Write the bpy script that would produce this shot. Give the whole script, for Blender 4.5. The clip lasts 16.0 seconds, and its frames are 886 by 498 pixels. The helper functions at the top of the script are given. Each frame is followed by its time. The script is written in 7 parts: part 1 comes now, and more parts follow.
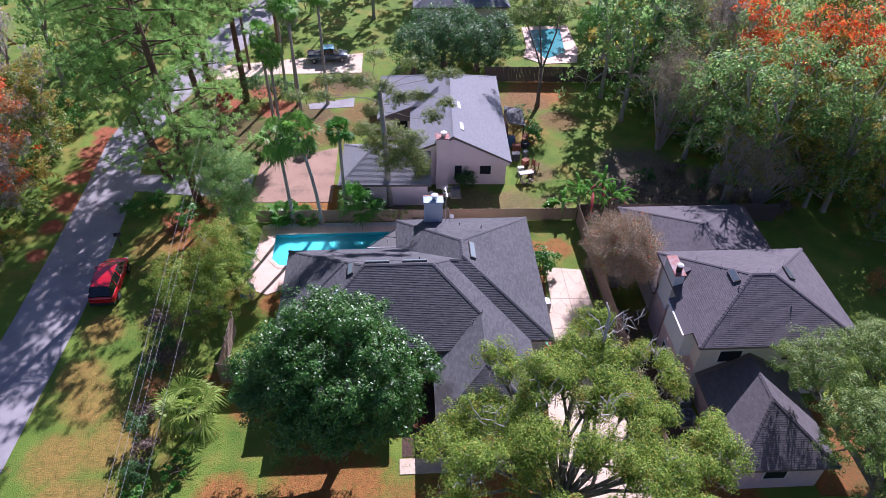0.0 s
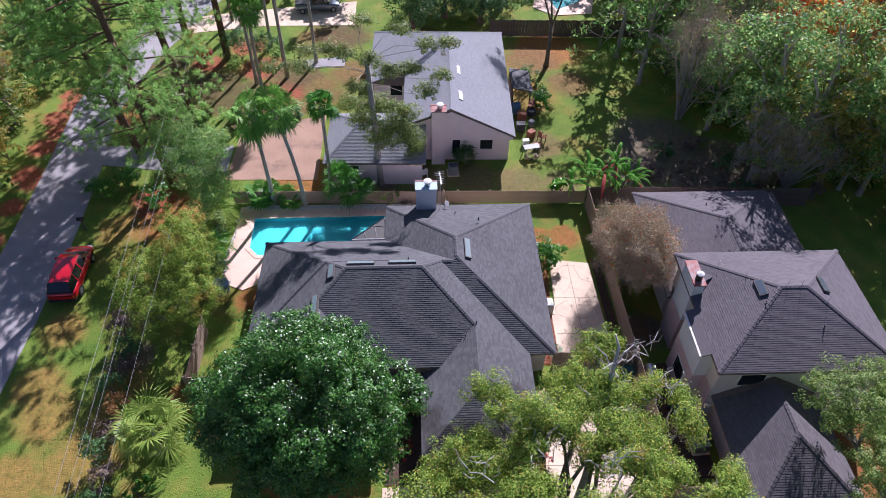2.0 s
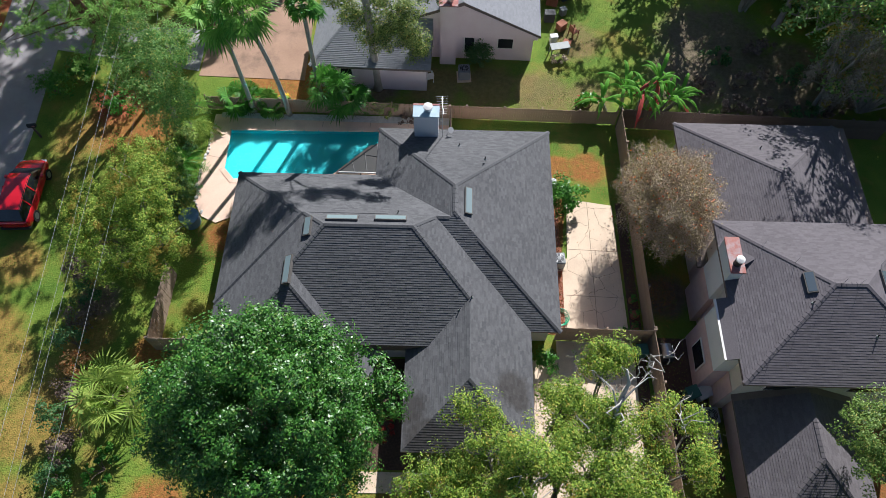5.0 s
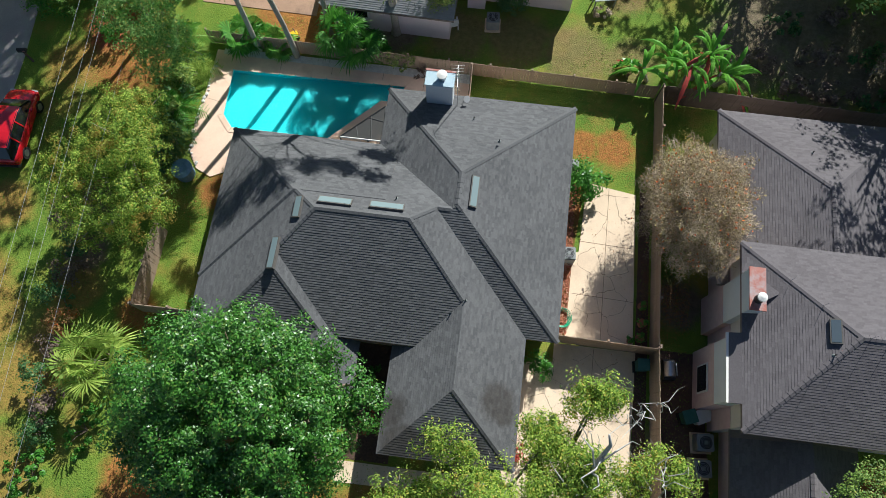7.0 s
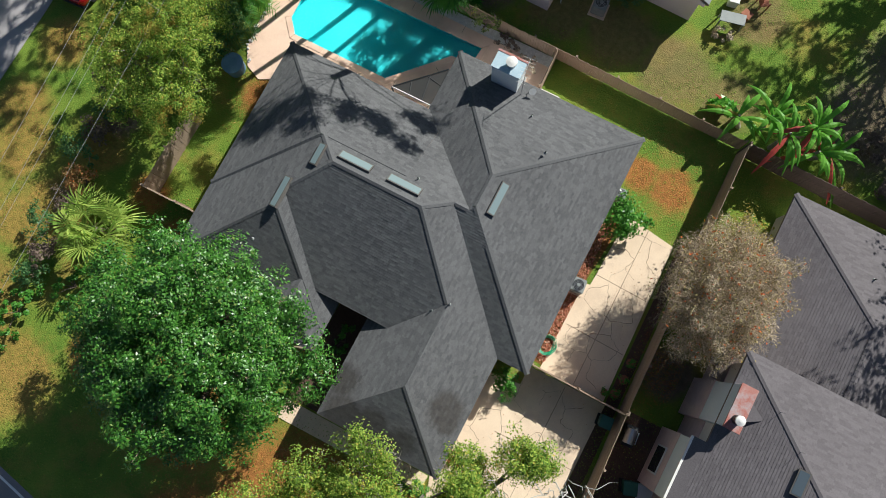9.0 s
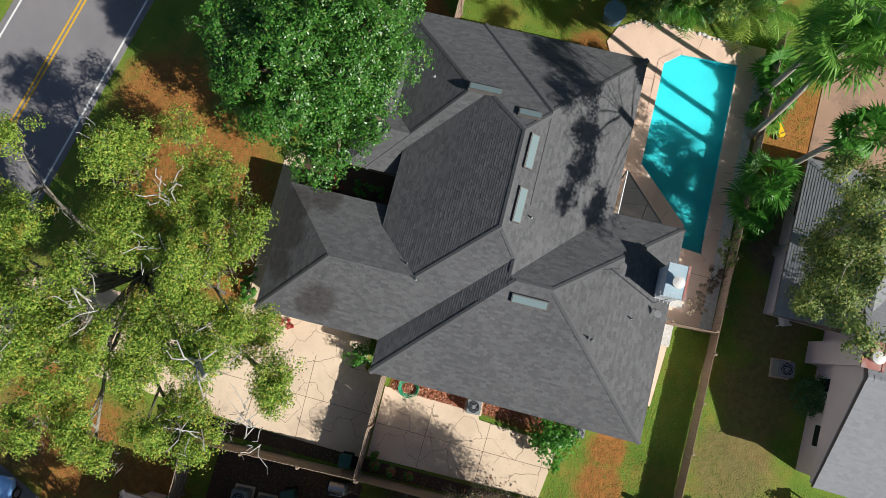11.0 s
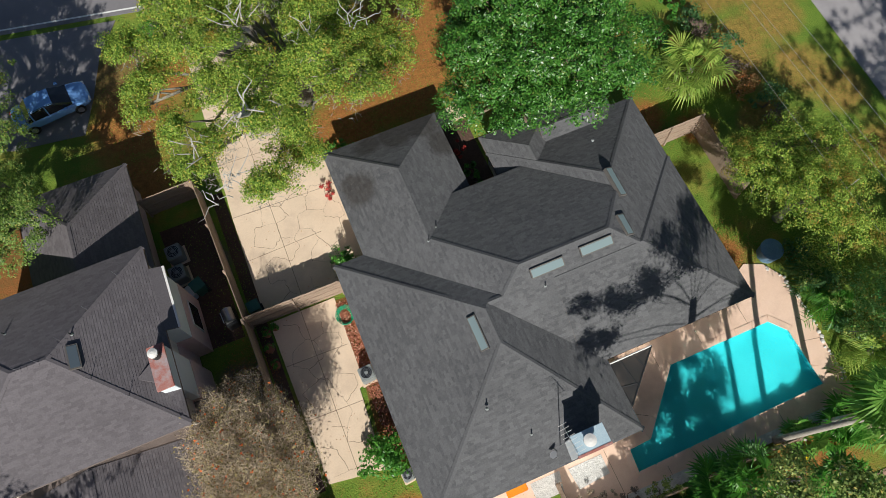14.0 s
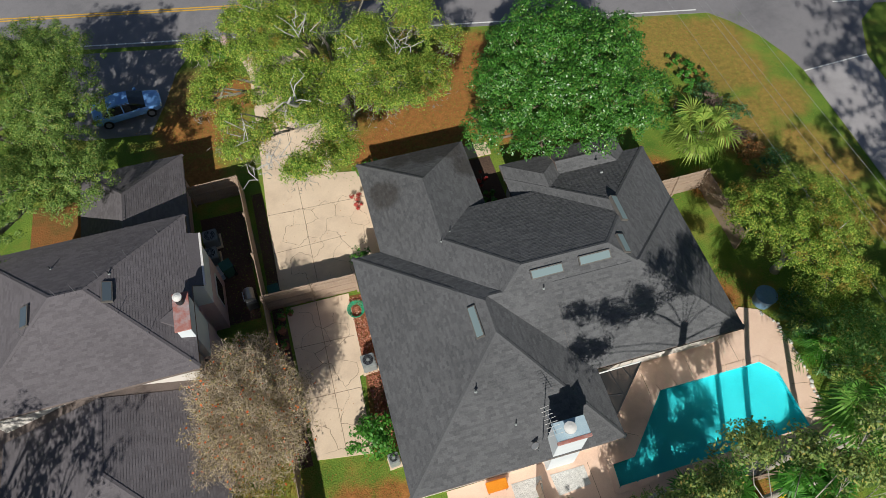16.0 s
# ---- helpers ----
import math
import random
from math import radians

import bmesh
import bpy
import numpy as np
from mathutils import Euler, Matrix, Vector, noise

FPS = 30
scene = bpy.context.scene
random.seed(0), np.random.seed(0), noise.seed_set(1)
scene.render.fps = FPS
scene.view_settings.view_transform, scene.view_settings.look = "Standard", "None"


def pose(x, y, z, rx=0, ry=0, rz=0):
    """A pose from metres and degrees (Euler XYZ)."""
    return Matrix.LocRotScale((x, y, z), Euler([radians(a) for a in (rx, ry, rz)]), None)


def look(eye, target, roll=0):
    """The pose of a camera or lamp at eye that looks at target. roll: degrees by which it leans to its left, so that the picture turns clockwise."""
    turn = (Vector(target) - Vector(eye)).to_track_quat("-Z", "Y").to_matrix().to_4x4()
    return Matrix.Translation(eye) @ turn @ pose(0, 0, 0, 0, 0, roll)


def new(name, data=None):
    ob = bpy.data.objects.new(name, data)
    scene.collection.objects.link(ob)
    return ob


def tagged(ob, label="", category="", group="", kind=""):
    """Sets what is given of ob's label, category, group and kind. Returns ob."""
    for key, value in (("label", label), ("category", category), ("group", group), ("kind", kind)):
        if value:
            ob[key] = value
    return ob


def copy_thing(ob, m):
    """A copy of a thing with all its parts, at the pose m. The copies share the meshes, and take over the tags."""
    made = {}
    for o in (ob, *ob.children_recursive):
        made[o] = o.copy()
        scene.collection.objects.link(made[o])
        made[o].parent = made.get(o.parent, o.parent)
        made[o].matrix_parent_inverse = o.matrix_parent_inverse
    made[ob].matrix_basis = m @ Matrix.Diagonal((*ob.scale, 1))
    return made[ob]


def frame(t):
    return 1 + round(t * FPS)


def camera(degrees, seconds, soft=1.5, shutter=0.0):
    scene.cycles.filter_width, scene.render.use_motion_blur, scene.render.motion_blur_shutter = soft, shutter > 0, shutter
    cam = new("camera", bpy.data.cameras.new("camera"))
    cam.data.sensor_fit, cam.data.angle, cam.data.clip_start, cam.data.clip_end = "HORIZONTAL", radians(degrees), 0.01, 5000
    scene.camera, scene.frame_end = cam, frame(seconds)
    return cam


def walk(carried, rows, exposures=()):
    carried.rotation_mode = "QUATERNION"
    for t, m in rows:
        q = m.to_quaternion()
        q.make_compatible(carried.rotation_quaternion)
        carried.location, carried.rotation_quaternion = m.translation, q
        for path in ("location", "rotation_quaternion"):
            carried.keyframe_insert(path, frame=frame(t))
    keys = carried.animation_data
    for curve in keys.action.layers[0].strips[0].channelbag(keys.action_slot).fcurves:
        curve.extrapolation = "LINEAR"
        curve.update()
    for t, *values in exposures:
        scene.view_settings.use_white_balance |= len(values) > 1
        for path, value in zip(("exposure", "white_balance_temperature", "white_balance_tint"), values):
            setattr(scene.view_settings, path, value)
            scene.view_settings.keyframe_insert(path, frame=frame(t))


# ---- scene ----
cam = camera(65.84, 16.0, 0.6)
PATH = [
    (0, (1.857, 2.164, 34.819), (1.9547, 3.6783, 33.5160), 1.04),
    (0.5, (2.171, 3.703, 34.809), (2.2601, 5.1875, 33.4718), 0.97),
    (1, (2.505, 5.251, 34.779), (2.5817, 6.7063, 33.4085), 1.03),
    (1.5, (2.858, 6.841, 34.729), (2.9282, 8.2610, 33.3225), 0.99),
    (2, (3.202, 8.466, 34.670), (3.2697, 9.8433, 33.2216), 0.96),
    (2.5, (3.514, 10.105, 34.621), (3.5758, 11.4353, 33.1293), 1.08),
    (3, (3.804, 11.732, 34.605), (3.8568, 13.0116, 33.0690), 1.12),
    (3.5, (4.071, 13.349, 34.618), (4.1145, 14.5738, 33.0377), 1.17),
    (4, (4.336, 14.944, 34.659), (4.3633, 16.0724, 33.0082), 1.26),
    (6.5, (6.047, 22.933, 34.676), (5.9786, 23.6269, 32.8010), -0.47),
    (7, (6.441, 24.535, 34.642), (6.3485, 25.1363, 32.7366), -1.48),
    (7.5, (6.848, 26.136, 34.598), (6.7289, 26.6413, 32.6664), -3.38),
    (8, (7.258, 27.718, 34.519), (7.1121, 28.1272, 32.5665), -6.22),
    (8.2, (7.419, 28.332, 34.500), (7.2627, 28.7030, 32.5404), -7.67),
    (10.4, (8.413, 33.871, 34.399), (8.1575, 33.8349, 32.4157), -24.40),
    (11, (8.542, 35.341, 34.236), (8.2902, 35.1717, 32.2588), -19.70),
    (11.5, (8.682, 36.589, 34.063), (8.4402, 36.3226, 32.0957), -14.77),
    (12, (8.833, 37.882, 33.858), (8.6022, 37.5313, 31.9027), -11.11),
    (12.5, (9.036, 39.242, 33.694), (8.8065, 38.8045, 31.7557), -8.28),
    (13, (9.256, 40.620, 33.555), (9.0235, 40.0980, 31.6384), -6.29),
    (13.5, (9.497, 42.022, 33.454), (9.2578, 41.4156, 31.5636), -4.67),
    (14, (9.746, 43.470, 33.393), (9.5007, 42.7801, 31.5323), -3.56),
    (14.5, (10.009, 44.960, 33.349), (9.7595, 44.1857, 31.5217), -2.78),
    (15, (10.288, 46.496, 33.292), (10.0332, 45.6397, 31.5029), -2.09),
    (15.5, (10.580, 48.085, 33.252), (10.3198, 47.1524, 31.5024), -1.05),
    (16, (10.850, 49.703, 33.190), (10.5880, 48.6923, 31.4846), -1.39),
]
walk(cam, [(t, look(eye, target, roll)) for t, eye, target, roll in PATH],
     [(0.0, 0.46, 5550, 37), (4.0, 0.35, 5900, 18), (8.0, 0.27, 6200, 4), (10.5, 0.06, 6400, 9), (12.5, -0.02, 6400, 9), (16.0, -0.24, 6400, 8)])

# ---- world and sun ----
SUN_UP, SUN_X, SUN_Y = 35.0, 0.355, 0.935
world = bpy.data.worlds.new("world")
scene.world = world
world.use_nodes = True
wn = world.node_tree.nodes
sky = wn.new("ShaderNodeTexSky")
sky.sky_type, sky.sun_disc, sky.ozone_density = "NISHITA", False, 2.5
sky.sun_elevation, sky.sun_rotation = radians(SUN_UP), math.atan2(SUN_X, SUN_Y)
wn["Background"].inputs["Strength"].default_value = 0.056
world.node_tree.links.new(sky.outputs[0], wn["Background"].inputs[0])
sun_data = bpy.data.lights.new("sun", "SUN")
sun_data.energy, sun_data.angle, sun_data.color = 5.8, radians(0.5), (1.0, 0.965, 0.88)
sun = new("sun", sun_data)
_c = math.cos(radians(SUN_UP))
sun.matrix_world = look((SUN_X * _c * 100, SUN_Y * _c * 100, math.sin(radians(SUN_UP)) * 100), (0, 0, 0))


# ---- materials ----
def nodes_of(name):
    m = bpy.data.materials.new(name)
    m.use_nodes = True
    nt = m.node_tree
    return m, nt, nt.nodes, nt.links, nt.nodes["Principled BSDF"]


def surface(name, a, b, scale=1.0, fine=30.0, rough=0.8, bump=0.3, metal=0.0, spec=0.3, c=None, cscale=0.3, camount=0.5, bumpd=0.02):
    """Two colours mixed at a coarse and a fine scale, a third in stains, with a fine relief."""
    m, nt, n, l, p = nodes_of(name)
    co = n.new("ShaderNodeTexCoord")
    n1, n2 = n.new("ShaderNodeTexNoise"), n.new("ShaderNodeTexNoise")
    n1.inputs["Scale"].default_value, n1.inputs["Detail"].default_value = scale, 5
    n2.inputs["Scale"].default_value, n2.inputs["Detail"].default_value = fine, 4
    mix = n.new("ShaderNodeMath")
    mix.operation = "MULTIPLY_ADD"
    mix.inputs[1].default_value = 0.5
    half = n.new("ShaderNodeMath")
    half.operation = "MULTIPLY"
    half.inputs[1].default_value = 0.5
    l.new(co.outputs["Object"], n1.inputs["Vector"]), l.new(co.outputs["Object"], n2.inputs["Vector"])
    l.new(n2.outputs[0], half.inputs[0]), l.new(n1.outputs[0], mix.inputs[0]), l.new(half.outputs[0], mix.inputs[2])
    ramp = n.new("ShaderNodeValToRGB")
    ramp.color_ramp.elements[0].position, ramp.color_ramp.elements[1].position = 0.35, 0.65
    ramp.color_ramp.elements[0].color, ramp.color_ramp.elements[1].color = (*a, 1), (*b, 1)
    l.new(mix.outputs[0], ramp.inputs[0])
    out = ramp.outputs[0]
    if c:
        n3 = n.new("ShaderNodeTexNoise")
        n3.inputs["Scale"].default_value, n3.inputs["Detail"].default_value, n3.inputs["Roughness"].default_value = cscale, 8, 0.68
        l.new(co.outputs["Object"], n3.inputs["Vector"])
        r3 = n.new("ShaderNodeMapRange")
        r3.inputs[1].default_value, r3.inputs[2].default_value, r3.inputs[4].default_value = 0.5, 0.68, camount
        l.new(n3.outputs[0], r3.inputs[0])
        mx = n.new("ShaderNodeMixRGB")
        mx.inputs[2].default_value = (*c, 1)
        l.new(r3.outputs[0], mx.inputs[0]), l.new(out, mx.inputs[1])
        out = mx.outputs[0]
    l.new(out, p.inputs["Base Color"])
    p.inputs["Roughness"].default_value, p.inputs["Metallic"].default_value = rough, metal
    p.inputs["Specular IOR Level"].default_value = spec
    if bump:
        bn = n.new("ShaderNodeBump")
        bn.inputs["Strength"].default_value, bn.inputs["Distance"].default_value = bump, bumpd
        l.new(n2.outputs[0], bn.inputs["Height"]), l.new(bn.outputs[0], p.inputs["Normal"])
    return m


def shingle(name, a, b):
    """Asphalt shingles: tabs that differ a little in tone, mineral grain, faint weathering."""
    m, nt, n, l, p = nodes_of(name)
    co = n.new("ShaderNodeTexCoord")
    n1, n2 = n.new("ShaderNodeTexNoise"), n.new("ShaderNodeTexNoise")
    n1.inputs["Scale"].default_value, n1.inputs["Detail"].default_value = 0.3, 6
    n2.inputs["Scale"].default_value, n2.inputs["Detail"].default_value, n2.inputs["Roughness"].default_value = 15, 9, 0.9
    for t in (n1, n2):
        l.new(co.outputs["Object"], t.inputs["Vector"])
    geo = n.new("ShaderNodeNewGeometry")
    m1, m2 = n.new("ShaderNodeMath"), n.new("ShaderNodeMath")
    m1.operation = m2.operation = "MULTIPLY_ADD"
    m1.inputs[1].default_value, m2.inputs[1].default_value = 0.13, 0.2
    sc = n.new("ShaderNodeMath")
    sc.operation = "MULTIPLY"
    sc.inputs[1].default_value = 0.68
    l.new(n2.outputs[0], sc.inputs[0])
    l.new(geo.outputs["Random Per Island"], m1.inputs[0]), l.new(sc.outputs[0], m1.inputs[2])
    l.new(n1.outputs[0], m2.inputs[0]), l.new(m1.outputs[0], m2.inputs[2])
    ramp = n.new("ShaderNodeValToRGB")
    ramp.color_ramp.elements[0].position, ramp.color_ramp.elements[1].position = 0.32, 0.78
    ramp.color_ramp.elements[0].color, ramp.color_ramp.elements[1].color = (*a, 1), (*b, 1)
    l.new(m2.outputs[0], ramp.inputs[0]), l.new(ramp.outputs[0], p.inputs["Base Color"])
    p.inputs["Roughness"].default_value, p.inputs["Specular IOR Level"].default_value = 0.9, 0.25
    bn = n.new("ShaderNodeBump")
    bn.inputs["Strength"].default_value, bn.inputs["Distance"].default_value = 0.35, 0.012
    l.new(n2.outputs[0], bn.inputs["Height"]), l.new(bn.outputs[0], p.inputs["Normal"])
    return m


def leaf_mat(name, a, b, c=None, rough=0.45, through_light=0.25, spec=0.4):
    """Leaves that differ one from another, and let some light through."""
    m, nt, n, l, p = nodes_of(name)
    g = n.new("ShaderNodeNewGeometry")
    ramp = n.new("ShaderNodeValToRGB")
    ramp.color_ramp.elements[0].color, ramp.color_ramp.elements[1].color = (*a, 1), (*b, 1)
    ramp.color_ramp.elements[1].position = 0.9
    if c:
        e = ramp.color_ramp.elements.new(0.97)
        e.color = (*c, 1)
    l.new(g.outputs["Random Per Island"], ramp.inputs[0])
    l.new(ramp.outputs[0], p.inputs["Base Color"])
    p.inputs["Roughness"].default_value, p.inputs["Specular IOR Level"].default_value = rough, spec
    tr = n.new("ShaderNodeBsdfTranslucent")
    l.new(ramp.outputs[0], tr.inputs[0])
    mx = n.new("ShaderNodeMixShader")
    mx.inputs[0].default_value = through_light
    l.new(p.outputs[0], mx.inputs[1]), l.new(tr.outputs[0], mx.inputs[2])
    l.new(mx.outputs[0], n["Material Output"].inputs["Surface"])
    return m


def glossy(name, col, rough=0.25, metal=0.0, coat=0.0, spec=0.5):
    m, nt, n, l, p = nodes_of(name)
    p.inputs["Base Color"].default_value = (*col, 1)
    p.inputs["Roughness"].default_value, p.inputs["Metallic"].default_value = rough, metal
    p.inputs["Coat Weight"].default_value, p.inputs["Specular IOR Level"].default_value = coat, spec
    return m


M_GRASS = surface("grass", (0.07, 0.16, 0.018), (0.215, 0.285, 0.04), 0.55, 14.0, 0.95, 0.8, c=(0.36, 0.22, 0.06), cscale=0.35, camount=0.62, bumpd=0.06)


def colour_zones(m, zones, colour, z=0.0, amount=0.85):
    """Fallen leaves, roof stains and some tree shade on the lawn: rounded colour zones (x, y, radius) with torn edges.
    """
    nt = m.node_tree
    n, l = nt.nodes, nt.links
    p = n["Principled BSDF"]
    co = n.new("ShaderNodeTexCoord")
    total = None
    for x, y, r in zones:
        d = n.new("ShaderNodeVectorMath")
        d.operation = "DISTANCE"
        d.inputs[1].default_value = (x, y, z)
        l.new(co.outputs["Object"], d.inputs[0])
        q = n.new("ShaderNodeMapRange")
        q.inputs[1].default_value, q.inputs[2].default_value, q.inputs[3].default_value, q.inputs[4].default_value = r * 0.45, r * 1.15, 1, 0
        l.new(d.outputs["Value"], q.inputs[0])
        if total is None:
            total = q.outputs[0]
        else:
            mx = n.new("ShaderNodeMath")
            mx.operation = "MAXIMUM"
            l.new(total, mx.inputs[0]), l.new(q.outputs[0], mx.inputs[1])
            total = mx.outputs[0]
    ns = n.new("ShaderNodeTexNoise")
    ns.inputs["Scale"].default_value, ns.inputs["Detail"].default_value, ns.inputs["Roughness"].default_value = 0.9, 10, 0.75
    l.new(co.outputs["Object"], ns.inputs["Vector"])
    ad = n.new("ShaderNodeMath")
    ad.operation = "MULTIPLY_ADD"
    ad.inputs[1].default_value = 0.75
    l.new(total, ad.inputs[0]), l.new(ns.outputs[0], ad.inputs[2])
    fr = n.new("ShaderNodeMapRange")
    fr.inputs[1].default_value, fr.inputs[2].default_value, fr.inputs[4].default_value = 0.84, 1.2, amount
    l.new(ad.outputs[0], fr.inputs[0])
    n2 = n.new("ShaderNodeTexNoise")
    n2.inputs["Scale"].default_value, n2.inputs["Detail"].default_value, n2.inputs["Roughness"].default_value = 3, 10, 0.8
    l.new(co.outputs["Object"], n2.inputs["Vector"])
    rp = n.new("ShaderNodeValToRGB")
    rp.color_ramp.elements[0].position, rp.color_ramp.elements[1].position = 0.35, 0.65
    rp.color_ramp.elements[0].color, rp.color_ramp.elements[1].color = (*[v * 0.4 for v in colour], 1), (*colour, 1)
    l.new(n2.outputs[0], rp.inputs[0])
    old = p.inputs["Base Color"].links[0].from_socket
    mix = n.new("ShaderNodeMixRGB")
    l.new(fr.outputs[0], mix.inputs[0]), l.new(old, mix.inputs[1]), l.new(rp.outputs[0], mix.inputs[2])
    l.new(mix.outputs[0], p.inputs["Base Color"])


colour_zones(M_GRASS, [(16.0, 14.6, 2.6), (17.6, 17.4, 2.2), (4, 19, 6.5), (7.5, 22, 3), (0, 16, 4), (-3, 22, 5), (18.5, 17, 4), (19, 21, 3), (-8, 28.2, 1.8), (-7.8, 37.2, 1.6), (-15, 45, 4), (-22, 58, 3), (11.6, 42.5, 1.4), (-6, 49, 4), (16, 68, 5), (-8.5, 22, 2.5), (-10.5, 30, 1.6), (13.5, 42.5, 1.6)], (0.52, 0.19, 0.06))
colour_zones(M_GRASS, [(-14.5, 27, 3), (-14, 31, 2), (-17.5, 22, 2.5), (-12, 18.5, 3.5), (-18, 29, 2.5), (-19, 35, 2), (-16, 25.5, 2.2), (-18, 44, 2.5), (-17, 18.5, 3), (13, 60, 4), (-16, 21, 4), (-18.5, 25, 2.6), (-13.5, 18, 4), (-19.2, 31, 2.2)], (0.48, 0.27, 0.075), 0.0, 0.72)
colour_zones(M_GRASS, [(4, 48.8, 2.6), (7.5, 48.8, 2.8), (11.0, 48.2, 3.0), (14, 48.0, 2.4), (13.5, 53, 2.5)], (0.30, 0.20, 0.10), 0.0, 0.7)
# brown litter whose tone also carries the tree shade on these lawns
colour_zones(M_GRASS, [(-6, 61, 4.5), (-2.5, 64, 3.5), (-8, 58.5, 3), (18.6, 13.5, 3), (-6, 70, 4), (14, 66, 4), (17, 62, 3)], (0.32, 0.18, 0.07))
colour_zones(M_GRASS, [(-26.9, 50, 1.8), (-27.0, 53.5, 1.8), (-27.2, 57.5, 1.8), (-26.7, 46.5, 1.4), (-27.0, 61, 1.6), (-26.6, 43, 1.2), (-9, 61, 3), (-11, 65, 3), (-16.5, 47, 2.5), (-13, 69, 2.5), (-16.2, 65.8, 2.2), (-26.5, 59.4, 1.8), (-26.4, 55.6, 1.6), (-26.3, 49.3, 1.6)], (0.56, 0.13, 0.08))
# darker litter brown, with the pine shade of the far lawn painted in
colour_zones(M_GRASS, [(-12, 60, 4.5), (-15, 62, 4), (-11, 57, 3), (-8, 64, 3.5), (-18, 58, 3), (-14, 53, 2.5), (-4, 71, 4), (3, 70, 4), (-20, 66, 3)], (0.20, 0.13, 0.06))
colour_zones(M_GRASS, [(23, 53, 5.5), (28, 50, 5), (0, 49, 3), (-14, 33, 1.6), (-14.2, 36, 1.4), (17.2, 34, 2), (17, 27, 2), (21, 50, 4), (25, 49, 4)], (0.26, 0.18, 0.145))
M_LITTER = surface("leaf_litter", (0.30, 0.11, 0.035), (0.16, 0.10, 0.03), 0.6, 12.0, 0.95, 0.8, c=(0.08, 0.10, 0.02), cscale=0.5, camount=0.7, bumpd=0.05)
M_SOIL = surface("soil", (0.07, 0.045, 0.035), (0.14, 0.085, 0.06), 0.5, 10, 0.95, 0.8, bumpd=0.05)
M_ASPHALT = surface("asphalt", (0.19, 0.18, 0.19), (0.27, 0.255, 0.265), 0.4, 40, 0.85, 0.3, c=(0.09, 0.09, 0.1), cscale=0.2, camount=0.6)
M_CONCRETE = surface("concrete", (0.66, 0.51, 0.38), (0.82, 0.65, 0.49), 0.5, 25, 0.85, 0.2, c=(0.46, 0.34, 0.26), cscale=0.35, camount=0.5)
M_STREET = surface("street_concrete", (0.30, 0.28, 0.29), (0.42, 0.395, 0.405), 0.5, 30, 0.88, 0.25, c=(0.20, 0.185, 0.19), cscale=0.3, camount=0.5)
M_DECK = surface("pool_deck", (0.76, 0.53, 0.41), (0.86, 0.63, 0.50), 0.6, 25, 0.8, 0.2, c=(0.50, 0.32, 0.24), cscale=0.5, camount=0.4)
M_CRACK = surface("joint", (0.20, 0.14, 0.10), (0.30, 0.21, 0.15), 2, 20, 0.9, 0.1)
M_WHITE = surface("white_paint", (0.7, 0.7, 0.68), (0.8, 0.79, 0.77), 2, 30, 0.6, 0.1)
M_YELLOW = surface("yellow_line", (0.65, 0.36, 0.03), (0.75, 0.45, 0.06), 3, 40, 0.7, 0.1)
M_ROOF = shingle("charcoal_shingle", (0.056, 0.057, 0.062), (0.195, 0.194, 0.203))
colour_zones(M_ROOF, [(8.3, 27.6, 1.3), (8.7, 27.1, 0.8), (4.2, 25.2, 1.6), (5.6, 25.3, 1.5), (7.0, 25.3, 1.2), (3.5, 26.6, 1.2)], (0.05, 0.04, 0.033), 2.85, 0.6)
M_ROOF_N = shingle("grey_shingle", (0.084, 0.075, 0.082), (0.20, 0.181, 0.196))
M_ROOF_H = shingle("pale_grey_shingle", (0.20, 0.205, 0.225), (0.33, 0.335, 0.36))
M_WALL = surface("beige_stucco", (0.62, 0.57, 0.53), (0.70, 0.65, 0.61), 1.0, 40, 0.9, 0.3)
M_PINK = surface("pink_stucco", (0.72, 0.61, 0.63), (0.80, 0.70, 0.72), 1.0, 40, 0.9, 0.3)
M_PINKBRICK = surface("pink_brick", (0.60, 0.42, 0.42), (0.70, 0.52, 0.51), 3.0, 40, 0.9, 0.3)
M_TRIM = surface("white_trim", (0.66, 0.64, 0.62), (0.76, 0.74, 0.72), 2, 30, 0.6, 0.1)
M_FASCIA = surface("fascia", (0.14, 0.11, 0.10), (0.20, 0.16, 0.145), 2, 30, 0.7, 0.1)
M_RED = surface("rusty_cap", (0.34, 0.11, 0.09), (0.44, 0.22, 0.19), 2.2, 30, 0.75, 0.2, c=(0.36, 0.36, 0.38), cscale=1.1, camount=0.95)
M_CAP = surface("bluish_cap", (0.34, 0.47, 0.56), (0.5, 0.6, 0.66), 2, 20, 0.5, 0.1)
M_FENCE = surface("weathered_wood", (0.24, 0.17, 0.125), (0.46, 0.35, 0.27), 1.2, 18, 0.9, 0.4, c=(0.15, 0.115, 0.095), cscale=0.6, camount=0.6)
M_FENCE_DARK = surface("dark_wood", (0.09, 0.07, 0.06), (0.17, 0.13, 0.11), 1.2, 18, 0.9, 0.4)
M_BARK = surface("bark", (0.12, 0.09, 0.065), (0.26, 0.2, 0.15), 2.0, 14, 0.95, 0.8, bumpd=0.05)
M_BARK_PALE = surface("pale_bark", (0.30, 0.27, 0.23), (0.46, 0.42, 0.37), 2.0, 14, 0.95, 0.6, bumpd=0.04)
M_BARK_MOSSY = surface("lichened_bark", (0.12, 0.105, 0.085), (0.33, 0.30, 0.255), 2.2, 14, 0.95, 0.7, c=(0.10, 0.11, 0.06), cscale=1.2, camount=0.5, bumpd=0.04)
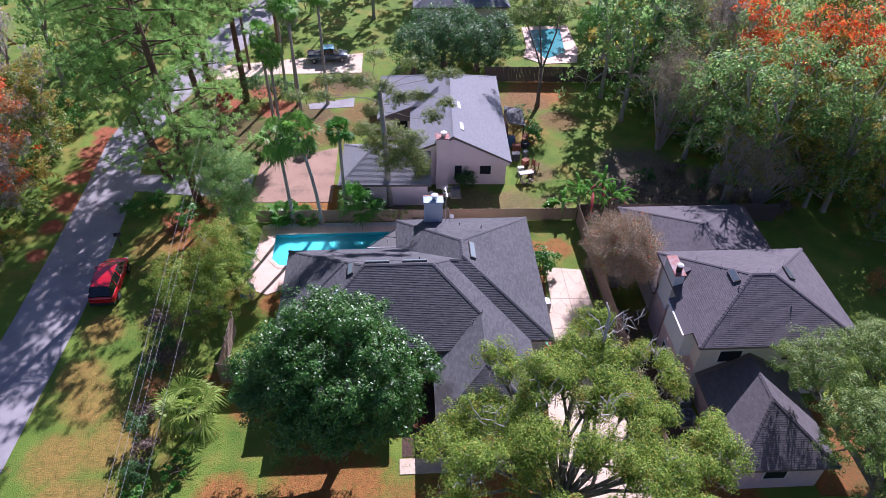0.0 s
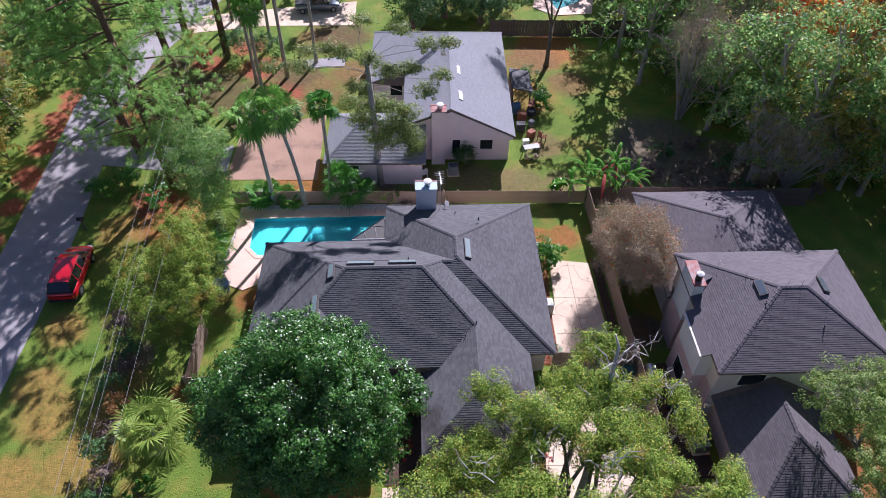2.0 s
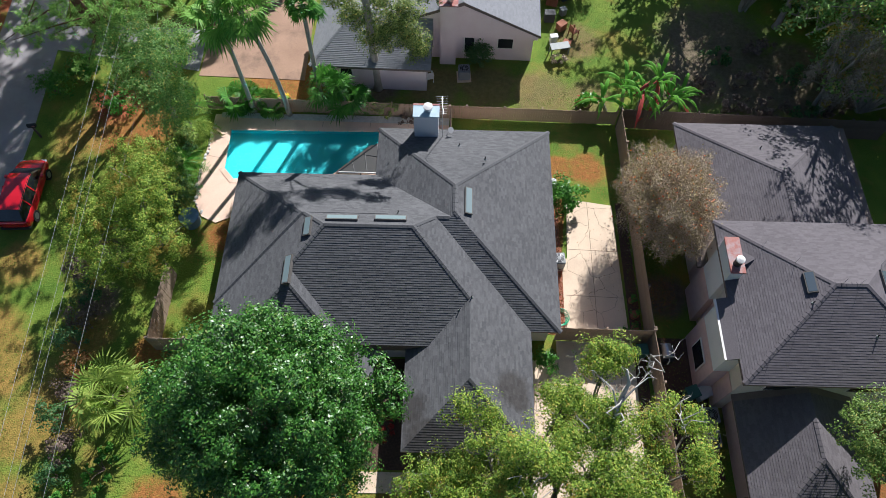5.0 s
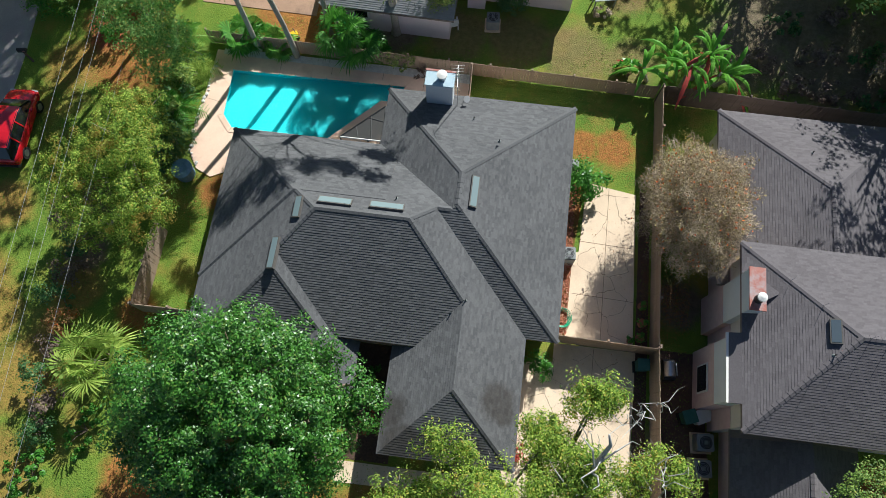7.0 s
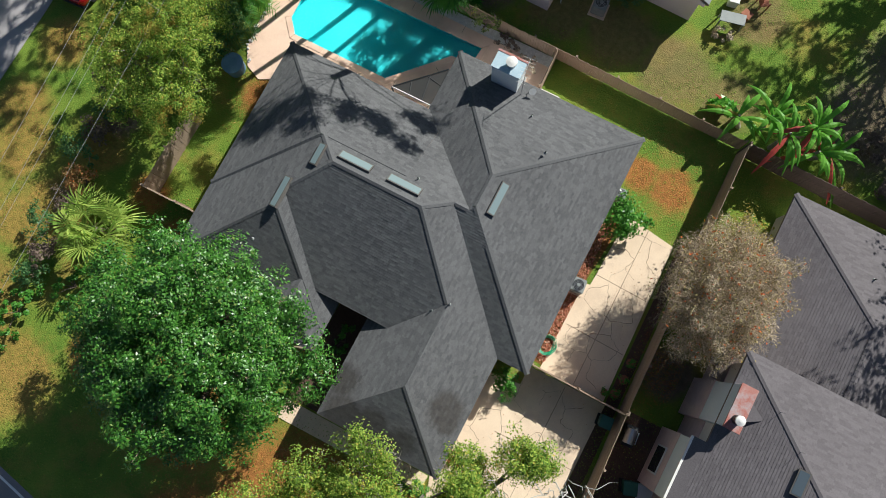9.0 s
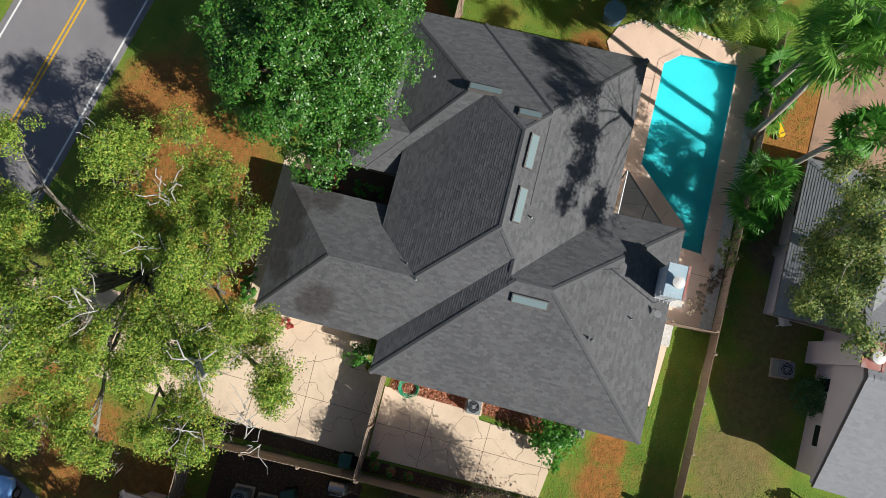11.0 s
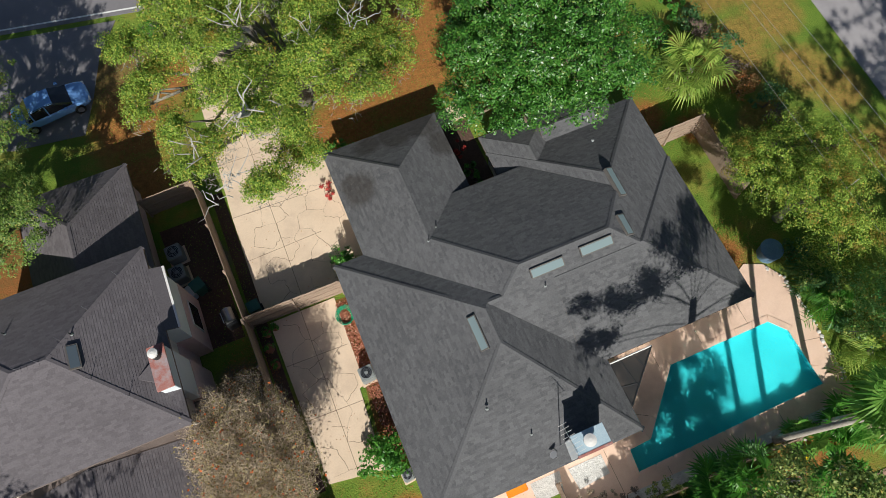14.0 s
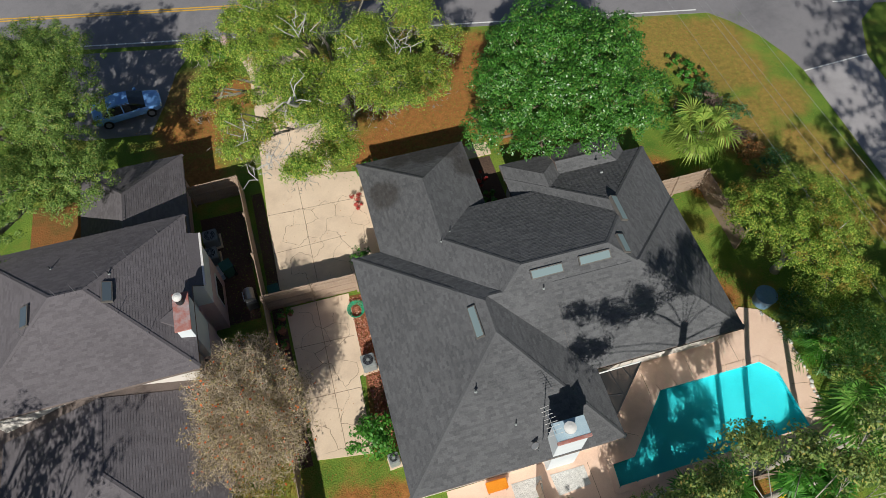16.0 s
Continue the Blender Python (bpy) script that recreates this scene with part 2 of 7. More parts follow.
M_BARK_PINE = surface("pine_bark", (0.13, 0.075, 0.05), (0.22, 0.13, 0.09), 2.0, 14, 0.95, 0.8, bumpd=0.05)
M_SNAG = surface("weathered_dead_wood", (0.36, 0.34, 0.32), (0.55, 0.52, 0.49), 2.0, 16, 0.9, 0.5)
M_DARK = surface("dark_plastic", (0.02, 0.022, 0.025), (0.04, 0.042, 0.045), 3, 30, 0.5, 0.1)
M_GLASS = glossy("window_glass", (0.02, 0.025, 0.03), 0.06)
M_SKYLIGHT = glossy("skylight_glass", (0.19, 0.25, 0.265), 0.3)
M_TINT = glossy("tinted_skylight_glass", (0.09, 0.115, 0.14), 0.12, 0.0, 0.6)
M_METAL = surface("galvanised_metal", (0.45, 0.46, 0.48), (0.6, 0.61, 0.63), 3, 30, 0.35, 0.1, metal=0.9)
M_METAL_DARK = surface("bronze_metal", (0.10, 0.09, 0.085), (0.15, 0.14, 0.13), 3, 30, 0.5, 0.1)
M_METAL_DULL = surface("painted_metal", (0.22, 0.24, 0.24), (0.3, 0.32, 0.32), 3, 30, 0.5, 0.1)
M_TILE = surface("pool_tile", (0.03, 0.50, 0.56), (0.045, 0.57, 0.63), 1.0, 20, 0.5, 0.1)

M_MAGNOLIA = leaf_mat("magnolia_leaves", (0.018, 0.09, 0.010), (0.095, 0.27, 0.035), (0.20, 0.28, 0.06), 0.38, 0.22, 0.6)
M_OAK = leaf_mat("live_oak_leaves", (0.075, 0.185, 0.028), (0.48, 0.62, 0.11), (0.66, 0.52, 0.12), 0.6, 0.46, 0.2)
M_OAK_GREY = leaf_mat("grey_oak_leaves", (0.06, 0.13, 0.03), (0.38, 0.47, 0.13), (0.54, 0.44, 0.12), 0.5, 0.38)
M_OLIVE = leaf_mat("olive_leaves", (0.055, 0.14, 0.022), (0.31, 0.44, 0.10), (0.46, 0.42, 0.11), 0.5, 0.36)
M_GREEN = leaf_mat("fresh_leaves", (0.04, 0.17, 0.02), (0.13, 0.36, 0.05), None, 0.4, 0.4)
M_DARKGREEN = leaf_mat("dark_leaves", (0.045, 0.14, 0.05), (0.16, 0.32, 0.11), (0.24, 0.26, 0.09), 0.45, 0.5)
M_WOODS = leaf_mat("woodland_leaves", (0.10, 0.27, 0.07), (0.40, 0.60, 0.20), (0.64, 0.54, 0.16), 0.5, 0.68)
M_ORANGE = leaf_mat("orange_leaves", (0.75, 0.11, 0.025), (0.9, 0.25, 0.05), (0.75, 0.5, 0.06), 0.6, 0.55)
M_YELLOWLEAF = leaf_mat("yellow_leaves", (0.28, 0.28, 0.05), (0.52, 0.42, 0.09), (0.5, 0.24, 0.05), 0.6, 0.62)
M_PALM = leaf_mat("palm_fronds", (0.09, 0.28, 0.04), (0.28, 0.52, 0.10), None, 0.5, 0.45, 0.3)
M_PALM_PALE = leaf_mat("pale_palm_fronds", (0.15, 0.28, 0.04), (0.42, 0.53, 0.11), None, 0.55, 0.4, 0.25)
M_PINE = leaf_mat("pine_needles", (0.14, 0.34, 0.07), (0.44, 0.66, 0.20), None, 0.45, 0.65)
M_TWIG = leaf_mat("bare_twigs", (0.26, 0.195, 0.135), (0.66, 0.54, 0.40), None, 0.8, 0.1)
M_STALE = leaf_mat("dry_seed_heads", (0.16, 0.13, 0.05), (0.44, 0.36, 0.16), None, 0.8, 0.2)
M_BRUSH = leaf_mat("dry_brush", (0.12, 0.085, 0.07), (0.26, 0.19, 0.15), None, 0.85, 0.2)
M_MOSS = leaf_mat("spanish_moss", (0.27, 0.25, 0.22), (0.52, 0.48, 0.43), None, 0.9, 0.55)
M_RUSSET = leaf_mat("russet_leaves", (0.34, 0.19, 0.08), (0.62, 0.38, 0.16), (0.70, 0.18, 0.05), 0.7, 0.62)
M_BANANA = leaf_mat("banana_leaves", (0.07, 0.28, 0.03), (0.22, 0.50, 0.07), (0.5, 0.4, 0.06), 0.35, 0.5)
M_REDLEAF = leaf_mat("red_leaves", (0.30, 0.03, 0.03), (0.55, 0.09, 0.07), None, 0.5, 0.3)


# ---- building helpers ----
def mesh_from(name, verts, faces, material, parent=None, label=""):
    me = bpy.data.meshes.new(name)
    me.from_pydata([tuple(v) for v in verts], [], faces)
    me.materials.append(material)
    ob = new(name, me)
    if parent:
        ob.parent = parent
    if label:
        ob["label"] = label
    return ob


def part(name, bm, material, parent=None, label="", smooth=False):
    me = bpy.data.meshes.new(name)
    bm.to_mesh(me)
    bm.free()
    me.materials.append(material)
    if smooth:
        for f in me.polygons:
            f.use_smooth = True
    ob = new(name, me)
    if parent:
        ob.parent = parent
    if label:
        ob["label"] = label
    return ob


def thing(name, label, category, at=(0, 0, 0), turn=0.0, group="", kind=""):
    e = new(name)
    e.empty_display_size = 0.3
    e.matrix_world = pose(*at, 0, 0, turn)
    return tagged(e, label, category, group, kind)


def box(bm, x0, x1, y0, y1, z0, z1, bevel=0.0):
    r = bmesh.ops.create_cube(bm, size=1.0)
    bmesh.ops.scale(bm, vec=(x1 - x0, y1 - y0, z1 - z0), verts=r["verts"])
    bmesh.ops.translate(bm, vec=((x0 + x1) / 2, (y0 + y1) / 2, (z0 + z1) / 2), verts=r["verts"])
    if bevel:
        es = list({e for v in r["verts"] for e in v.link_edges})
        bmesh.ops.bevel(bm, geom=es, offset=bevel, segments=2, affect="EDGES")
    return bm


def boxpart(name, dims, material, parent=None, label="", bevel=0.0):
    return part(name, box(bmesh.new(), *dims, bevel), material, parent, label)


def tube(bm, pts, radii, sides=7):
    """A tapered tube along the points."""
    rings = []
    for i, p in enumerate(pts):
        p = Vector(p)
        d = (Vector(pts[min(i + 1, len(pts) - 1)]) - Vector(pts[max(i - 1, 0)])).normalized()
        u = d.orthogonal().normalized()
        v = d.cross(u)
        rings.append([bm.verts.new(p + (u * math.cos(a) + v * math.sin(a)) * radii[i]) for a in (2 * math.pi * k / sides for k in range(sides))])
    for a, b in zip(rings, rings[1:]):
        for k in range(sides):
            bm.faces.new((a[k], a[(k + 1) % sides], b[(k + 1) % sides], b[k]))
    bm.faces.new(rings[0][::-1]), bm.faces.new(rings[-1])
    return bm


def prism(bm, poly, z0, z1):
    """A slab on a plan polygon (counter-clockwise)."""
    lo = [bm.verts.new((x, y, z0)) for x, y in poly]
    hi = [bm.verts.new((x, y, z1)) for x, y in poly]
    bm.faces.new(hi), bm.faces.new(lo[::-1])
    for k in range(len(poly)):
        j = (k + 1) % len(poly)
        bm.faces.new((lo[k], lo[j], hi[j], hi[k]))
    return bm


def clip(poly, f):
    """The part of a polygon of plan points where f >= 0 (f is linear)."""
    out = []
    for i, p in enumerate(poly):
        q = poly[(i + 1) % len(poly)]
        a, b = f(p), f(q)
        if a >= 0:
            out.append(p)
        if (a >= 0) != (b >= 0):
            t = a / (a - b)
            out.append((p[0] + t * (q[0] - p[0]), p[1] + t * (q[1] - p[1])))
    return out


# a roof plane: (a, b, c) with z = a x + b y + c, from its eave line
def north(e, s, z=2.45): return (0, -s, z + s * e)
def south(e, s, z=2.45): return (0, s, z - s * e)
def east(e, s, z=2.45): return (-s, 0, z + s * e)
def west(e, s, z=2.45): return (s, 0, z - s * e)


def height(pl, p): return pl[0] * p[0] + pl[1] * p[1] + pl[2]


def minus(poly, tests):
    """Convex pieces of a convex polygon outside the region where all the linear tests are >= 0."""
    out, rest = [], poly
    for f in tests:
        piece = clip(rest, lambda p: -f(p))
        if len(piece) > 2:
            out.append(piece)
        rest = clip(rest, f)
        if len(rest) < 3:
            break
    return out


def area(poly):
    return abs(sum(p[0] * q[1] - q[0] * p[1] for p, q in zip(poly, poly[1:] + poly[:1]))) / 2


def rect_tests(r):
    x0, x1, y0, y1 = r
    return [lambda p: p[0] - x0, lambda p: x1 - p[0], lambda p: p[1] - y0, lambda p: y1 - p[1]]


def over(planes, pl, eps):
    """Tests that are all >= 0 where the lowest of the planes lies above pl."""
    return [lambda p, o=o: height(o, p) - height(pl, p) - eps for o in planes]


def roof(name, wings, material, parent, course=0.118, lift=0.015):
    """A shingled hip roof: each wing the lower of its planes over a rectangle, hidden parts cut away, laid in overlapping courses."""
    verts, faces = [], []
    tabs = random.Random(len(wings))
    for i, (r, planes, zlow) in enumerate(wings):
        x0, x1, y0, y1 = r
        rect = [(x0, y0), (x1, y0), (x1, y1), (x0, y1)]
        edges = {}
        deck = bmesh.new()
        for j, pl in enumerate(planes):
            poly = rect
            for k, other in enumerate(planes):
                if k != j and len(poly) > 2:
                    poly = clip(poly, lambda p: height(other, p) - height(pl, p))
            if len(poly) < 3:
                continue
            deck.faces.new([deck.verts.new((x, y, height(pl, (x, y)) - 0.03)) for x, y in poly])
            for k, p in enumerate(poly):
                q = poly[(k + 1) % len(poly)]
                key = tuple(sorted(((round(p[0], 2), round(p[1], 2)), (round(q[0], 2), round(q[1], 2)))))
                edges.setdefault(key, []).append(pl)
                if any(abs(p[ax] - v) < 1e-4 and abs(q[ax] - v) < 1e-4 for ax, v in ((0, x0), (0, x1), (1, y0), (1, y1))):
                    deck.faces.new([deck.verts.new(v) for v in ((*p, height(pl, p) - 0.03), (*q, height(pl, q) - 0.03), (*q, zlow - 0.16), (*p, zlow - 0.16))])
            pieces = [poly]
            for k, (r2, planes2, _) in enumerate(wings):
                if k != i:
                    tests = rect_tests(r2) + over(planes2, pl, -1e-4 if k < i else 1e-4)
                    pieces = [q for piece in pieces for q in minus(piece, tests)]
            s = math.hypot(pl[0], pl[1])
            up = (pl[0] / s, pl[1] / s)
            step = course / math.sqrt(1 + s * s)
            for piece in pieces:
                if area(piece) < 0.004:
                    continue
                along = [p[0] * up[0] + p[1] * up[1] for p in piece]
                k = math.floor(min(along) / step) * step
                while k < max(along) - 1e-4:
                    strip_ = clip(clip(piece, lambda p: p[0] * up[0] + p[1] * up[1] - k), lambda p: k + step - p[0] * up[0] - p[1] * up[1])
                    if len(strip_) > 2 and area(strip_) > 1e-5:
                        across = [p[0] * up[1] - p[1] * up[0] for p in strip_]
                        a0, a1 = min(across), max(across)
                        while a0 < a1 - 1e-4:
                            wide = tabs.uniform(0.16, 0.36)
                            cut = clip(clip(strip_, lambda p: p[0] * up[1] - p[1] * up[0] - a0), lambda p: a0 + wide - p[0] * up[1] + p[1] * up[0])
                            a0 += wide
                            if len(cut) < 3 or area(cut) < 1e-5:
                                continue
                            base, n = len(verts), len(cut)
                            up_by = lift * tabs.uniform(0.75, 1.3)
                            for p in cut:
                                w = (p[0] * up[0] + p[1] * up[1] - k) / step
                                verts.append((p[0], p[1], height(pl, p) + up_by * (1 - w)))
                            faces.append(tuple(range(base, base + n)))
                            low = [m for m in range(n) if abs(cut[m][0] * up[0] + cut[m][1] * up[1] - k) < 1e-5]
                            if len(low) == 2:
                                b2 = len(verts)
                                for m in low:
                                    verts.append((cut[m][0], cut[m][1], height(pl, cut[m]) - 0.012))
                                faces.append((base + low[0], b2, b2 + 1, base + low[1]))
                    k += step
        deck.faces.new([deck.verts.new((x, y, zlow - 0.16)) for x, y in rect])
        bmesh.ops.remove_doubles(deck, verts=deck.verts, dist=0.001)
        bmesh.ops.recalc_face_normals(deck, faces=deck.faces)
        part("roof_deck", deck, M_FASCIA, parent, "brown-grey painted fascia and soffit")
        # caps along the hips and ridges, where no other wing stands higher
        for (p, q), pls in edges.items():
            if len(pls) != 2 or math.dist(p, q) < 0.3:
                continue
            a, b = Vector(p), Vector(q)
            n = max(2, int((b - a).length / 0.1))
            seen = []
            for m in range(n + 1):
                c = a.lerp(b, m / n)
                z = height(pls[0], c)
                hid = any(x[0] <= c.x <= x[1] and x[2] <= c.y <= x[3] and min(height(o, c) for o in pp) > z - 0.004 for kk, (x, pp, _) in enumerate(wings) if kk != i)
                seen.append(not hid)
            run = [m for m in range(n + 1) if seen[m]]
            if len(run) < 4:
                continue
            a2, b2 = a.lerp(b, run[0] / n), a.lerp(b, run[-1] / n)
            side_v = (b2 - a2).orthogonal().normalized() * 0.13
            bm = bmesh.new()
            caps = max(2, round((b2 - a2).length / 0.26))
            down = height(pls[0], a2) <= height(pls[0], b2)
            last = None
            for m in range(caps):
                row = []
                for u_, c in ((0, a2.lerp(b2, m / caps)), (1, a2.lerp(b2, (m + 1) / caps))):
                    rise = 0.040 if (u_ == 0) == down else 0.027
                    for o in (c - side_v, c, c + side_v):
                        row.append(bm.verts.new((o.x, o.y, min(height(x, o) for x in planes) + rise)))
                bm.faces.new((row[0], row[1], row[4], row[3])), bm.faces.new((row[1], row[2], row[5], row[4]))
                if last:
                    bm.faces.new((last[0], last[1], row[1], row[0])), bm.faces.new((last[1], last[2], row[2], row[1]))
                last = row[3:]
            bmesh.ops.recalc_face_normals(bm, faces=bm.faces)
            part("ridge_cap", bm, material, parent)
    ob = mesh_from("shingle_field", verts, faces, material, parent)
    ob["kind"] = "stuff"
    return ob


# ---- foliage ----
RNG = np.random.default_rng(5)


def leaves(name, points, normals, length, width, material, parent, up=0.6, label=""):
    """One mesh of many small leaves, each a folded blade."""
    n = len(points)
    nr = normals + RNG.normal(0, 0.55, (n, 3)) + np.array([0, 0, up])
    nr /= np.linalg.norm(nr, axis=1)[:, None]
    u = np.cross(nr, RNG.normal(0, 1, (n, 3)))
    u /= np.linalg.norm(u, axis=1)[:, None] + 1e-9
    v = np.cross(nr, u)
    k = RNG.uniform(0.7, 1.3, (n, 1))
    L, Wd = u * length * k / 2, v * width * k / 2
    co = np.stack([points - L, points + Wd - nr * width * 0.1, points + L, points - Wd - nr * width * 0.1], 1).reshape(-1, 3)
    me = bpy.data.meshes.new(name)
    me.vertices.add(4 * n), me.loops.add(4 * n), me.polygons.add(n)
    me.vertices.foreach_set("co", co.astype(np.float32).ravel())
    me.loops.foreach_set("vertex_index", np.arange(4 * n, dtype=np.int32))
    me.polygons.foreach_set("loop_start", np.arange(0, 4 * n, 4, dtype=np.int32))
    me.update(calc_edges=True)
    me.validate()
    me.materials.append(material)
    ob = new(name, me)
    ob.parent = parent
    if label:
        ob["label"] = label
    return ob


def crown_points(radii, clumps, per, size, seed, shell=0.55, flat=0.0, centre=(0, 0, 0)):
    """Clump centres in an uneven ellipsoid and leaf points round them."""
    g = np.random.default_rng(seed)
    d = g.normal(0, 1, (clumps, 3))
    d /= np.linalg.norm(d, axis=1)[:, None]
    d[:, 2] = np.where(d[:, 2] < -0.5, -d[:, 2] * 0.6, d[:, 2])
    rr = shell + (1 - shell) * g.random((clumps, 1)) ** 0.6
    lump = np.array([noise.noise(Vector(x * 1.6) + Vector((seed * 3.1, 0, 0))) for x in d])[:, None]
    c = d * rr * np.array(radii) * (1 + 0.36 * lump + 0.06 * g.normal(0, 1, (clumps, 1)))
    c[:, 2] *= 1 - flat
    s = size * g.uniform(0.6, 1.3, (clumps, 1, 1))
    off = g.normal(0, 1, (clumps, per, 3))
    off *= (g.random((clumps, per, 1)) ** 0.4) / (np.linalg.norm(off, axis=2)[:, :, None] + 1e-9)
    off[:, :, 2] *= 0.7
    pts = (c[:, None, :] + off * s).reshape(-1, 3)
    nrm = (off * 0.8 + d[:, None, :] * 0.8).reshape(-1, 3)
    return pts + np.array(centre), nrm, c + np.array(centre)


def limbs(bm, base, centre, targets, r0, bend=0.6, sides=6, seed=0):
    g = random.Random(seed)
    for tg in targets:
        a, b = Vector(base), Vector(tg)
        m = a.lerp(b, 0.5) + Vector((g.uniform(-bend, bend), g.uniform(-bend, bend), g.uniform(0, bend)))
        tube(bm, [a, a.lerp(m, 0.6), m, m.lerp(b, 0.6), b], [r0, r0 * 0.8, r0 * 0.6, r0 * 0.4, r0 * 0.12], sides)


def bush(name, label, at, radii, n, leaf, mat, seed=1, group=""):
    t = thing(name, label, "bush", at, 0, group)
    pts, nrm, cs = crown_points(radii, max(6, n // 40), 40, min(radii) * 0.35, seed, 0.4, centre=(0, 0, radii[2] * 0.75))
    pts[:, 2] = np.maximum(pts[:, 2], 0.03)
    for c in cs[:4]:
        bm = bmesh.new()
        limbs(bm, (0, 0, 0), None, [c * 0.8], 0.04, 0.1, 5, seed)
        part("stem", bm, M_BARK, t)
    leaves("foliage", pts, nrm, leaf, leaf * 0.55, mat, t)
    return t


def frond_fan(co, fc, base, d, length, g, fan=True, droop=0.5, width=0.06):
    """One palm frond appended to the vertex and face lists: a stalk with leaflets."""
    d = Vector(d).normalized()
    side = d.cross(Vector((0, 0, 1)))
    side = side.normalized() if side.length > 1e-3 else Vector((1, 0, 0))
    if fan:
        hub = Vector(base) + d * length * 0.5
        upv = side.cross(d)
        for k in range(17):
            a = radians(-100 + 200 * k / 16 + g.uniform(-4, 4))
            w = (d * math.cos(a) + side * math.sin(a)).normalized()
            tip = hub + w * length * 0.55 * g.uniform(0.75, 1.12) - Vector((0, 0, droop * length * 0.28 * g.uniform(0.5, 1.2)))
            mid = hub + w * length * 0.3
            c = w.cross(upv).normalized() * width
            i = len(co)
            co.extend([hub, mid + c, tip, mid - c])
            fc.append((i, i + 1, i + 2, i + 3))
        i = len(co)
        co.extend([Vector(base) + side * 0.025, Vector(base) - side * 0.025, hub - side * 0.015, hub + side * 0.015])
        fc.append((i, i + 1, i + 2, i + 3))
    else:
        steps = 16
        pts = []
        for k in range(steps + 1):
            s = k / steps
            pts.append(Vector(base) + d * length * s - Vector((0, 0, droop * length * s * s)))
        for k in range(steps):
            i = len(co)
            co.extend([pts[k] + side * 0.02, pts[k] - side * 0.02, pts[k + 1] - side * 0.015, pts[k + 1] + side * 0.015])
            fc.append((i, i + 1, i + 2, i + 3))
            if k > 1:
                for sg in (-1, 1):
                    ll = length * 0.28 * math.sin(math.pi * min(1, (k + 1) / (steps + 2))) + 0.12
                    w = (side * sg + d * 0.5).normalized()
                    tip = pts[k] + w * ll - Vector((0, 0, ll * 0.35 * g.uniform(0.5, 1.4)))
                    c = d * width * 0.7
                    i = len(co)
                    co.extend([pts[k], pts[k].lerp(tip, 0.5) + c, tip, pts[k].lerp(tip, 0.5) - c])
                    fc.append((i, i + 1, i + 2, i + 3))


def palm(name, label, at, height_m, fronds, length, fan=True, lean=(0, 0), trunk_r=0.14, seed=1, mat=None, group="", skirt=0):
    t = thing(name, label, "palm tree", at, 0, group)
    g = random.Random(seed)
    top = Vector((lean[0], lean[1], height_m))
    if height_m > 0.3:
        bm = bmesh.new()
        pts = [Vector((lean[0] * s * s, lean[1] * s * s, height_m * s - (0.1 if s == 0 else 0))) for s in (0, 0.15, 0.35, 0.55, 0.75, 0.9, 1.0)]
        tube(bm, pts, [trunk_r * 1.5, trunk_r * 1.1, trunk_r, trunk_r * 0.95, trunk_r * 0.9, trunk_r * 0.9, trunk_r * 1.1], 9)
        part("trunk", bm, M_BARK_PALE, t, smooth=True)
    co, fc = [], []
    for k in range(fronds):
        a = k * 2.39996 + g.uniform(-0.2, 0.2)
        el = radians(g.uniform(-58, 76))
        frond_fan(co, fc, top, (math.cos(a) * math.cos(el), math.sin(a) * math.cos(el), math.sin(el)), length * g.uniform(0.62, 1.15), g, fan, g.uniform(0.3, 1.3), g.uniform(0.035, 0.06))
    mesh_from("fronds", co, fc, mat or M_PALM, t)
    if skirt:
        co, fc = [], []
        for k in range(skirt):
            a = k * 2.39996
            frond_fan(co, fc, top - Vector((0, 0, 0.2)), (math.cos(a), math.sin(a), -1.6), length * 0.8, g, fan, 0.3)
        mesh_from("dead_fronds", co, fc, M_TWIG, t, "dry brown hanging fronds")
    return t


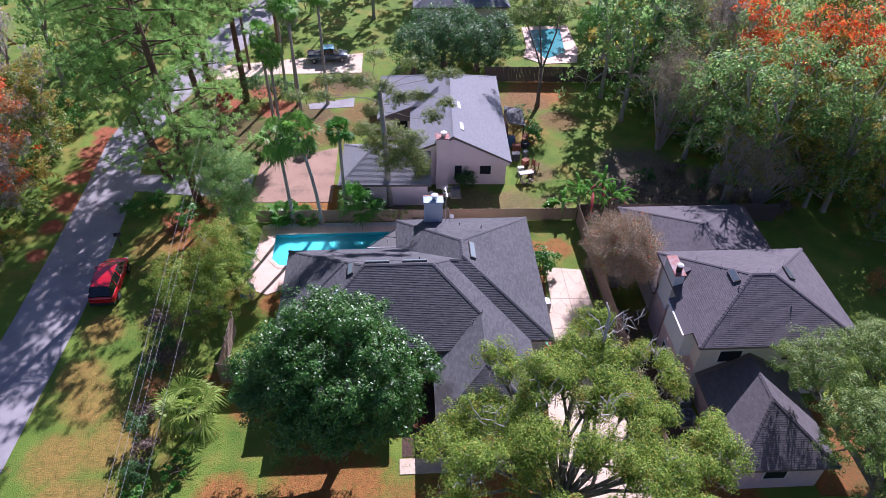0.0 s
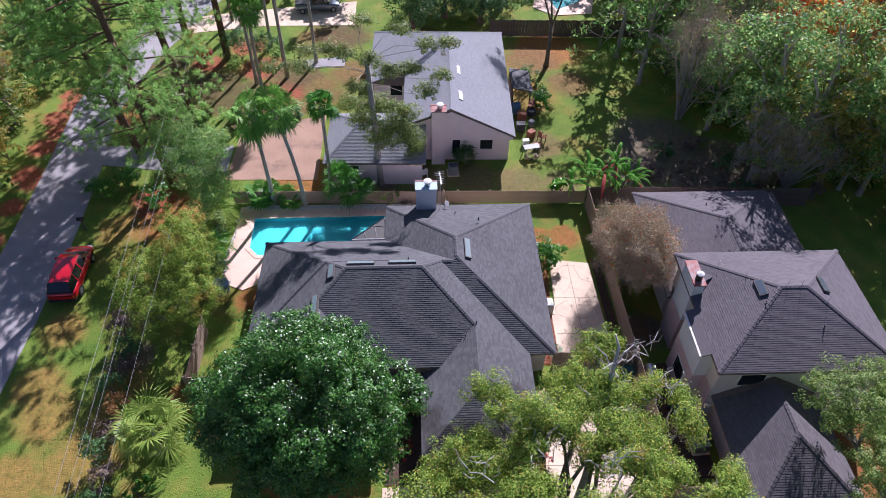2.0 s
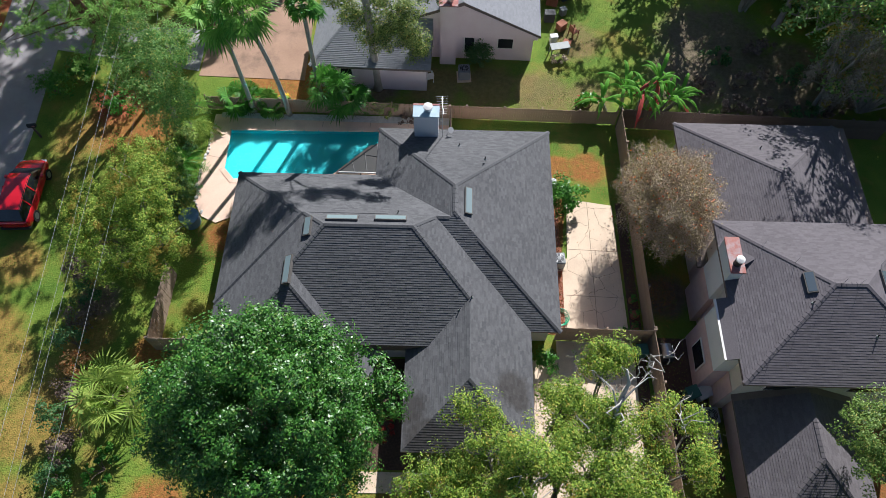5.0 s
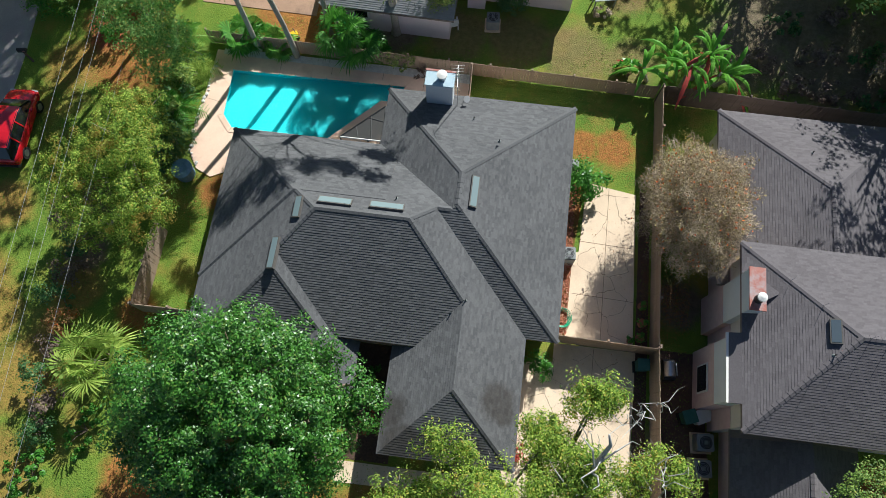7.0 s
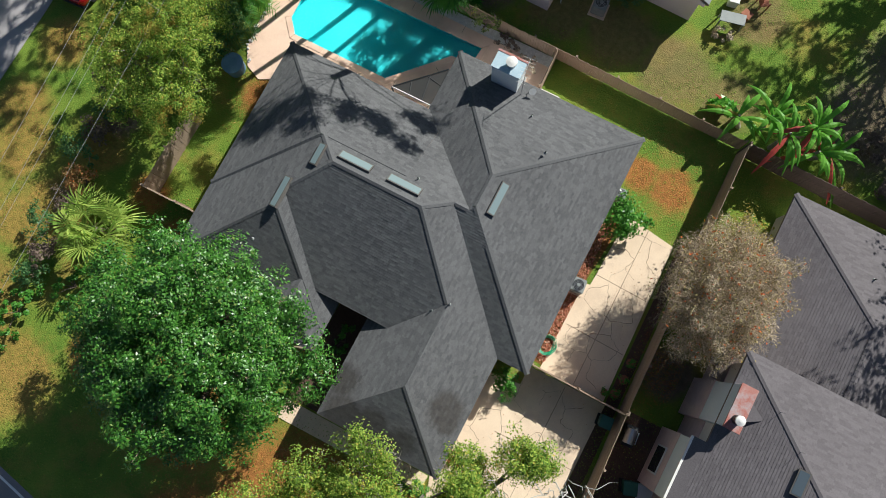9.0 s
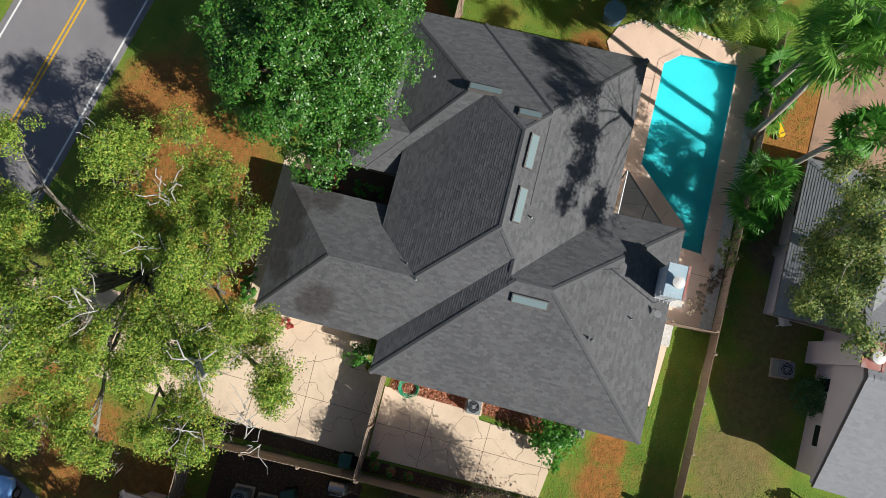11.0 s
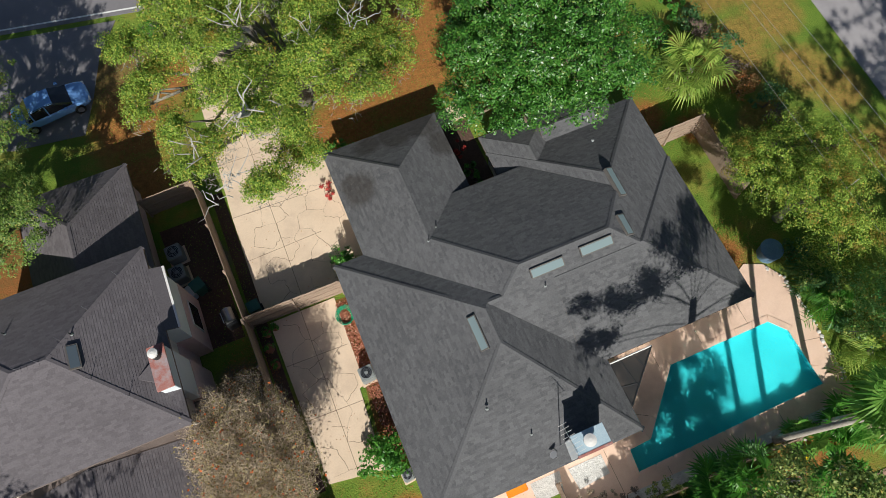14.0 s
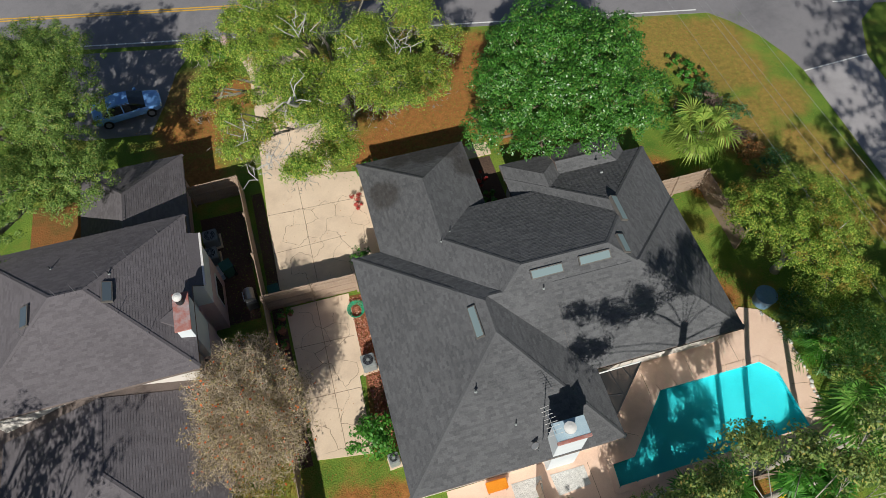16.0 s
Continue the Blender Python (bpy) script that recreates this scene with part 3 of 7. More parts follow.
def pine(name, label, at, h, seed=1, group="", lean=(0, 0), spread=2.6, start=0.45, boughs=40):
    """A tall pine: long uneven boughs, each forked into twigs that end in brushes of needles."""
    t = thing(name, label, "tree", at, 0, group)
    g = random.Random(seed)
    bm = bmesh.new()
    tube(bm, [(0, 0, -0.1), (lean[0] * 0.3, lean[1] * 0.3, h * 0.3), (lean[0] * 0.65, lean[1] * 0.65, h * 0.65), (lean[0], lean[1], h)], [0.34, 0.26, 0.17, 0.03], 9)
    part("trunk", bm, M_BARK_PINE, t, smooth=True)
    bm = bmesh.new()
    tips = []
    for k in range(boughs):
        s = start + (0.98 - start) * (k + g.random()) / boughs
        a = g.uniform(0, 6.28)
        q = (s - start) / (1 - start)
        r = spread * (0.55 + 1.3 * q - 1.6 * q * q) * g.uniform(0.6, 1.25)
        base = Vector((lean[0] * s, lean[1] * s, h * s))
        tip = base + Vector((math.cos(a) * r, math.sin(a) * r, g.uniform(-0.9, 0.7)))
        mid = base.lerp(tip, 0.5) + Vector((g.gauss(0, 0.2), g.gauss(0, 0.2), g.uniform(-0.1, 0.35)))
        tube(bm, [base, mid, tip], [0.07, 0.045, 0.014], 5)
        for j in range(int(8 + 3.2 * r)):
            c = (mid.lerp(tip, g.uniform(-0.3, 1.0)))
            e = c + Vector((g.gauss(0, 0.55), g.gauss(0, 0.55), g.gauss(0.1, 0.28)))
            tips.append(e)
    part("branchwork", bm, M_BARK_PINE, t, smooth=True)
    gn = np.random.default_rng(seed)
    tp = np.array([tuple(e) for e in tips])
    per = 44
    d = gn.normal(0, 1, (len(tp), per, 3)) + np.array([0, 0, 0.35])
    d /= np.linalg.norm(d, axis=2)[:, :, None]
    ln = gn.uniform(0.22, 0.5, (len(tp), per, 1))
    w = np.cross(d, gn.normal(0, 1, d.shape))
    w *= 0.015 / np.linalg.norm(w, axis=2)[:, :, None]
    b0 = tp[:, None, :] + gn.normal(0, 0.06, d.shape)
    co = np.stack([b0 - w * 0.5, b0 + w * 0.5, b0 + d * ln * 0.6 + w, b0 + d * ln * 0.6 - w], 2).reshape(-1, 3)
    n = len(co) // 4
    me = bpy.data.meshes.new("needles")
    me.vertices.add(4 * n), me.loops.add(4 * n), me.polygons.add(n)
    me.vertices.foreach_set("co", co.astype(np.float32).ravel())
    me.loops.foreach_set("vertex_index", np.arange(4 * n, dtype=np.int32))
    me.polygons.foreach_set("loop_start", np.arange(0, 4 * n, 4, dtype=np.int32))
    me.update(calc_edges=True)
    me.materials.append(M_PINE)
    new("needles", me).parent = t
    return t


# ---- ground, roads, paving ----
def sheet(name, poly, z, material, label, category, thick=0.0, kind="structure"):
    bm = bmesh.new()
    if thick:
        prism(bm, poly, z - thick, z)
    else:
        bm.faces.new([bm.verts.new((x, y, z)) for x, y in poly])
    bmesh.ops.recalc_face_normals(bm, faces=bm.faces)
    return tagged(part(name, bm, material), label, category, "", kind)


def strip(a, b, w):
    a, b = Vector(a), Vector(b)
    n = (b - a).orthogonal().normalized() * w / 2
    return [tuple(a + n), tuple(b + n), tuple(b - n), tuple(a - n)]


POOL = [(-8.75, 44.8), (-8.68, 41.85), (-8.0, 41.05), (-2.45, 41.05), (0.15, 43.75), (1.3, 43.8), (1.4, 44.93)]


def filled(name, outer, hole, z, material):
    """A flat sheet with one hole in it."""
    bm = bmesh.new()
    edges = []
    for ring in (outer, hole):
        vs = [bm.verts.new((x, y, z)) for x, y in ring]
        edges += [bm.edges.new((vs[k], vs[(k + 1) % len(vs)])) for k in range(len(vs))]
    bmesh.ops.triangle_fill(bm, use_beauty=True, edges=edges)
    for f in bm.faces:
        if f.normal.z < 0:
            f.normal_flip()
    return part(name, bm, material)


tagged(filled("ground", [(-900, -900), (900, -900), (900, 900), (-900, 900)], POOL, 0.0, M_GRASS), "lawn of green and yellowing grass with fallen leaves", "lawn", "", "structure")


RD = Vector((1, -0.2044)).normalized()
RN = Vector((0.2044, 1)).normalized()


def on_road(s, off):
    """s metres along the front road from its middle, off metres north of its white edge line."""
    p = Vector((0.49, 12.1)) + RD * s + RN * off
    return (p.x, p.y)


sheet("front_road", [on_road(-150, 0.35), on_road(-150, -6.9), on_road(150, -6.9), on_road(150, 0.35)], 0.02, M_ASPHALT, "grey asphalt two-lane road with painted lines", "road", 0.1)
sheet("edge_line", [on_road(-18.0, 0.06), on_road(-18.0, -0.06), on_road(150, -0.06), on_road(150, 0.06)], 0.026, M_WHITE, "white painted edge line on the road", "road marking")
sheet("edge_line", [on_road(-150, 0.06), on_road(-150, -0.06), on_road(-28, -0.06), on_road(-28, 0.06)], 0.026, M_WHITE, "white painted edge line on the road", "road marking")
sheet("edge_line", [on_road(-150, -6.44), on_road(-150, -6.56), on_road(150, -6.56), on_road(150, -6.44)], 0.026, M_WHITE, "white painted edge line on the road", "road marking")
for off in (-3.15, -3.4):
    sheet("centre_line", [on_road(-150, off + 0.06), on_road(-150, off - 0.06), on_road(150, off - 0.06), on_road(150, off + 0.06)], 0.026, M_YELLOW, "yellow painted centre line on the road", "road marking")

side = [(-17.1, 15.4), (-18.9, 17.4), (-20.2, 19.4), (-21.0, 21.6), (-21.3, 23.3), (-21.2, 28.5), (-21.0, 36), (-21.1, 44), (-21.6, 52), (-22.3, 58), (-21.4, 66), (-17.5, 78), (-7, 110)]
left = [(-13, 112), (-22.6, 80), (-25.6, 67), (-26.3, 59), (-25.8, 51), (-25.6, 44), (-25.5, 36), (-25.6, 30), (-26.2, 23.1), (-27.8, 20.0), (-31.0, 17.8)]
mouth = [(-21.3, 23.3), (-26.2, 23.1), (-27.8, 20.0), (-31.0, 17.8), (-17.1, 15.4), (-18.9, 17.4), (-20.2, 19.4), (-21.0, 21.6)]
sheet("street_mouth", mouth, 0.024, M_ASPHALT, "grey asphalt mouth of the side street", "road", 0.1)
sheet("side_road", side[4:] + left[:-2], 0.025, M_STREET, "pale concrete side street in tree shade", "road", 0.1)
sheet("street_joint", strip((-21.3, 23.3), (-26.2, 23.1), 0.09), 0.031, M_WHITE, "pale joint between asphalt and concrete", "road marking")
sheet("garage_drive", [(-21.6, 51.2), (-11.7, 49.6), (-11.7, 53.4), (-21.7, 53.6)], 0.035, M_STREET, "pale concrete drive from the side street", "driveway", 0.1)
sheet("cross_drive", [(-20.0, 71.4), (-11.7, 72.9), (-3, 72.9), (-3, 78.0), (-12, 76.4), (-18.6, 75.0)], 0.03, M_CONCRETE, "pale concrete drive across the lawn", "driveway", 0.1)

# driveway and paving
sheet("driveway", [(10.2, 13.4), (11.0, 11.2), (15.2, 10.4), (14.6, 13.2), (14.75, 18.3), (15.05, 25), (15.1, 31.2), (11.0, 31.2), (11.0, 30.2), (9.0, 30.0), (8.9, 24.8), (9.4, 23.2), (10.8, 22.9), (10.4, 18)], 0.05, M_CONCRETE, "cracked pale concrete driveway", "driveway", 0.12)
sheet("side_slab", [(11.5, 31.35), (14.95, 31.35), (14.75, 39.8), (12.1, 40.2), (11.9, 36.2), (11.6, 36.1)], 0.05, M_CONCRETE, "pale concrete slab beside the house", "patio", 0.12)
sheet("mulch_bed", [(10.4, 31.6), (11.6, 31.5), (11.6, 36), (12.0, 40.2), (10.4, 40.2)], 0.02, M_LITTER, "bark mulch bed along the house wall", "flower bed")

outer = [(-9.9, 46.0), (-9.95, 43.4), (-10.05, 42.1), (-10.1, 40.8), (-9.95, 39.3), (-9.4, 38.4), (-8.5, 38.0), (-6.5, 39.0), (-6.5, 39.4), (1.3, 39.4), (1.3, 42.8), (9.2, 42.9), (9.2, 44.0), (5.0, 44.3), (5.0, 46.0)]
tagged(filled("pool_deck", outer, POOL, 0.06, M_DECK), "peach-coloured concrete deck round the pool", "patio", "", "structure")

pool = thing("swimming_pool", "turquoise swimming pool with corner steps", "pool")
bm = bmesh.new()
lo = [bm.verts.new((x, y, -0.42)) for x, y in POOL]
hi = [bm.verts.new((x, y, 0.06)) for x, y in POOL]
bm.faces.new(lo)
for k in range(len(POOL)):
    j = (k + 1) % len(POOL)
    bm.faces.new((lo[k], lo[j], hi[j], hi[k]))
part("basin", bm, M_TILE, pool)

m_water, nt, n, l, p = nodes_of("water")
p.inputs["Base Color"].default_value = (0.9, 1.0, 1.0, 1)
p.inputs["Roughness"].default_value, p.inputs["IOR"].default_value, p.inputs["Transmission Weight"].default_value = 0.02, 1.33, 1.0
wave = n.new("ShaderNodeTexNoise")
wave.inputs["Scale"].default_value = 1.2
wb = n.new("ShaderNodeBump")
wb.inputs["Strength"].default_value, wb.inputs["Distance"].default_value = 0.05, 0.05
l.new(wave.outputs[0], wb.inputs["Height"]), l.new(wb.outputs[0], p.inputs["Normal"])
bm = bmesh.new()
bm.faces.new([bm.verts.new((x, y, -0.06)) for x, y in POOL])
water = part("water", bm, m_water, pool, "clear turquoise water")
water.visible_shadow = False
bm = bmesh.new()
for k in range(3):
    box(bm, 1.0 - 0.3 * k, 1.3, 43.84, 44.9, -0.41, -0.12 - 0.09 * k)
part("steps", bm, M_TILE, pool)


# ---- houses ----
def loft_quad(a, b, c, d, t):
    """A slab of thickness t under the four corners."""
    bm = bmesh.new()
    top = [bm.verts.new(p) for p in (a, b, c, d)]
    low = [bm.verts.new((p[0], p[1], p[2] - t)) for p in (a, b, c, d)]
    bm.faces.new(top), bm.faces.new(low[::-1])
    for k in range(4):
        j = (k + 1) % 4
        bm.faces.new((top[k], low[k], low[j], top[j]))
    bmesh.ops.recalc_face_normals(bm, faces=bm.faces)
    return bm


def window(parent, x, y, z, w, h, facing, d=0.06):
    """A framed window on a wall; facing is the outward plan direction."""
    fx, fy = facing
    tx, ty = -fy, fx
    win = part("window", _panel(x, y, z, w + 0.16, h + 0.16, fx, fy, d), M_TRIM, parent)
    part("pane", _panel(x + fx * 0.012, y + fy * 0.012, z, w, h, fx, fy, d), M_GLASS, win, "dark window pane")
    return win


def _panel(x, y, z, w, h, fx, fy, d):
    bm = bmesh.new()
    tx, ty = -fy, fx
    r = bmesh.ops.create_cube(bm, size=1.0)
    for v in r["verts"]:
        a, b, c = v.co.x * w, v.co.y * d, v.co.z * h
        v.co = (x + tx * a + fx * b, y + ty * a + fy * b, z + c)
    return bm


Z0 = 2.45
house = thing("house", "single-storey house with a charcoal hip roof", "house")
WINGS = [
    ((-6.8, 9.35, 29.65, 39.93), [north(39.93, 0.594), south(28.42, 0.436), east(9.35, 0.48), west(-6.8, 0.508)], Z0),
    ((-6.8, 2.0, 31.87, 39.93), [north(39.93, 0.583, 2.5), south(31.87, 0.54, 2.5), west(-6.8, 0.514, 2.5)], Z0),
    ((3.0, 10.87, 30.75, 39.93), [north(39.93, 0.594), south(30.75, 0.455), east(10.87, 0.452)], Z0),
    ((0.9, 10.87, 35.0, 43.3), [north(43.3, 0.452), south(30.75, 0.455), east(10.87, 0.452), west(0.9, 0.55)], Z0),
    ((3.1, 9.35, 24.7, 33.0), [south(24.7, 0.48), east(9.35, 0.48), west(3.1, 0.48)], Z0),
    ((-6.8, 1.57, 28.0, 34.0), [south(28.0, 0.47), east(1.57, 0.47), west(-6.8, 0.508)], Z0),
    ((-2.2, 1.57, 27.0, 31.0), [south(27.0, 0.47), east(1.57, 0.47), west(-2.2, 0.47)], Z0),
    ((-5.6, -1.3, 26.7, 29.6), [south(26.7, 0.47), north(29.6, 0.47), west(-5.6, 0.47)], Z0),
]
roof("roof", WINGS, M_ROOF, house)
WALLS = [(-6.35, 8.9, 30.1, 39.48), (3.5, 10.42, 31.2, 39.5), (1.35, 10.42, 36.0, 42.85), (3.55, 8.9, 25.2, 31.0), (-6.35, 1.12, 28.45, 31.0), (-1.75, 1.12, 27.45, 28.45), (-5.15, -1.75, 27.15, 28.45)]
for x0, x1, y0, y1 in WALLS:
    boxpart("wall", (x0, x1, y0, y1, 0, 2.31), M_WALL, house)

# skylights and roof fittings
def on_plane(pl, x, y, up=0.0): return Vector((x, y, height(pl, (x, y)) + up))


def skylight(pl, x, y, w, l, along_x, glass=None):
    s = thing("skylight", "long narrow roof skylight with pale glass", "skylight", (0, 0, 0), 0, "skylights on the roof")
    nrm = Vector((-pl[0], -pl[1], 1)).normalized()
    u = Vector((1, 0, pl[0])).normalized() if along_x else Vector((0, 1, pl[1])).normalized()
    v = nrm.cross(u)
    c = on_plane(pl, x, y)
    for nm, m, a, b, h0, h1 in (("frame", M_METAL_DARK, l / 2 + 0.05, w / 2 + 0.05, -0.05, 0.13), ("glass", glass or M_SKYLIGHT, l / 2, w / 2, 0.0, 0.14)):
        bm = bmesh.new()
        r = bmesh.ops.create_cube(bm, size=2.0)
        for q in r["verts"]:
            q.co = c + u * q.co.x * a + v * q.co.y * b + nrm * (h0 if q.co.z < 0 else h1)
        part(nm, bm, m, s)
    return s


PN, PE, PF = north(39.93, 0.594), east(10.87, 0.452), west(-6.8, 0.508)
skylight(PN, -0.26, 35.5, 0.36, 1.5, True)
skylight(PN, 2.17, 35.56, 0.36, 1.5, True)
skylight(PE, 6.06, 37.0, 0.32, 1.5, False)
skylight(PF, -1.93, 35.1, 0.32, 0.98, False)
skylight(PF, -2.74, 32.87, 0.32, 1.45, False)


def vent(pl, x, y):
    v = thing("vent_pipe", "small dark roof vent pipe", "vent", (0, 0, 0), 0, "roof vents")
    c = on_plane(pl, x, y)
    part("pipe", tube(bmesh.new(), [c, c + Vector((0, 0, 0.22))], [0.03, 0.03], 8), M_DARK, v)
    part("flashing", tube(bmesh.new(), [c + Vector((0, 0, -0.03)), c + Vector((0, 0, 0.05))], [0.085, 0.045], 8), M_METAL_DULL, v)


P_GW, P_GE, P_NW = west(3.1, 0.48), east(9.35, 0.48), north(43.3, 0.452)
for pl, x, y in ((P_GW, 5.7, 31.3), (P_GE, 6.3, 31.9), (PN, 2.5, 36.2), (P_NW, 5.6, 41.6), (PE, 7.0, 40.0), (PF, -2.9, 30.4)):
    vent(pl, x, y)


def chimney(at, w, d, z0, z1, body, label, cap_red=True):
    c = thing("chimney", label, "chimney", at)
    boxpart("chimney_body", (-w / 2, w / 2, -d / 2, d / 2, z0, z1), body, c)
    boxpart("cap", (-w / 2 - 0.06, w / 2 + 0.06, -d / 2 - 0.06, d / 2 + 0.06, z1, z1 + 0.07), M_CAP if body is M_WALL2 else M_RED, c, "", 0.015)
    boxpart("cap_edge", (-w / 2 - 0.08, w / 2 + 0.08, d / 2 - 0.03, d / 2 + 0.08, z1 - 0.1, z1 + 0.09), M_RED, c, "rust red edge of the cap")
    part("flue", tube(bmesh.new(), [(0.1, 0, z1 + 0.05), (0.1, 0, z1 + 0.4)], [0.2, 0.2], 14), M_METAL, c)
    part("flue_cap", tube(bmesh.new(), [(0.1, 0, z1 + 0.38), (0.1, 0, z1 + 0.45), (0.1, 0, z1 + 0.5)], [0.27, 0.27, 0.08], 14), M_TRIM, c)
    return c


M_WALL2 = surface("white_stucco", (0.62, 0.66, 0.70), (0.72, 0.75, 0.78), 1.0, 30, 0.85, 0.2)
chimney((3.7, 42.85, 0), 1.36, 0.8, 0, 4.62, M_WALL2, "white stucco chimney with a red-edged metal cap")

# the second house, behind the back fence
h2 = thing("house", "pale pink house with a grey gable roof", "house", (0, 0, 0))
H2 = [
    ((2.4, 11.1, 51.0, 66.9), [east(11.1, 0.50, 2.5), west(0.2, 0.42, 2.55), north(66.9, 0.55, 2.5)], 2.5),
    ((-0.7, 5.0, 58.2, 66.9), [west(-0.7, 0.40, 2.55), north(66.9, 0.55, 2.5), south(55.4, 0.5, 2.4)], 2.5),
    ((-3.4, 4.2, 47.9, 54.2), [south(47.9, 0.43, 2.35), north(54.2, 0.5, 2.35), west(-3.4, 0.55, 2.35)], 2.35),
]
roof("roof", H2, M_ROOF_H, h2)
for dims in ((2.8, 10.7, 51.3, 66.4, 0, 2.35), (-0.3, 4.0, 58.7, 66.4, 0, 2.35), (-3.0, 3.9, 48.3, 53.8, 0, 2.2)):
    boxpart("wall", dims, M_PINK, h2)
bm = bmesh.new()
g0 = [(2.5, 2.2), (10.95, 2.2), (10.95, 2.4), (6.12, 4.76), (2.5, 3.35)]
fr = [bm.verts.new((x, 50.96, z)) for x, z in g0]
bk = [bm.verts.new((x, 51.4, z)) for x, z in g0]
bm.faces.new(fr), bm.faces.new(bk[::-1])
for k in range(5):
    bm.faces.new((fr[k], bk[k], bk[(k + 1) % 5], fr[(k + 1) % 5]))
bmesh.ops.recalc_face_normals(bm, faces=bm.faces)
part("gable_wall", bm, M_PINK, h2)
boxpart("upper_wall", (2.78, 2.9, 51.3, 58.7, 2.2, 3.55), M_PINK, h2)
window(h2, 8.9, 51.28, 1.55, 0.95, 0.85, (0, -1))
window(h2, 6.55, 51.28, 1.35, 0.6, 1.4, (0, -1))
window(h2, -1.2, 48.28, 1.5, 0.7, 0.6, (0, -1))
window(h2, 1.6, 58.68, 1.6, 1.0, 1.0, (0, -1))
h2.matrix_world = pose(5.65, 51, 0, 0, 0, -1.5) @ pose(-6, -51, 0)
for y in (53.3, 57.0, 60.9):
    k = thing("skylight", "narrow white-framed skylight beside the ridge", "skylight", (6.55, y, height(east(11.1, 0.50, 2.5), (6.9, y))), 0, "skylights on the grey roof")
    ob = boxpart("frame", (-0.17, 0.17, -0.6, 0.6, -0.06, 0.08), M_TRIM, k, "", 0.01)
    ob.rotation_euler = (0, math.atan(0.50), 0)
    ob = boxpart("glass", (-0.13, 0.13, -0.55, 0.55, 0.0, 0.09), M_WHITE, k)
    ob.rotation_euler = (0, math.atan(0.50), 0)
chimney((4.8, 51.1, 0), 1.05, 0.8, 0, 4.95, M_PINK, "pink stucco chimney on the gable wall")

# the neighbour's house to the east: two storeys, a low north wing and a front garage
nb = thing("house", "two-storey house with brown-grey hip roofs", "house", (0, 0, 0))
NB = [
    ((18.4, 28.3, 27.45, 35.95), [south(27.45, 0.42, 5.05), north(35.95, 0.42, 5.05), west(18.35, 0.42, 5.05), east(28.3, 0.42, 5.05)], 5.05),
    ((18.2, 28.3, 34.5, 44.0), [north(44.0, 0.42, 2.7), west(18.2, 0.42, 2.7), east(27.6, 0.42, 2.7)], 2.7),
    ((18.9, 24.6, 21.1, 28.0), [south(21.1, 0.5, 2.45), west(18.9, 0.6, 2.45), east(24.6, 0.6, 2.45)], 2.45),
]
roof("roof", NB, M_ROOF_N, nb, lift=0.010)
for dims, m in (((18.75, 27.8, 27.8, 35.5, 0, 4.9), M_WALL), ((18.7, 27.1, 35.5, 43.5, 0, 2.56), M_PINK), ((19.3, 24.2, 21.5, 27.8, 0, 2.31), M_PINKBRICK)):
    boxpart("wall", dims, m, nb)
nch = thing("chimney", "white stucco chimney with a rust red top", "chimney", (0, 0, 0))
boxpart("chimney_body", (18.4, 19.0, 32.58, 34.4, 2.9, 5.95), M_WALL2, nch, "", 0.01)
boxpart("chimney_base", (18.37, 19.0, 32.55, 34.43, 0, 2.9), M_PINKBRICK, nch, "pink painted brick base")
boxpart("cap", (18.34, 19.06, 32.52, 34.46, 5.95, 6.03), M_RED, nch, "rusty red metal cap", 0.01)
part("cricket", loft_quad((19.0, 33.0, 5.75), (19.0, 34.0, 5.75), (19.75, 33.55, 5.68), (19.75, 33.45, 5.68), 0.35), M_ROOF_N, nch, "small shingled saddle behind the chimney")
part("flue", tube(bmesh.new(), [(18.7, 33.0, 6.0), (18.7, 33.0, 6.45)], [0.19, 0.19], 14), M_DARK, nch)
part("flue_cap", tube(bmesh.new(), [(18.7, 33.0, 6.43), (18.7, 33.0, 6.52), (18.7, 33.0, 6.58)], [0.21, 0.21, 0.06], 14), M_TRIM, nch, "white round flue cap")
boxpart("bay_wall", (17.98, 18.8, 28.75, 31.6, 0, 2.9), M_PINKBRICK, nb, "pink painted brick bay wall")
boxpart("bay_upper_wall", (18.0, 18.78, 28.78, 31.58, 2.9, 4.82), M_WALL2, nb, "white stucco upper bay wall")
part("bay_roof", loft_quad((18.46, 28.65, 5.1), (18.46, 31.7, 5.1), (17.9, 31.7, 4.88), (17.9, 28.65, 4.88), 0.08), M_ROOF_N, nb)
boxpart("gutter", (17.8, 17.9, 28.65, 31.7, 4.76, 4.88), M_TRIM, nb, "white painted roof gutter")
boxpart("lower_wall", (18.72, 18.76, 27.8, 35.5, 0, 2.9), M_PINKBRICK, nb, "pink painted brick lower wall")
for x_, y_, z_ in ((19.6, 28.65, 5.55), (20.9, 29.95, 6.1), (22.0, 31.05, 6.55), (22.9, 31.7, 6.83), (23.7, 31.7, 6.83), (24.9, 30.8, 6.45), (26.2, 29.5, 5.9), (21.3, 33.0, 6.28), (20.2, 34.1, 5.8), (25.3, 33.0, 6.28)):
    rod = tagged(part("lightning_rod", tube(bmesh.new(), [(x_, y_, z_ - 0.05), (x_, y_, z_ + 0.55)], [0.012, 0.008], 5), M_METAL), "thin pale metal lightning rod on the roof", "lightning rod", "lightning rods on the roof")
window(nb, 17.96, 30.1, 1.5, 1.2, 1.2, (-1, 0))
for x in (20.6, 24.5):
    window(nb, x, 27.79, 3.9, 1.3, 0.9, (0, -1))
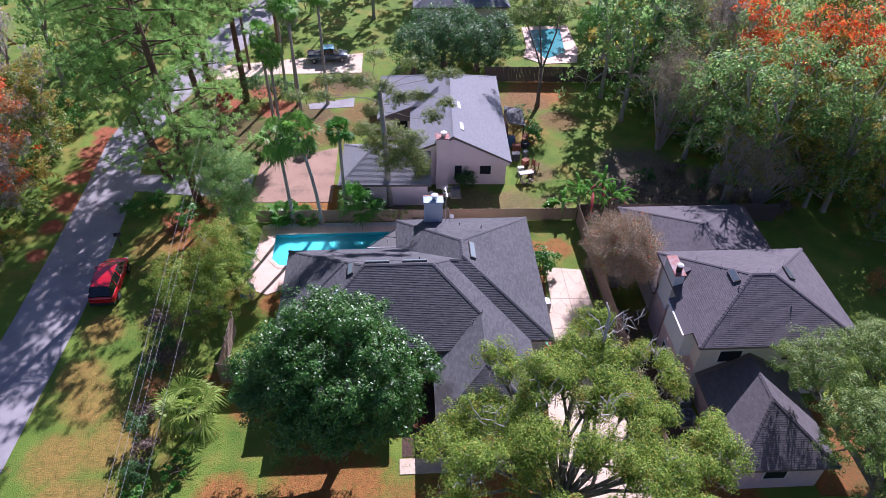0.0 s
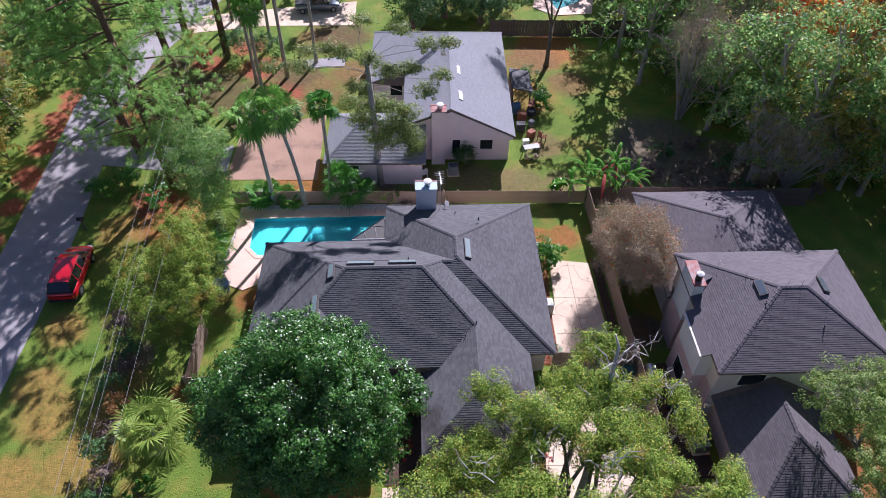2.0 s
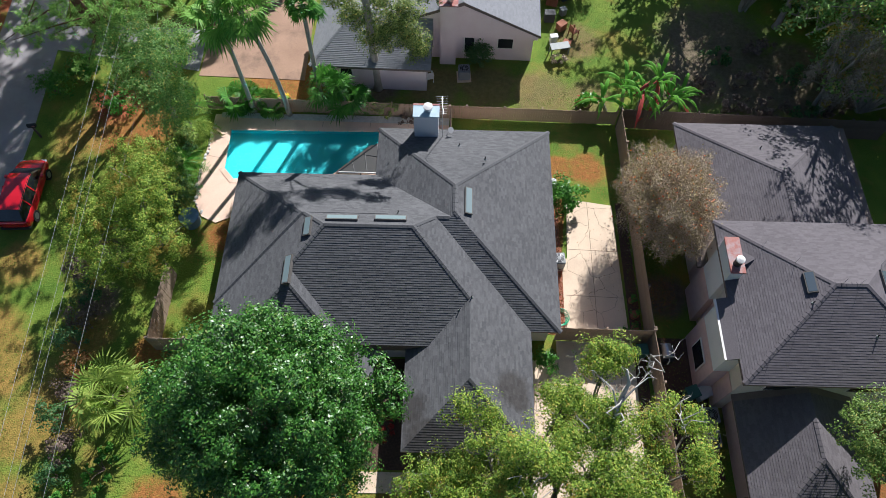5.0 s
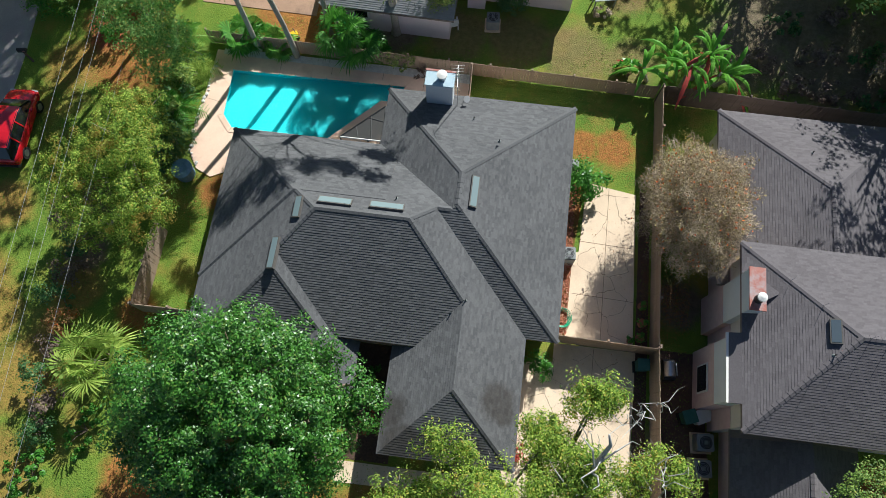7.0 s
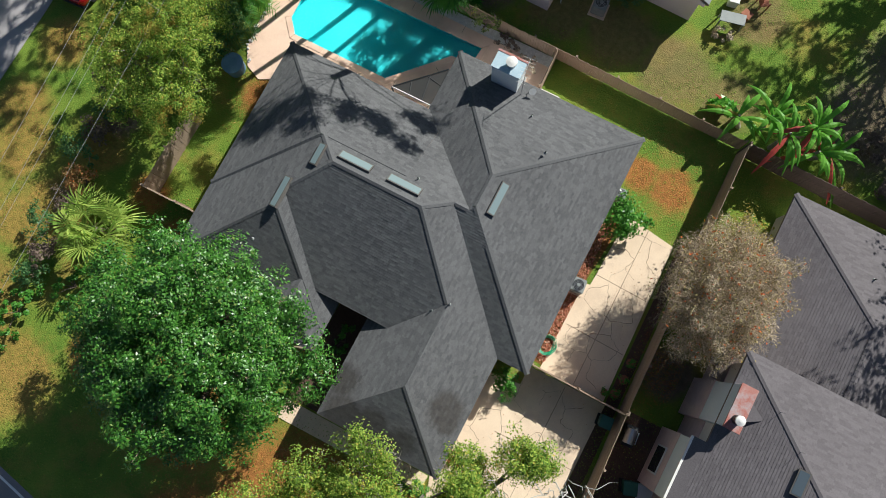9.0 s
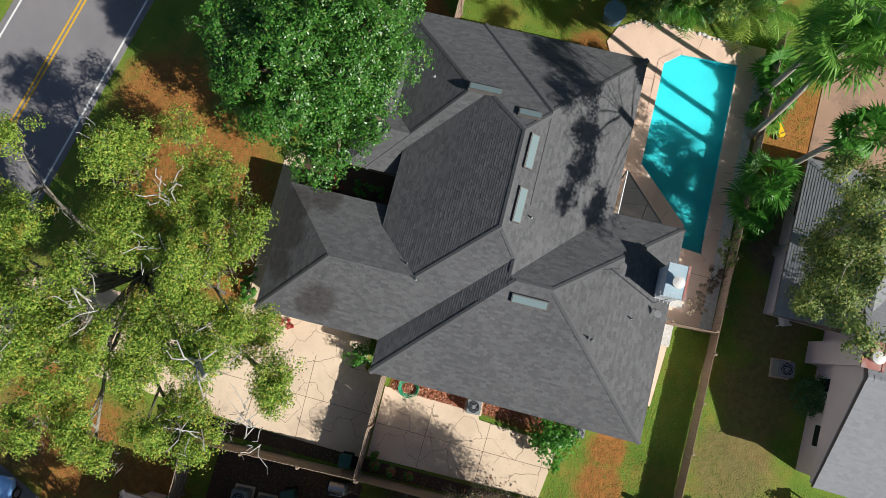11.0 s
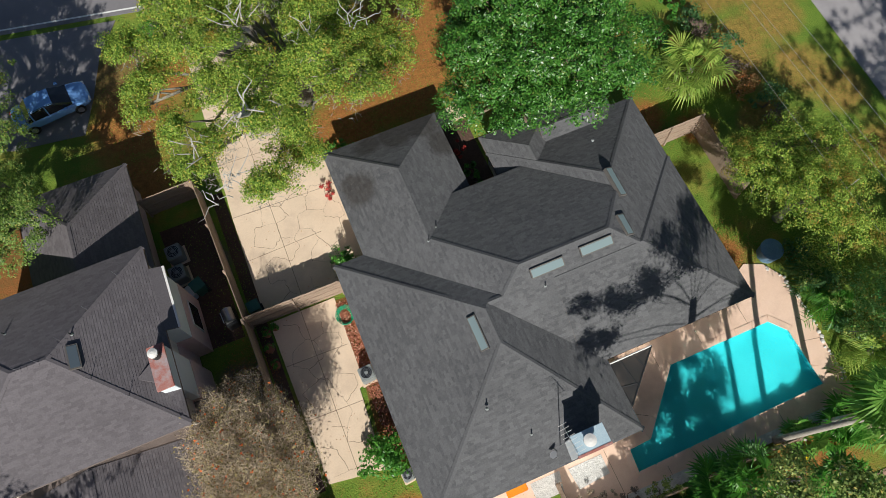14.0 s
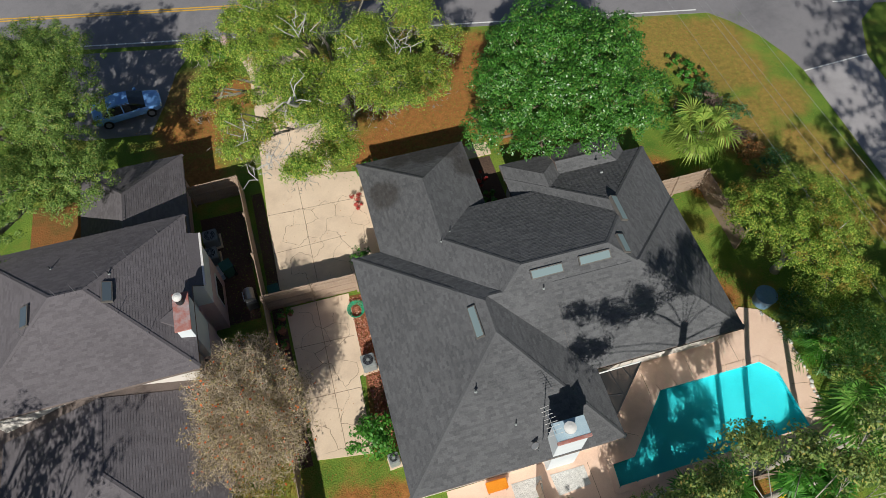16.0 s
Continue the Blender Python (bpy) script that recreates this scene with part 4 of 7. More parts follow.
window(nb, 21.5, 21.49, 1.5, 1.2, 0.9, (0, -1))
skylight(west(18.35, 0.42, 5.05), 21.7, 31.9, 0.36, 0.95, False, M_TINT)
skylight(east(28.3, 0.42, 5.05), 25.2, 32.1, 0.36, 0.95, False, M_TINT)
for pl, x, y in ((south(27.45, 0.42, 5.05), 24.4, 29.55), (north(44, 0.42, 2.7), 22.4, 41.5), (west(18.35, 0.42, 5.05), 21.6, 30.9)):
    vent(pl, x, y)


# ---- fences ----
def fence(label, a, b, h=1.8, mat=None, gap=0.005):
    """A board fence: posts, three rails a bay, and single boards of slightly uneven height."""
    mat = mat or M_FENCE
    a, b = Vector(a), Vector(b)
    L = (b - a).length
    f = thing("fence", label, "fence", (a.x, a.y, 0), math.degrees(math.atan2(b.y - a.y, b.x - a.x)))
    n = max(1, round(L / 2.4))
    g = random.Random(int(L * 100))
    for k in range(n + 1):
        boxpart("post", (k * L / n - 0.05, k * L / n + 0.05, -0.02, 0.08, 0, h + 0.05), mat, f)
    for zz in (0.3, h * 0.5, h - 0.32):
        boxpart("rail", (0, L, -0.02, 0.02, zz, zz + 0.09), mat, f)
    m = round(L / 0.15)
    w = L / m
    me = None
    for j in range(m):
        if me is None:
            ob = boxpart("board", (gap, w - gap, -0.045, -0.022, 0.03, h), mat, f)
            me = ob.data
        else:
            ob = new("board", me)
            ob.parent = f
        ob.location = (j * w, g.uniform(-0.012, 0.0), g.uniform(-0.03, 0.03))
        ob.rotation_euler = (0, g.uniform(-0.008, 0.008), 0)
    return f


fence("weathered wooden board fence behind the pool", (-10.4, 46.5), (15.5, 45.95), 1.22, None, 0.008)
fence("dark wooden board fence at the back of the lot", (15.6, 45.7), (32, 45.2), 1.8, M_FENCE_DARK)
fence("weathered wooden board fence between the houses", (15.6, 45.6), (15.85, 31.4), 1.8, None, 0.001)
fence("weathered wooden board fence between the drives", (15.85, 31.3), (16.2, 23.0), 1.8, None, 0.001)
fence("wooden board gate fence across the drive", (10.95, 31.3), (15.8, 31.25), 1.8, None, 0.0)
fence("weathered wooden board fence beside the lawn", (-10.15, 30.2), (-10.1, 34.6), 1.8, None, 0.001)
fence("weathered wooden board fence joining the house", (-10.1, 30.2), (-6.4, 30.25), 1.8, None, 0.001)
fence("pale wooden board fence beside the garage", (16.3, 23.0), (19.0, 23.1))
fence("short wooden board fence beside the chimney", (5.1, 43.9), (5.05, 46.0), 1.4)
fence("dark wooden board fence along the far yard", (10.5, 70.5), (27.0, 70.0), 1.8, M_FENCE_DARK)


# ---- trees ----
def lobed_tree(name, label, at, trunk_h, lobes, leaf, mat, bark=None, seed=1, trunk_r=0.3, clump=0.6, per=45, shell=0.4, twigs=4, moss=0, accents=None, group="", top=(0, 0), more=1.0, broken=0, limb=0.5):
    """A tree whose crown is several uneven masses: lobes of (x, y, z, rx, ry, rz, clumps) from the foot."""
    t = thing(name, label, "tree", at, 0, group)
    g = random.Random(seed)
    forks = [Vector((x, y, z - rz * 0.6)) for x, y, z, rx, ry, rz, n_ in lobes]
    if broken:
        lobes = [(x + g.uniform(-0.75, 0.75) * rx, y + g.uniform(-0.75, 0.75) * ry, z + g.uniform(-0.6, 0.7) * rz, rx * g.uniform(0.42, 0.72), ry * g.uniform(0.42, 0.72), rz * g.uniform(0.4, 0.7), max(6, round(n_ / broken))) for x, y, z, rx, ry, rz, n_ in lobes for _ in range(broken)]
    bm = bmesh.new()
    fork = Vector((top[0], top[1], trunk_h))
    tube(bm, [(0, 0, -0.1), (0.03, 0, 0.5), (top[0] * 0.4, top[1] * 0.4, trunk_h * 0.55), fork], [trunk_r * 1.5, trunk_r * 1.05, trunk_r * 0.9, trunk_r * 0.75], 10)
    part("trunk", bm, bark or M_BARK, t, smooth=True)
    P, Nn, CS = [], [], []
    for k, (x, y, z, rx, ry, rz, clumps) in enumerate(lobes):
        bm = bmesh.new()
        clumps = round(clumps * more)
        branches = []
        pts, nrm, cs = crown_points((rx, ry, rz), clumps, per, clump, seed * 31 + k, shell, centre=(x, y, z))
        P.append(pts), Nn.append(nrm), CS.append(cs)
        mid = Vector((x, y, z - rz * 0.4))
        root = fork if z > trunk_h else Vector((top[0] * 0.4, top[1] * 0.4, trunk_h * 0.55)).lerp(fork, 0.1 + 0.8 * max(0, min(1, z / trunk_h * 2 - 1)))
        knee = root.lerp(mid, 0.55) + Vector((g.uniform(-0.5, 0.5), g.uniform(-0.5, 0.5), g.uniform(-0.2, 0.6)))
        r = trunk_r * (0.2 if broken else limb)
        if broken:
            arm = forks[k // broken]
            if k % broken == 0:
                bend = fork.lerp(arm, 0.5) + Vector((g.uniform(-0.6, 0.6), g.uniform(-0.6, 0.6), g.uniform(-0.3, 0.5)))
                part("main_limb", tube(bmesh.new(), [fork - Vector((0, 0, 0.3)), fork.lerp(bend, 0.5), bend, arm], [r * 1.7, r * 1.5, r * 1.2, r * 0.8], 8), bark or M_BARK, t, smooth=True)
            root = bend.lerp(arm, g.uniform(0.5, 1.0))
            knee = root.lerp(mid, 0.55) + Vector((g.uniform(-0.35, 0.35), g.uniform(-0.35, 0.35), g.uniform(-0.1, 0.4)))
            r *= 0.8
        tube(bm, [root - Vector((0, 0, 0 if broken else 0.3)), root.lerp(knee, 0.5), knee, mid], [r, r * 0.85, r * 0.7, r * 0.45], 7)
        for j in g.sample(range(len(cs)), min(twigs, len(cs))):
            e = Vector(cs[j])
            s0 = knee.lerp(mid, g.uniform(0.2, 1.0))
            b0 = s0.lerp(e, 0.5) + Vector((g.uniform(-0.4, 0.4), g.uniform(-0.4, 0.4), g.uniform(-0.1, 0.4)))
            tw = bm if group == "trees of the wood" else bmesh.new()
            tube(tw, [s0, s0.lerp(b0, 0.6), b0, e], [r * 0.42, r * 0.34, r * 0.24, 0.015], 5)
            if tw is not bm:
                branches.append(tw)
        bough = part("limb", bm, bark or M_BARK, t, smooth=True)
        for tw in branches:
            part("branch", tw, bark or M_BARK, bough, smooth=True)
    P, Nn, CS = np.concatenate(P), np.concatenate(Nn), np.concatenate(CS)
    sel = np.zeros(len(CS), bool)
    if accents:
        am, share = accents
        sel = np.random.default_rng(seed + 50).random(len(CS)) < share
        if share > 0.9:
            sel &= CS[:, 2] > 0.6 * CS[:, 2].max()
    many = np.repeat(sel, per)
    leaves("crown", P[~many], Nn[~many], leaf, leaf * 0.5, mat, t)
    if many.any():
        leaves("coloured_leaves", P[many], Nn[many], leaf, leaf * 0.5, am, t)
    if moss:
        g3 = np.random.default_rng(seed + 9)
        pick = CS[g3.integers(0, len(CS), moss)] - np.array([0, 0, clump * 0.4])
        st = pick[:, None, :] + g3.normal(0, 0.22, (moss, 22, 3)) * np.array([1, 1, 0.15]) - np.linspace(0, 1, 22)[None, :, None] * np.array([0, 0, 1]) * g3.uniform(0.6, 1.7, (moss, 1, 1))
        st = st.reshape(-1, 3)
        leaves("hanging_moss", st, np.zeros_like(st), 0.34, 0.035, M_MOSS, t, 0.0)
    return t


def twig_tree(name, label, at, centre, radii, n, seed=1, mat=None, leafmat=None, nleaf=0, group="", thin=0.008, stale=0):
    """A leafless tree: several stems and a haze of thin outward twigs."""
    t = thing(name, label, "tree", at, 0, group)
    g = np.random.default_rng(seed)
    d = g.normal(0, 1, (n, 3))
    d[:, 2] = np.abs(d[:, 2]) * 1.1 - 0.25
    d /= np.linalg.norm(d, axis=1)[:, None]
    lump = np.array([noise.noise(Vector(x * 3.0) + Vector((seed * 1.7, 0, 0))) for x in d])[:, None]
    r = (0.35 + 0.65 * g.random((n, 1)) ** 0.7) * (1 + 0.5 * lump)
    p = np.array(centre) + d * r * np.array(radii)
    u = d * 0.55 + g.normal(0, 0.6, (n, 3))
    u /= np.linalg.norm(u, axis=1)[:, None]
    v = np.cross(u, g.normal(0, 1, (n, 3)))
    v /= np.linalg.norm(v, axis=1)[:, None]
    L = u * g.uniform(0.07, 0.26, (n, 1))
    W = v * g.uniform(0.6, 1.4, (n, 1)) * thin
    co = np.stack([p - L - W, p - L + W, p + L + W * 0.4, p + L - W * 0.4], 1).reshape(-1, 3)
    me = bpy.data.meshes.new("bare_crown")
    me.vertices.add(4 * n), me.loops.add(4 * n), me.polygons.add(n)
    me.vertices.foreach_set("co", co.astype(np.float32).ravel())
    me.loops.foreach_set("vertex_index", np.arange(4 * n, dtype=np.int32))
    me.polygons.foreach_set("loop_start", np.arange(0, 4 * n, 4, dtype=np.int32))
    me.update(calc_edges=True)
    me.materials.append(mat or M_TWIG)
    ob = new("bare_crown", me)
    ob.parent = t
    gg = random.Random(seed)
    for k in range(44):
        e = Vector(p[gg.randrange(n)])
        a = Vector((gg.uniform(-0.25, 0.25), gg.uniform(-0.25, 0.25), 0))
        m = a.lerp(e, 0.5) + Vector((gg.uniform(-0.2, 0.2), gg.uniform(-0.2, 0.2), 0.3))
        part("stem", tube(bmesh.new(), [a, m, e], [0.07, 0.05, 0.012], 5), M_BARK_PALE, t)
    if nleaf:
        q = p[g.integers(0, n, nleaf)]
        leaves("leaves", q + g.normal(0, 0.1, (nleaf, 3)), np.zeros((nleaf, 3)), 0.13, 0.09, leafmat, t, 0.5)
    if stale:
        q = p[g.integers(0, n, stale)]
        leaves("dry_bloom", q + g.normal(0, 0.12, (stale, 3)), np.zeros((stale, 3)), 0.1, 0.06, M_STALE, t, 0.5, "olive brown dry seed heads")
    return t


# round the house
gm = random.Random(12)
MAG = []
for k in range(30):
    a, el = k * 2.39996, math.asin(-0.35 + 1.3 * (k + 0.5) / 30)
    q = gm.uniform(0.78, 1.02)
    rr = gm.uniform(1.0, 1.6)
    MAG.append((3.9 * q * math.cos(a) * math.cos(el), 0.2 + 3.7 * q * math.sin(a) * math.cos(el), 5.9 + 3.7 * q * math.sin(el), rr, rr, rr * 0.9, 70))
MAG += [(3.9, 2.4, 5.6, 1.2, 1.3, 1.0, 40), (2.2, 3.9, 6.0, 1.3, 1.1, 1.0, 40), (-0.6, 4.2, 6.0, 1.3, 1.1, 1.0, 40), (-3.6, 2.6, 5.0, 1.3, 1.3, 1.1, 40), (-1.2, 1.8, 9.6, 1.5, 1.5, 1.3, 60), (-2.8, 0.6, 8.8, 1.4, 1.4, 1.3, 50), (-4.2, -0.4, 6.2, 1.2, 1.4, 1.3, 45), (-0.4, 3.2, 8.6, 1.3, 1.2, 1.2, 45), (1.0, 0.6, 10.0, 1.2, 1.2, 1.1, 40), (-4.9, 1.5, 5.8, 1.1, 1.1, 1.1, 42), (-4.0, 3.3, 5.4, 1.1, 1.0, 1.0, 36), (4.8, 1.5, 5.4, 1.0, 1.1, 1.0, 36)]
lobed_tree("magnolia", "dense dark glossy evergreen magnolia tree", (-2.2, 24.9, 0), 2.2,
           [(0, 0, 5.4, 3.2, 3.0, 3.6, 260)] + MAG,
           0.14, M_MAGNOLIA, seed=3, clump=0.36, per=48, shell=0.6, twigs=2)
live_oak = lobed_tree("live_oak", "spreading live oak hung with grey moss", (9.0, 19.4, 0), 3.2,
           [(7.1, -0.3, 7.0, 1.6, 1.6, 1.2, 62), (7.0, 1.6, 6.7, 1.5, 1.4, 1.1, 52), (5.6, 4.6, 6.6, 1.3, 1.9, 1.1, 58), (2.6, 7.2, 6.5, 2.2, 1.8, 1.3, 92), (2.6, 5.0, 7.2, 1.4, 1.4, 1.1, 46), (-0.8, 1.5, 7.8, 2.4, 2.3, 1.5, 120), (-3.0, 4.0, 6.8, 2.2, 1.9, 1.4, 96), (0.0, 5.2, 7.0, 1.7, 1.7, 1.2, 62),
            (-5.4, 2.4, 6.3, 1.7, 1.9, 1.4, 66), (-3.0, 0.4, 7.4, 2.2, 2.0, 1.5, 92), (5.3, -1.6, 7.2, 1.6, 1.6, 1.2, 52), (3.1, -1.2, 8.2, 1.9, 1.7, 1.3, 74), (4.4, 0.2, 7.8, 1.5, 1.4, 1.2, 48), (1.4, 0.0, 8.6, 1.7, 1.6, 1.2, 54), (3.4, 1.0, 8.4, 1.3, 1.2, 0.9, 34), (0.3, 4.4, 8.2, 1.6, 1.3, 1.0, 50), (1.7, 3.2, 8.3, 1.2, 1.2, 0.9, 34), (-0.8, 3.2, 8.2, 1.5, 1.3, 1.0, 46), (1.8, 5.7, 7.9, 1.3, 1.2, 0.9, 38), (-2.4, 5.4, 7.4, 1.4, 1.1, 0.9, 34), (3.8, 3.4, 7.6, 1.0, 1.1, 0.9, 26), (4.6, 5.9, 7.4, 1.1, 1.0, 0.9, 26), (4.3, 2.3, 7.0, 1.0, 1.2, 0.9, 26), (1.5, 2.9, 7.6, 1.4, 1.3, 1.0, 40), (2.6, -3.2, 8.4, 1.6, 1.5, 1.1, 46), (1.0, -2.8, 7.6, 2.4, 2.2, 1.5, 84), (-2.5, -4.2, 7.0, 2.5, 2.2, 1.5, 74), (-5.2, -1.0, 6.6, 2.0, 2.2, 1.5, 66), (3.8, -4.2, 6.6, 2.0, 1.9, 1.3, 56), (1.6, -5.6, 6.2, 1.9, 1.7, 1.2, 46), (-1.4, 0.4, 5.4, 1.7, 1.7, 1.1, 34)],
           0.112, M_OAK, M_BARK_MOSSY, seed=7, trunk_r=0.4, clump=0.4, per=60, shell=0.05, twigs=4, more=2.15, broken=4, moss=330, accents=(M_YELLOWLEAF, 0.05))
bm = tube(bmesh.new(), [(0, 0, 3.0), (1.2, 2.0, 5.0), (2.3, 4.4, 7.0), (2.7, 5.9, 8.6), (3.0, 6.6, 9.6), (2.8, 6.9, 10.2)], [0.24, 0.2, 0.16, 0.11, 0.07, 0.04], 8)
snag = part("dead_limb", bm, M_SNAG, live_oak, "grey bare dead limb", smooth=True)
gd = random.Random(21)
BARE = [(-3.4, 2.2, 7.9), (-0.9, 2.6, 8.6), (5.0, 8.2, 7.6), (5.4, 5.8, 7.9), (4.3, 7.9, 7.7), (2.9, 6.2, 8.4), (1.6, 1.2, 9.6), (-4.6, -1.0, 8.2), (3.6, -1.6, 8.8)]
for k in range(16):
    a = Vector((1.2, 2.0, 5.0)).lerp(Vector((3.0, 6.6, 9.6)), gd.uniform(0.15, 1.0))
    b = a + Vector((gd.uniform(-1.3, 1.6), gd.uniform(-0.9, 1.1), gd.uniform(0.1, 0.9)))
    m = a.lerp(b, 0.5) + Vector((gd.uniform(-0.2, 0.2), gd.uniform(-0.2, 0.2), 0.25))
    part("dead_twig", tube(bmesh.new(), [a, m, b, b + Vector((gd.uniform(-0.3, 0.3), gd.uniform(-0.3, 0.3), 0.3))], [0.05, 0.035, 0.02, 0.008], 5), M_SNAG, snag)
for x, y, z in BARE:
    for k in range(9):
        a = Vector((x, y, z)) + Vector((gd.uniform(-0.5, 0.5), gd.uniform(-0.5, 0.5), -0.6))
        b = a + Vector((gd.uniform(-0.8, 0.8), gd.uniform(-0.8, 0.8), gd.uniform(0.3, 1.0)))
        m = a.lerp(b, 0.5) + Vector((gd.uniform(-0.2, 0.2), gd.uniform(-0.2, 0.2), 0.1))
        part("bare_twig", tube(bmesh.new(), [a, m, b, b + Vector((gd.uniform(-0.3, 0.3), gd.uniform(-0.3, 0.3), 0.15))], [0.026, 0.022, 0.015, 0.007], 4), M_SNAG, live_oak, "pale grey bare twig")
lobed_tree("live_oak", "broad olive-green oak over the front drive", (25.6, 19.4, 0), 3.0,
           [(-2.2, 5.2, 6.4, 2.2, 2.6, 2.0, 90), (1.4, 5.6, 6.8, 2.6, 2.6, 2.2, 100), (-1.6, 1.0, 6.8, 2.6, 3.0, 2.2, 120), (2.4, 0.6, 7.2, 3.0, 3.0, 2.3, 120), (-1.4, -3.6, 6.2, 2.4, 2.8, 2.0, 100), (2.0, -4.0, 6.6, 2.8, 2.8, 2.1, 110), (4.6, 3.4, 6.0, 2.4, 2.8, 2.0, 90), (0.2, 2.8, 5.0, 2.2, 2.2, 1.8, 80), (0.4, -6.2, 5.4, 2.4, 2.0, 1.8, 70), (3.0, 7.6, 5.4, 2.0, 1.6, 1.6, 50)],
           0.10, M_OLIVE, M_BARK_MOSSY, seed=8, trunk_r=0.45, clump=0.34, per=84, shell=0.25, twigs=6, more=2.2)
twig_tree("crape_myrtle", "grey leafless crape myrtle with a few red leaves", (16.9, 38.0, 0), (0, 0, 3.3), (2.6, 3.3, 2.6), 38000, 9, None, M_ORANGE, 620, "", 0.0058, 12000)
bush("undergrowth", "yellowing undergrowth beneath the bare tree", (17.1, 40.9, 0), (1.7, 1.7, 1.9), 2600, 0.12, M_YELLOWLEAF, 41)
lobed_tree("oak", "olive green tree with yellowing top leaves", (-11.5, 36.5, 0), 1.6,
           [(0.4, 0.8, 4.4, 2.3, 2.4, 2.0, 150), (1.6, -1.8, 3.8, 1.8, 2.0, 1.7, 90), (-1.8, -0.6, 3.9, 2.0, 2.4, 1.8, 100), (0.0, 2.8, 4.2, 1.9, 1.7, 1.6, 80), (-0.4, -3.0, 3.2, 1.7, 1.4, 1.4, 50)],
           0.105, M_OAK, M_BARK_PALE, seed=10, trunk_r=0.2, clump=0.36, per=78, shell=0.3, more=1.3, accents=(M_YELLOWLEAF, 0.12))
lobed_tree("oak", "grey-green small-leaved tree beside the pool", (-11.8, 44.6, 0), 2.4,
           [(0, 0, 5.6, 2.0, 2.2, 1.9, 110), (-1.4, 1.8, 6.0, 1.8, 1.8, 1.6, 80), (1.2, -1.6, 4.6, 1.7, 1.9, 1.6, 80), (0.6, 2.2, 5.0, 1.6, 1.6, 1.5, 60)],
           0.12, M_WOODS, M_BARK_PALE, seed=12, trunk_r=0.2, clump=0.46, per=64, shell=0.4, more=1.5)
lobed_tree("oak", "tall sparse oak growing beside the grey roof", (0.3, 48.5, 0), 10.4,
           [(0.2, 0.3, 4.0, 1.15, 1.0, 1.3, 54), (1.2, 0.3, 4.8, 1.38, 1.12, 1.4, 66), (2.2, 0.4, 4.0, 1.26, 1.0, 1.5, 70), (2.7, 0.5, 3.0, 0.8, 0.75, 1.1, 36), (1.9, 0.6, 5.9, 1.26, 1.12, 1.1, 50), (-0.9, 0.5, 5.6, 1.26, 1.0, 1.2, 46), (-1.6, 0.6, 7.0, 1.26, 1.12, 0.9, 36), (0.4, 0.6, 6.6, 1.26, 1.12, 1.0, 40),
            (-2.8, -0.5, 11.8, 1.0, 0.8, 0.6, 26), (-4.8, 0.0, 10.2, 1.2, 0.8, 0.5, 22), (-6.6, 0.0, 10.1, 1.0, 0.8, 0.5, 18), (1.2, -1.3, 10.6, 1.1, 0.9, 0.6, 28), (2.6, -1.0, 10.6, 1.0, 0.8, 0.5, 24), (3.8, -0.1, 11.8, 1.0, 0.8, 0.5, 22), (4.9, -0.2, 12.0, 0.8, 0.7, 0.4, 16), (0.0, -1.8, 11.8, 0.9, 0.8, 0.5, 20), (-1.6, -1.4, 12.0, 1.0, 0.8, 0.5, 22), (-0.6, 0.8, 13.0, 1.0, 0.9, 0.5, 16), (-4.0, -1.5, 12.2, 0.9, 0.8, 0.4, 16), (2.0, 0.6, 12.6, 0.9, 0.8, 0.4, 14), (3.5, -1.2, 9.0, 1.0, 0.8, 0.6, 22), (4.7, -0.6, 9.8, 0.9, 0.8, 0.5, 18), (-1.0, -2.4, 10.2, 0.8, 0.7, 0.5, 16)],
           0.125, M_OAK_GREY, M_BARK_PALE, seed=11, trunk_r=0.24, clump=0.36, per=36, shell=0.1, twigs=6, more=1.75, top=(-0.4, 0.5), limb=0.1)

palm("cabbage_palm", "young cabbage palm with pale green fan fronds", (-11.3, 27.2, 0), 1.5, 26, 2.35, True, seed=4, mat=M_PALM_PALE, skirt=4)
PALMS = "palms behind the pool"
palm("palm_tree", "tall slender fan palm with drooping green fronds", (-7.5, 46.3, 0), 7.9, 30, 2.0, True, (-0.3, 0.3), seed=5, group=PALMS, skirt=6)
palm("palm_tree", "tall slender fan palm with drooping green fronds", (-5.2, 46.1, 0), 8.4, 30, 2.0, True, (-1.1, 0.2), seed=6, group=PALMS, skirt=6)
palm("palm_tree", "slender fan palm beside the garage wall", (-3.3, 47.4, 0), 7.6, 30, 1.4, True, (0.0, 0.3), seed=7, mat=M_GREEN, group=PALMS)
for k, (x, y, h) in enumerate([(-11.2, 62.5, 9.0), (-10.2, 60.0, 8.4), (-9.2, 66.0, 10.0), (-8.6, 63.5, 11.0), (-6.2, 66.0, 11.5), (-10.8, 69, 10)]):
    palm("palm_tree", "tall fan palm on the far lawn with bare trunk", (x, y, 0), h, 32, 1.7, True, (0.2 * (k % 3 - 1), 0.2), seed=20 + k, group="palms on the far lawn", skirt=12)
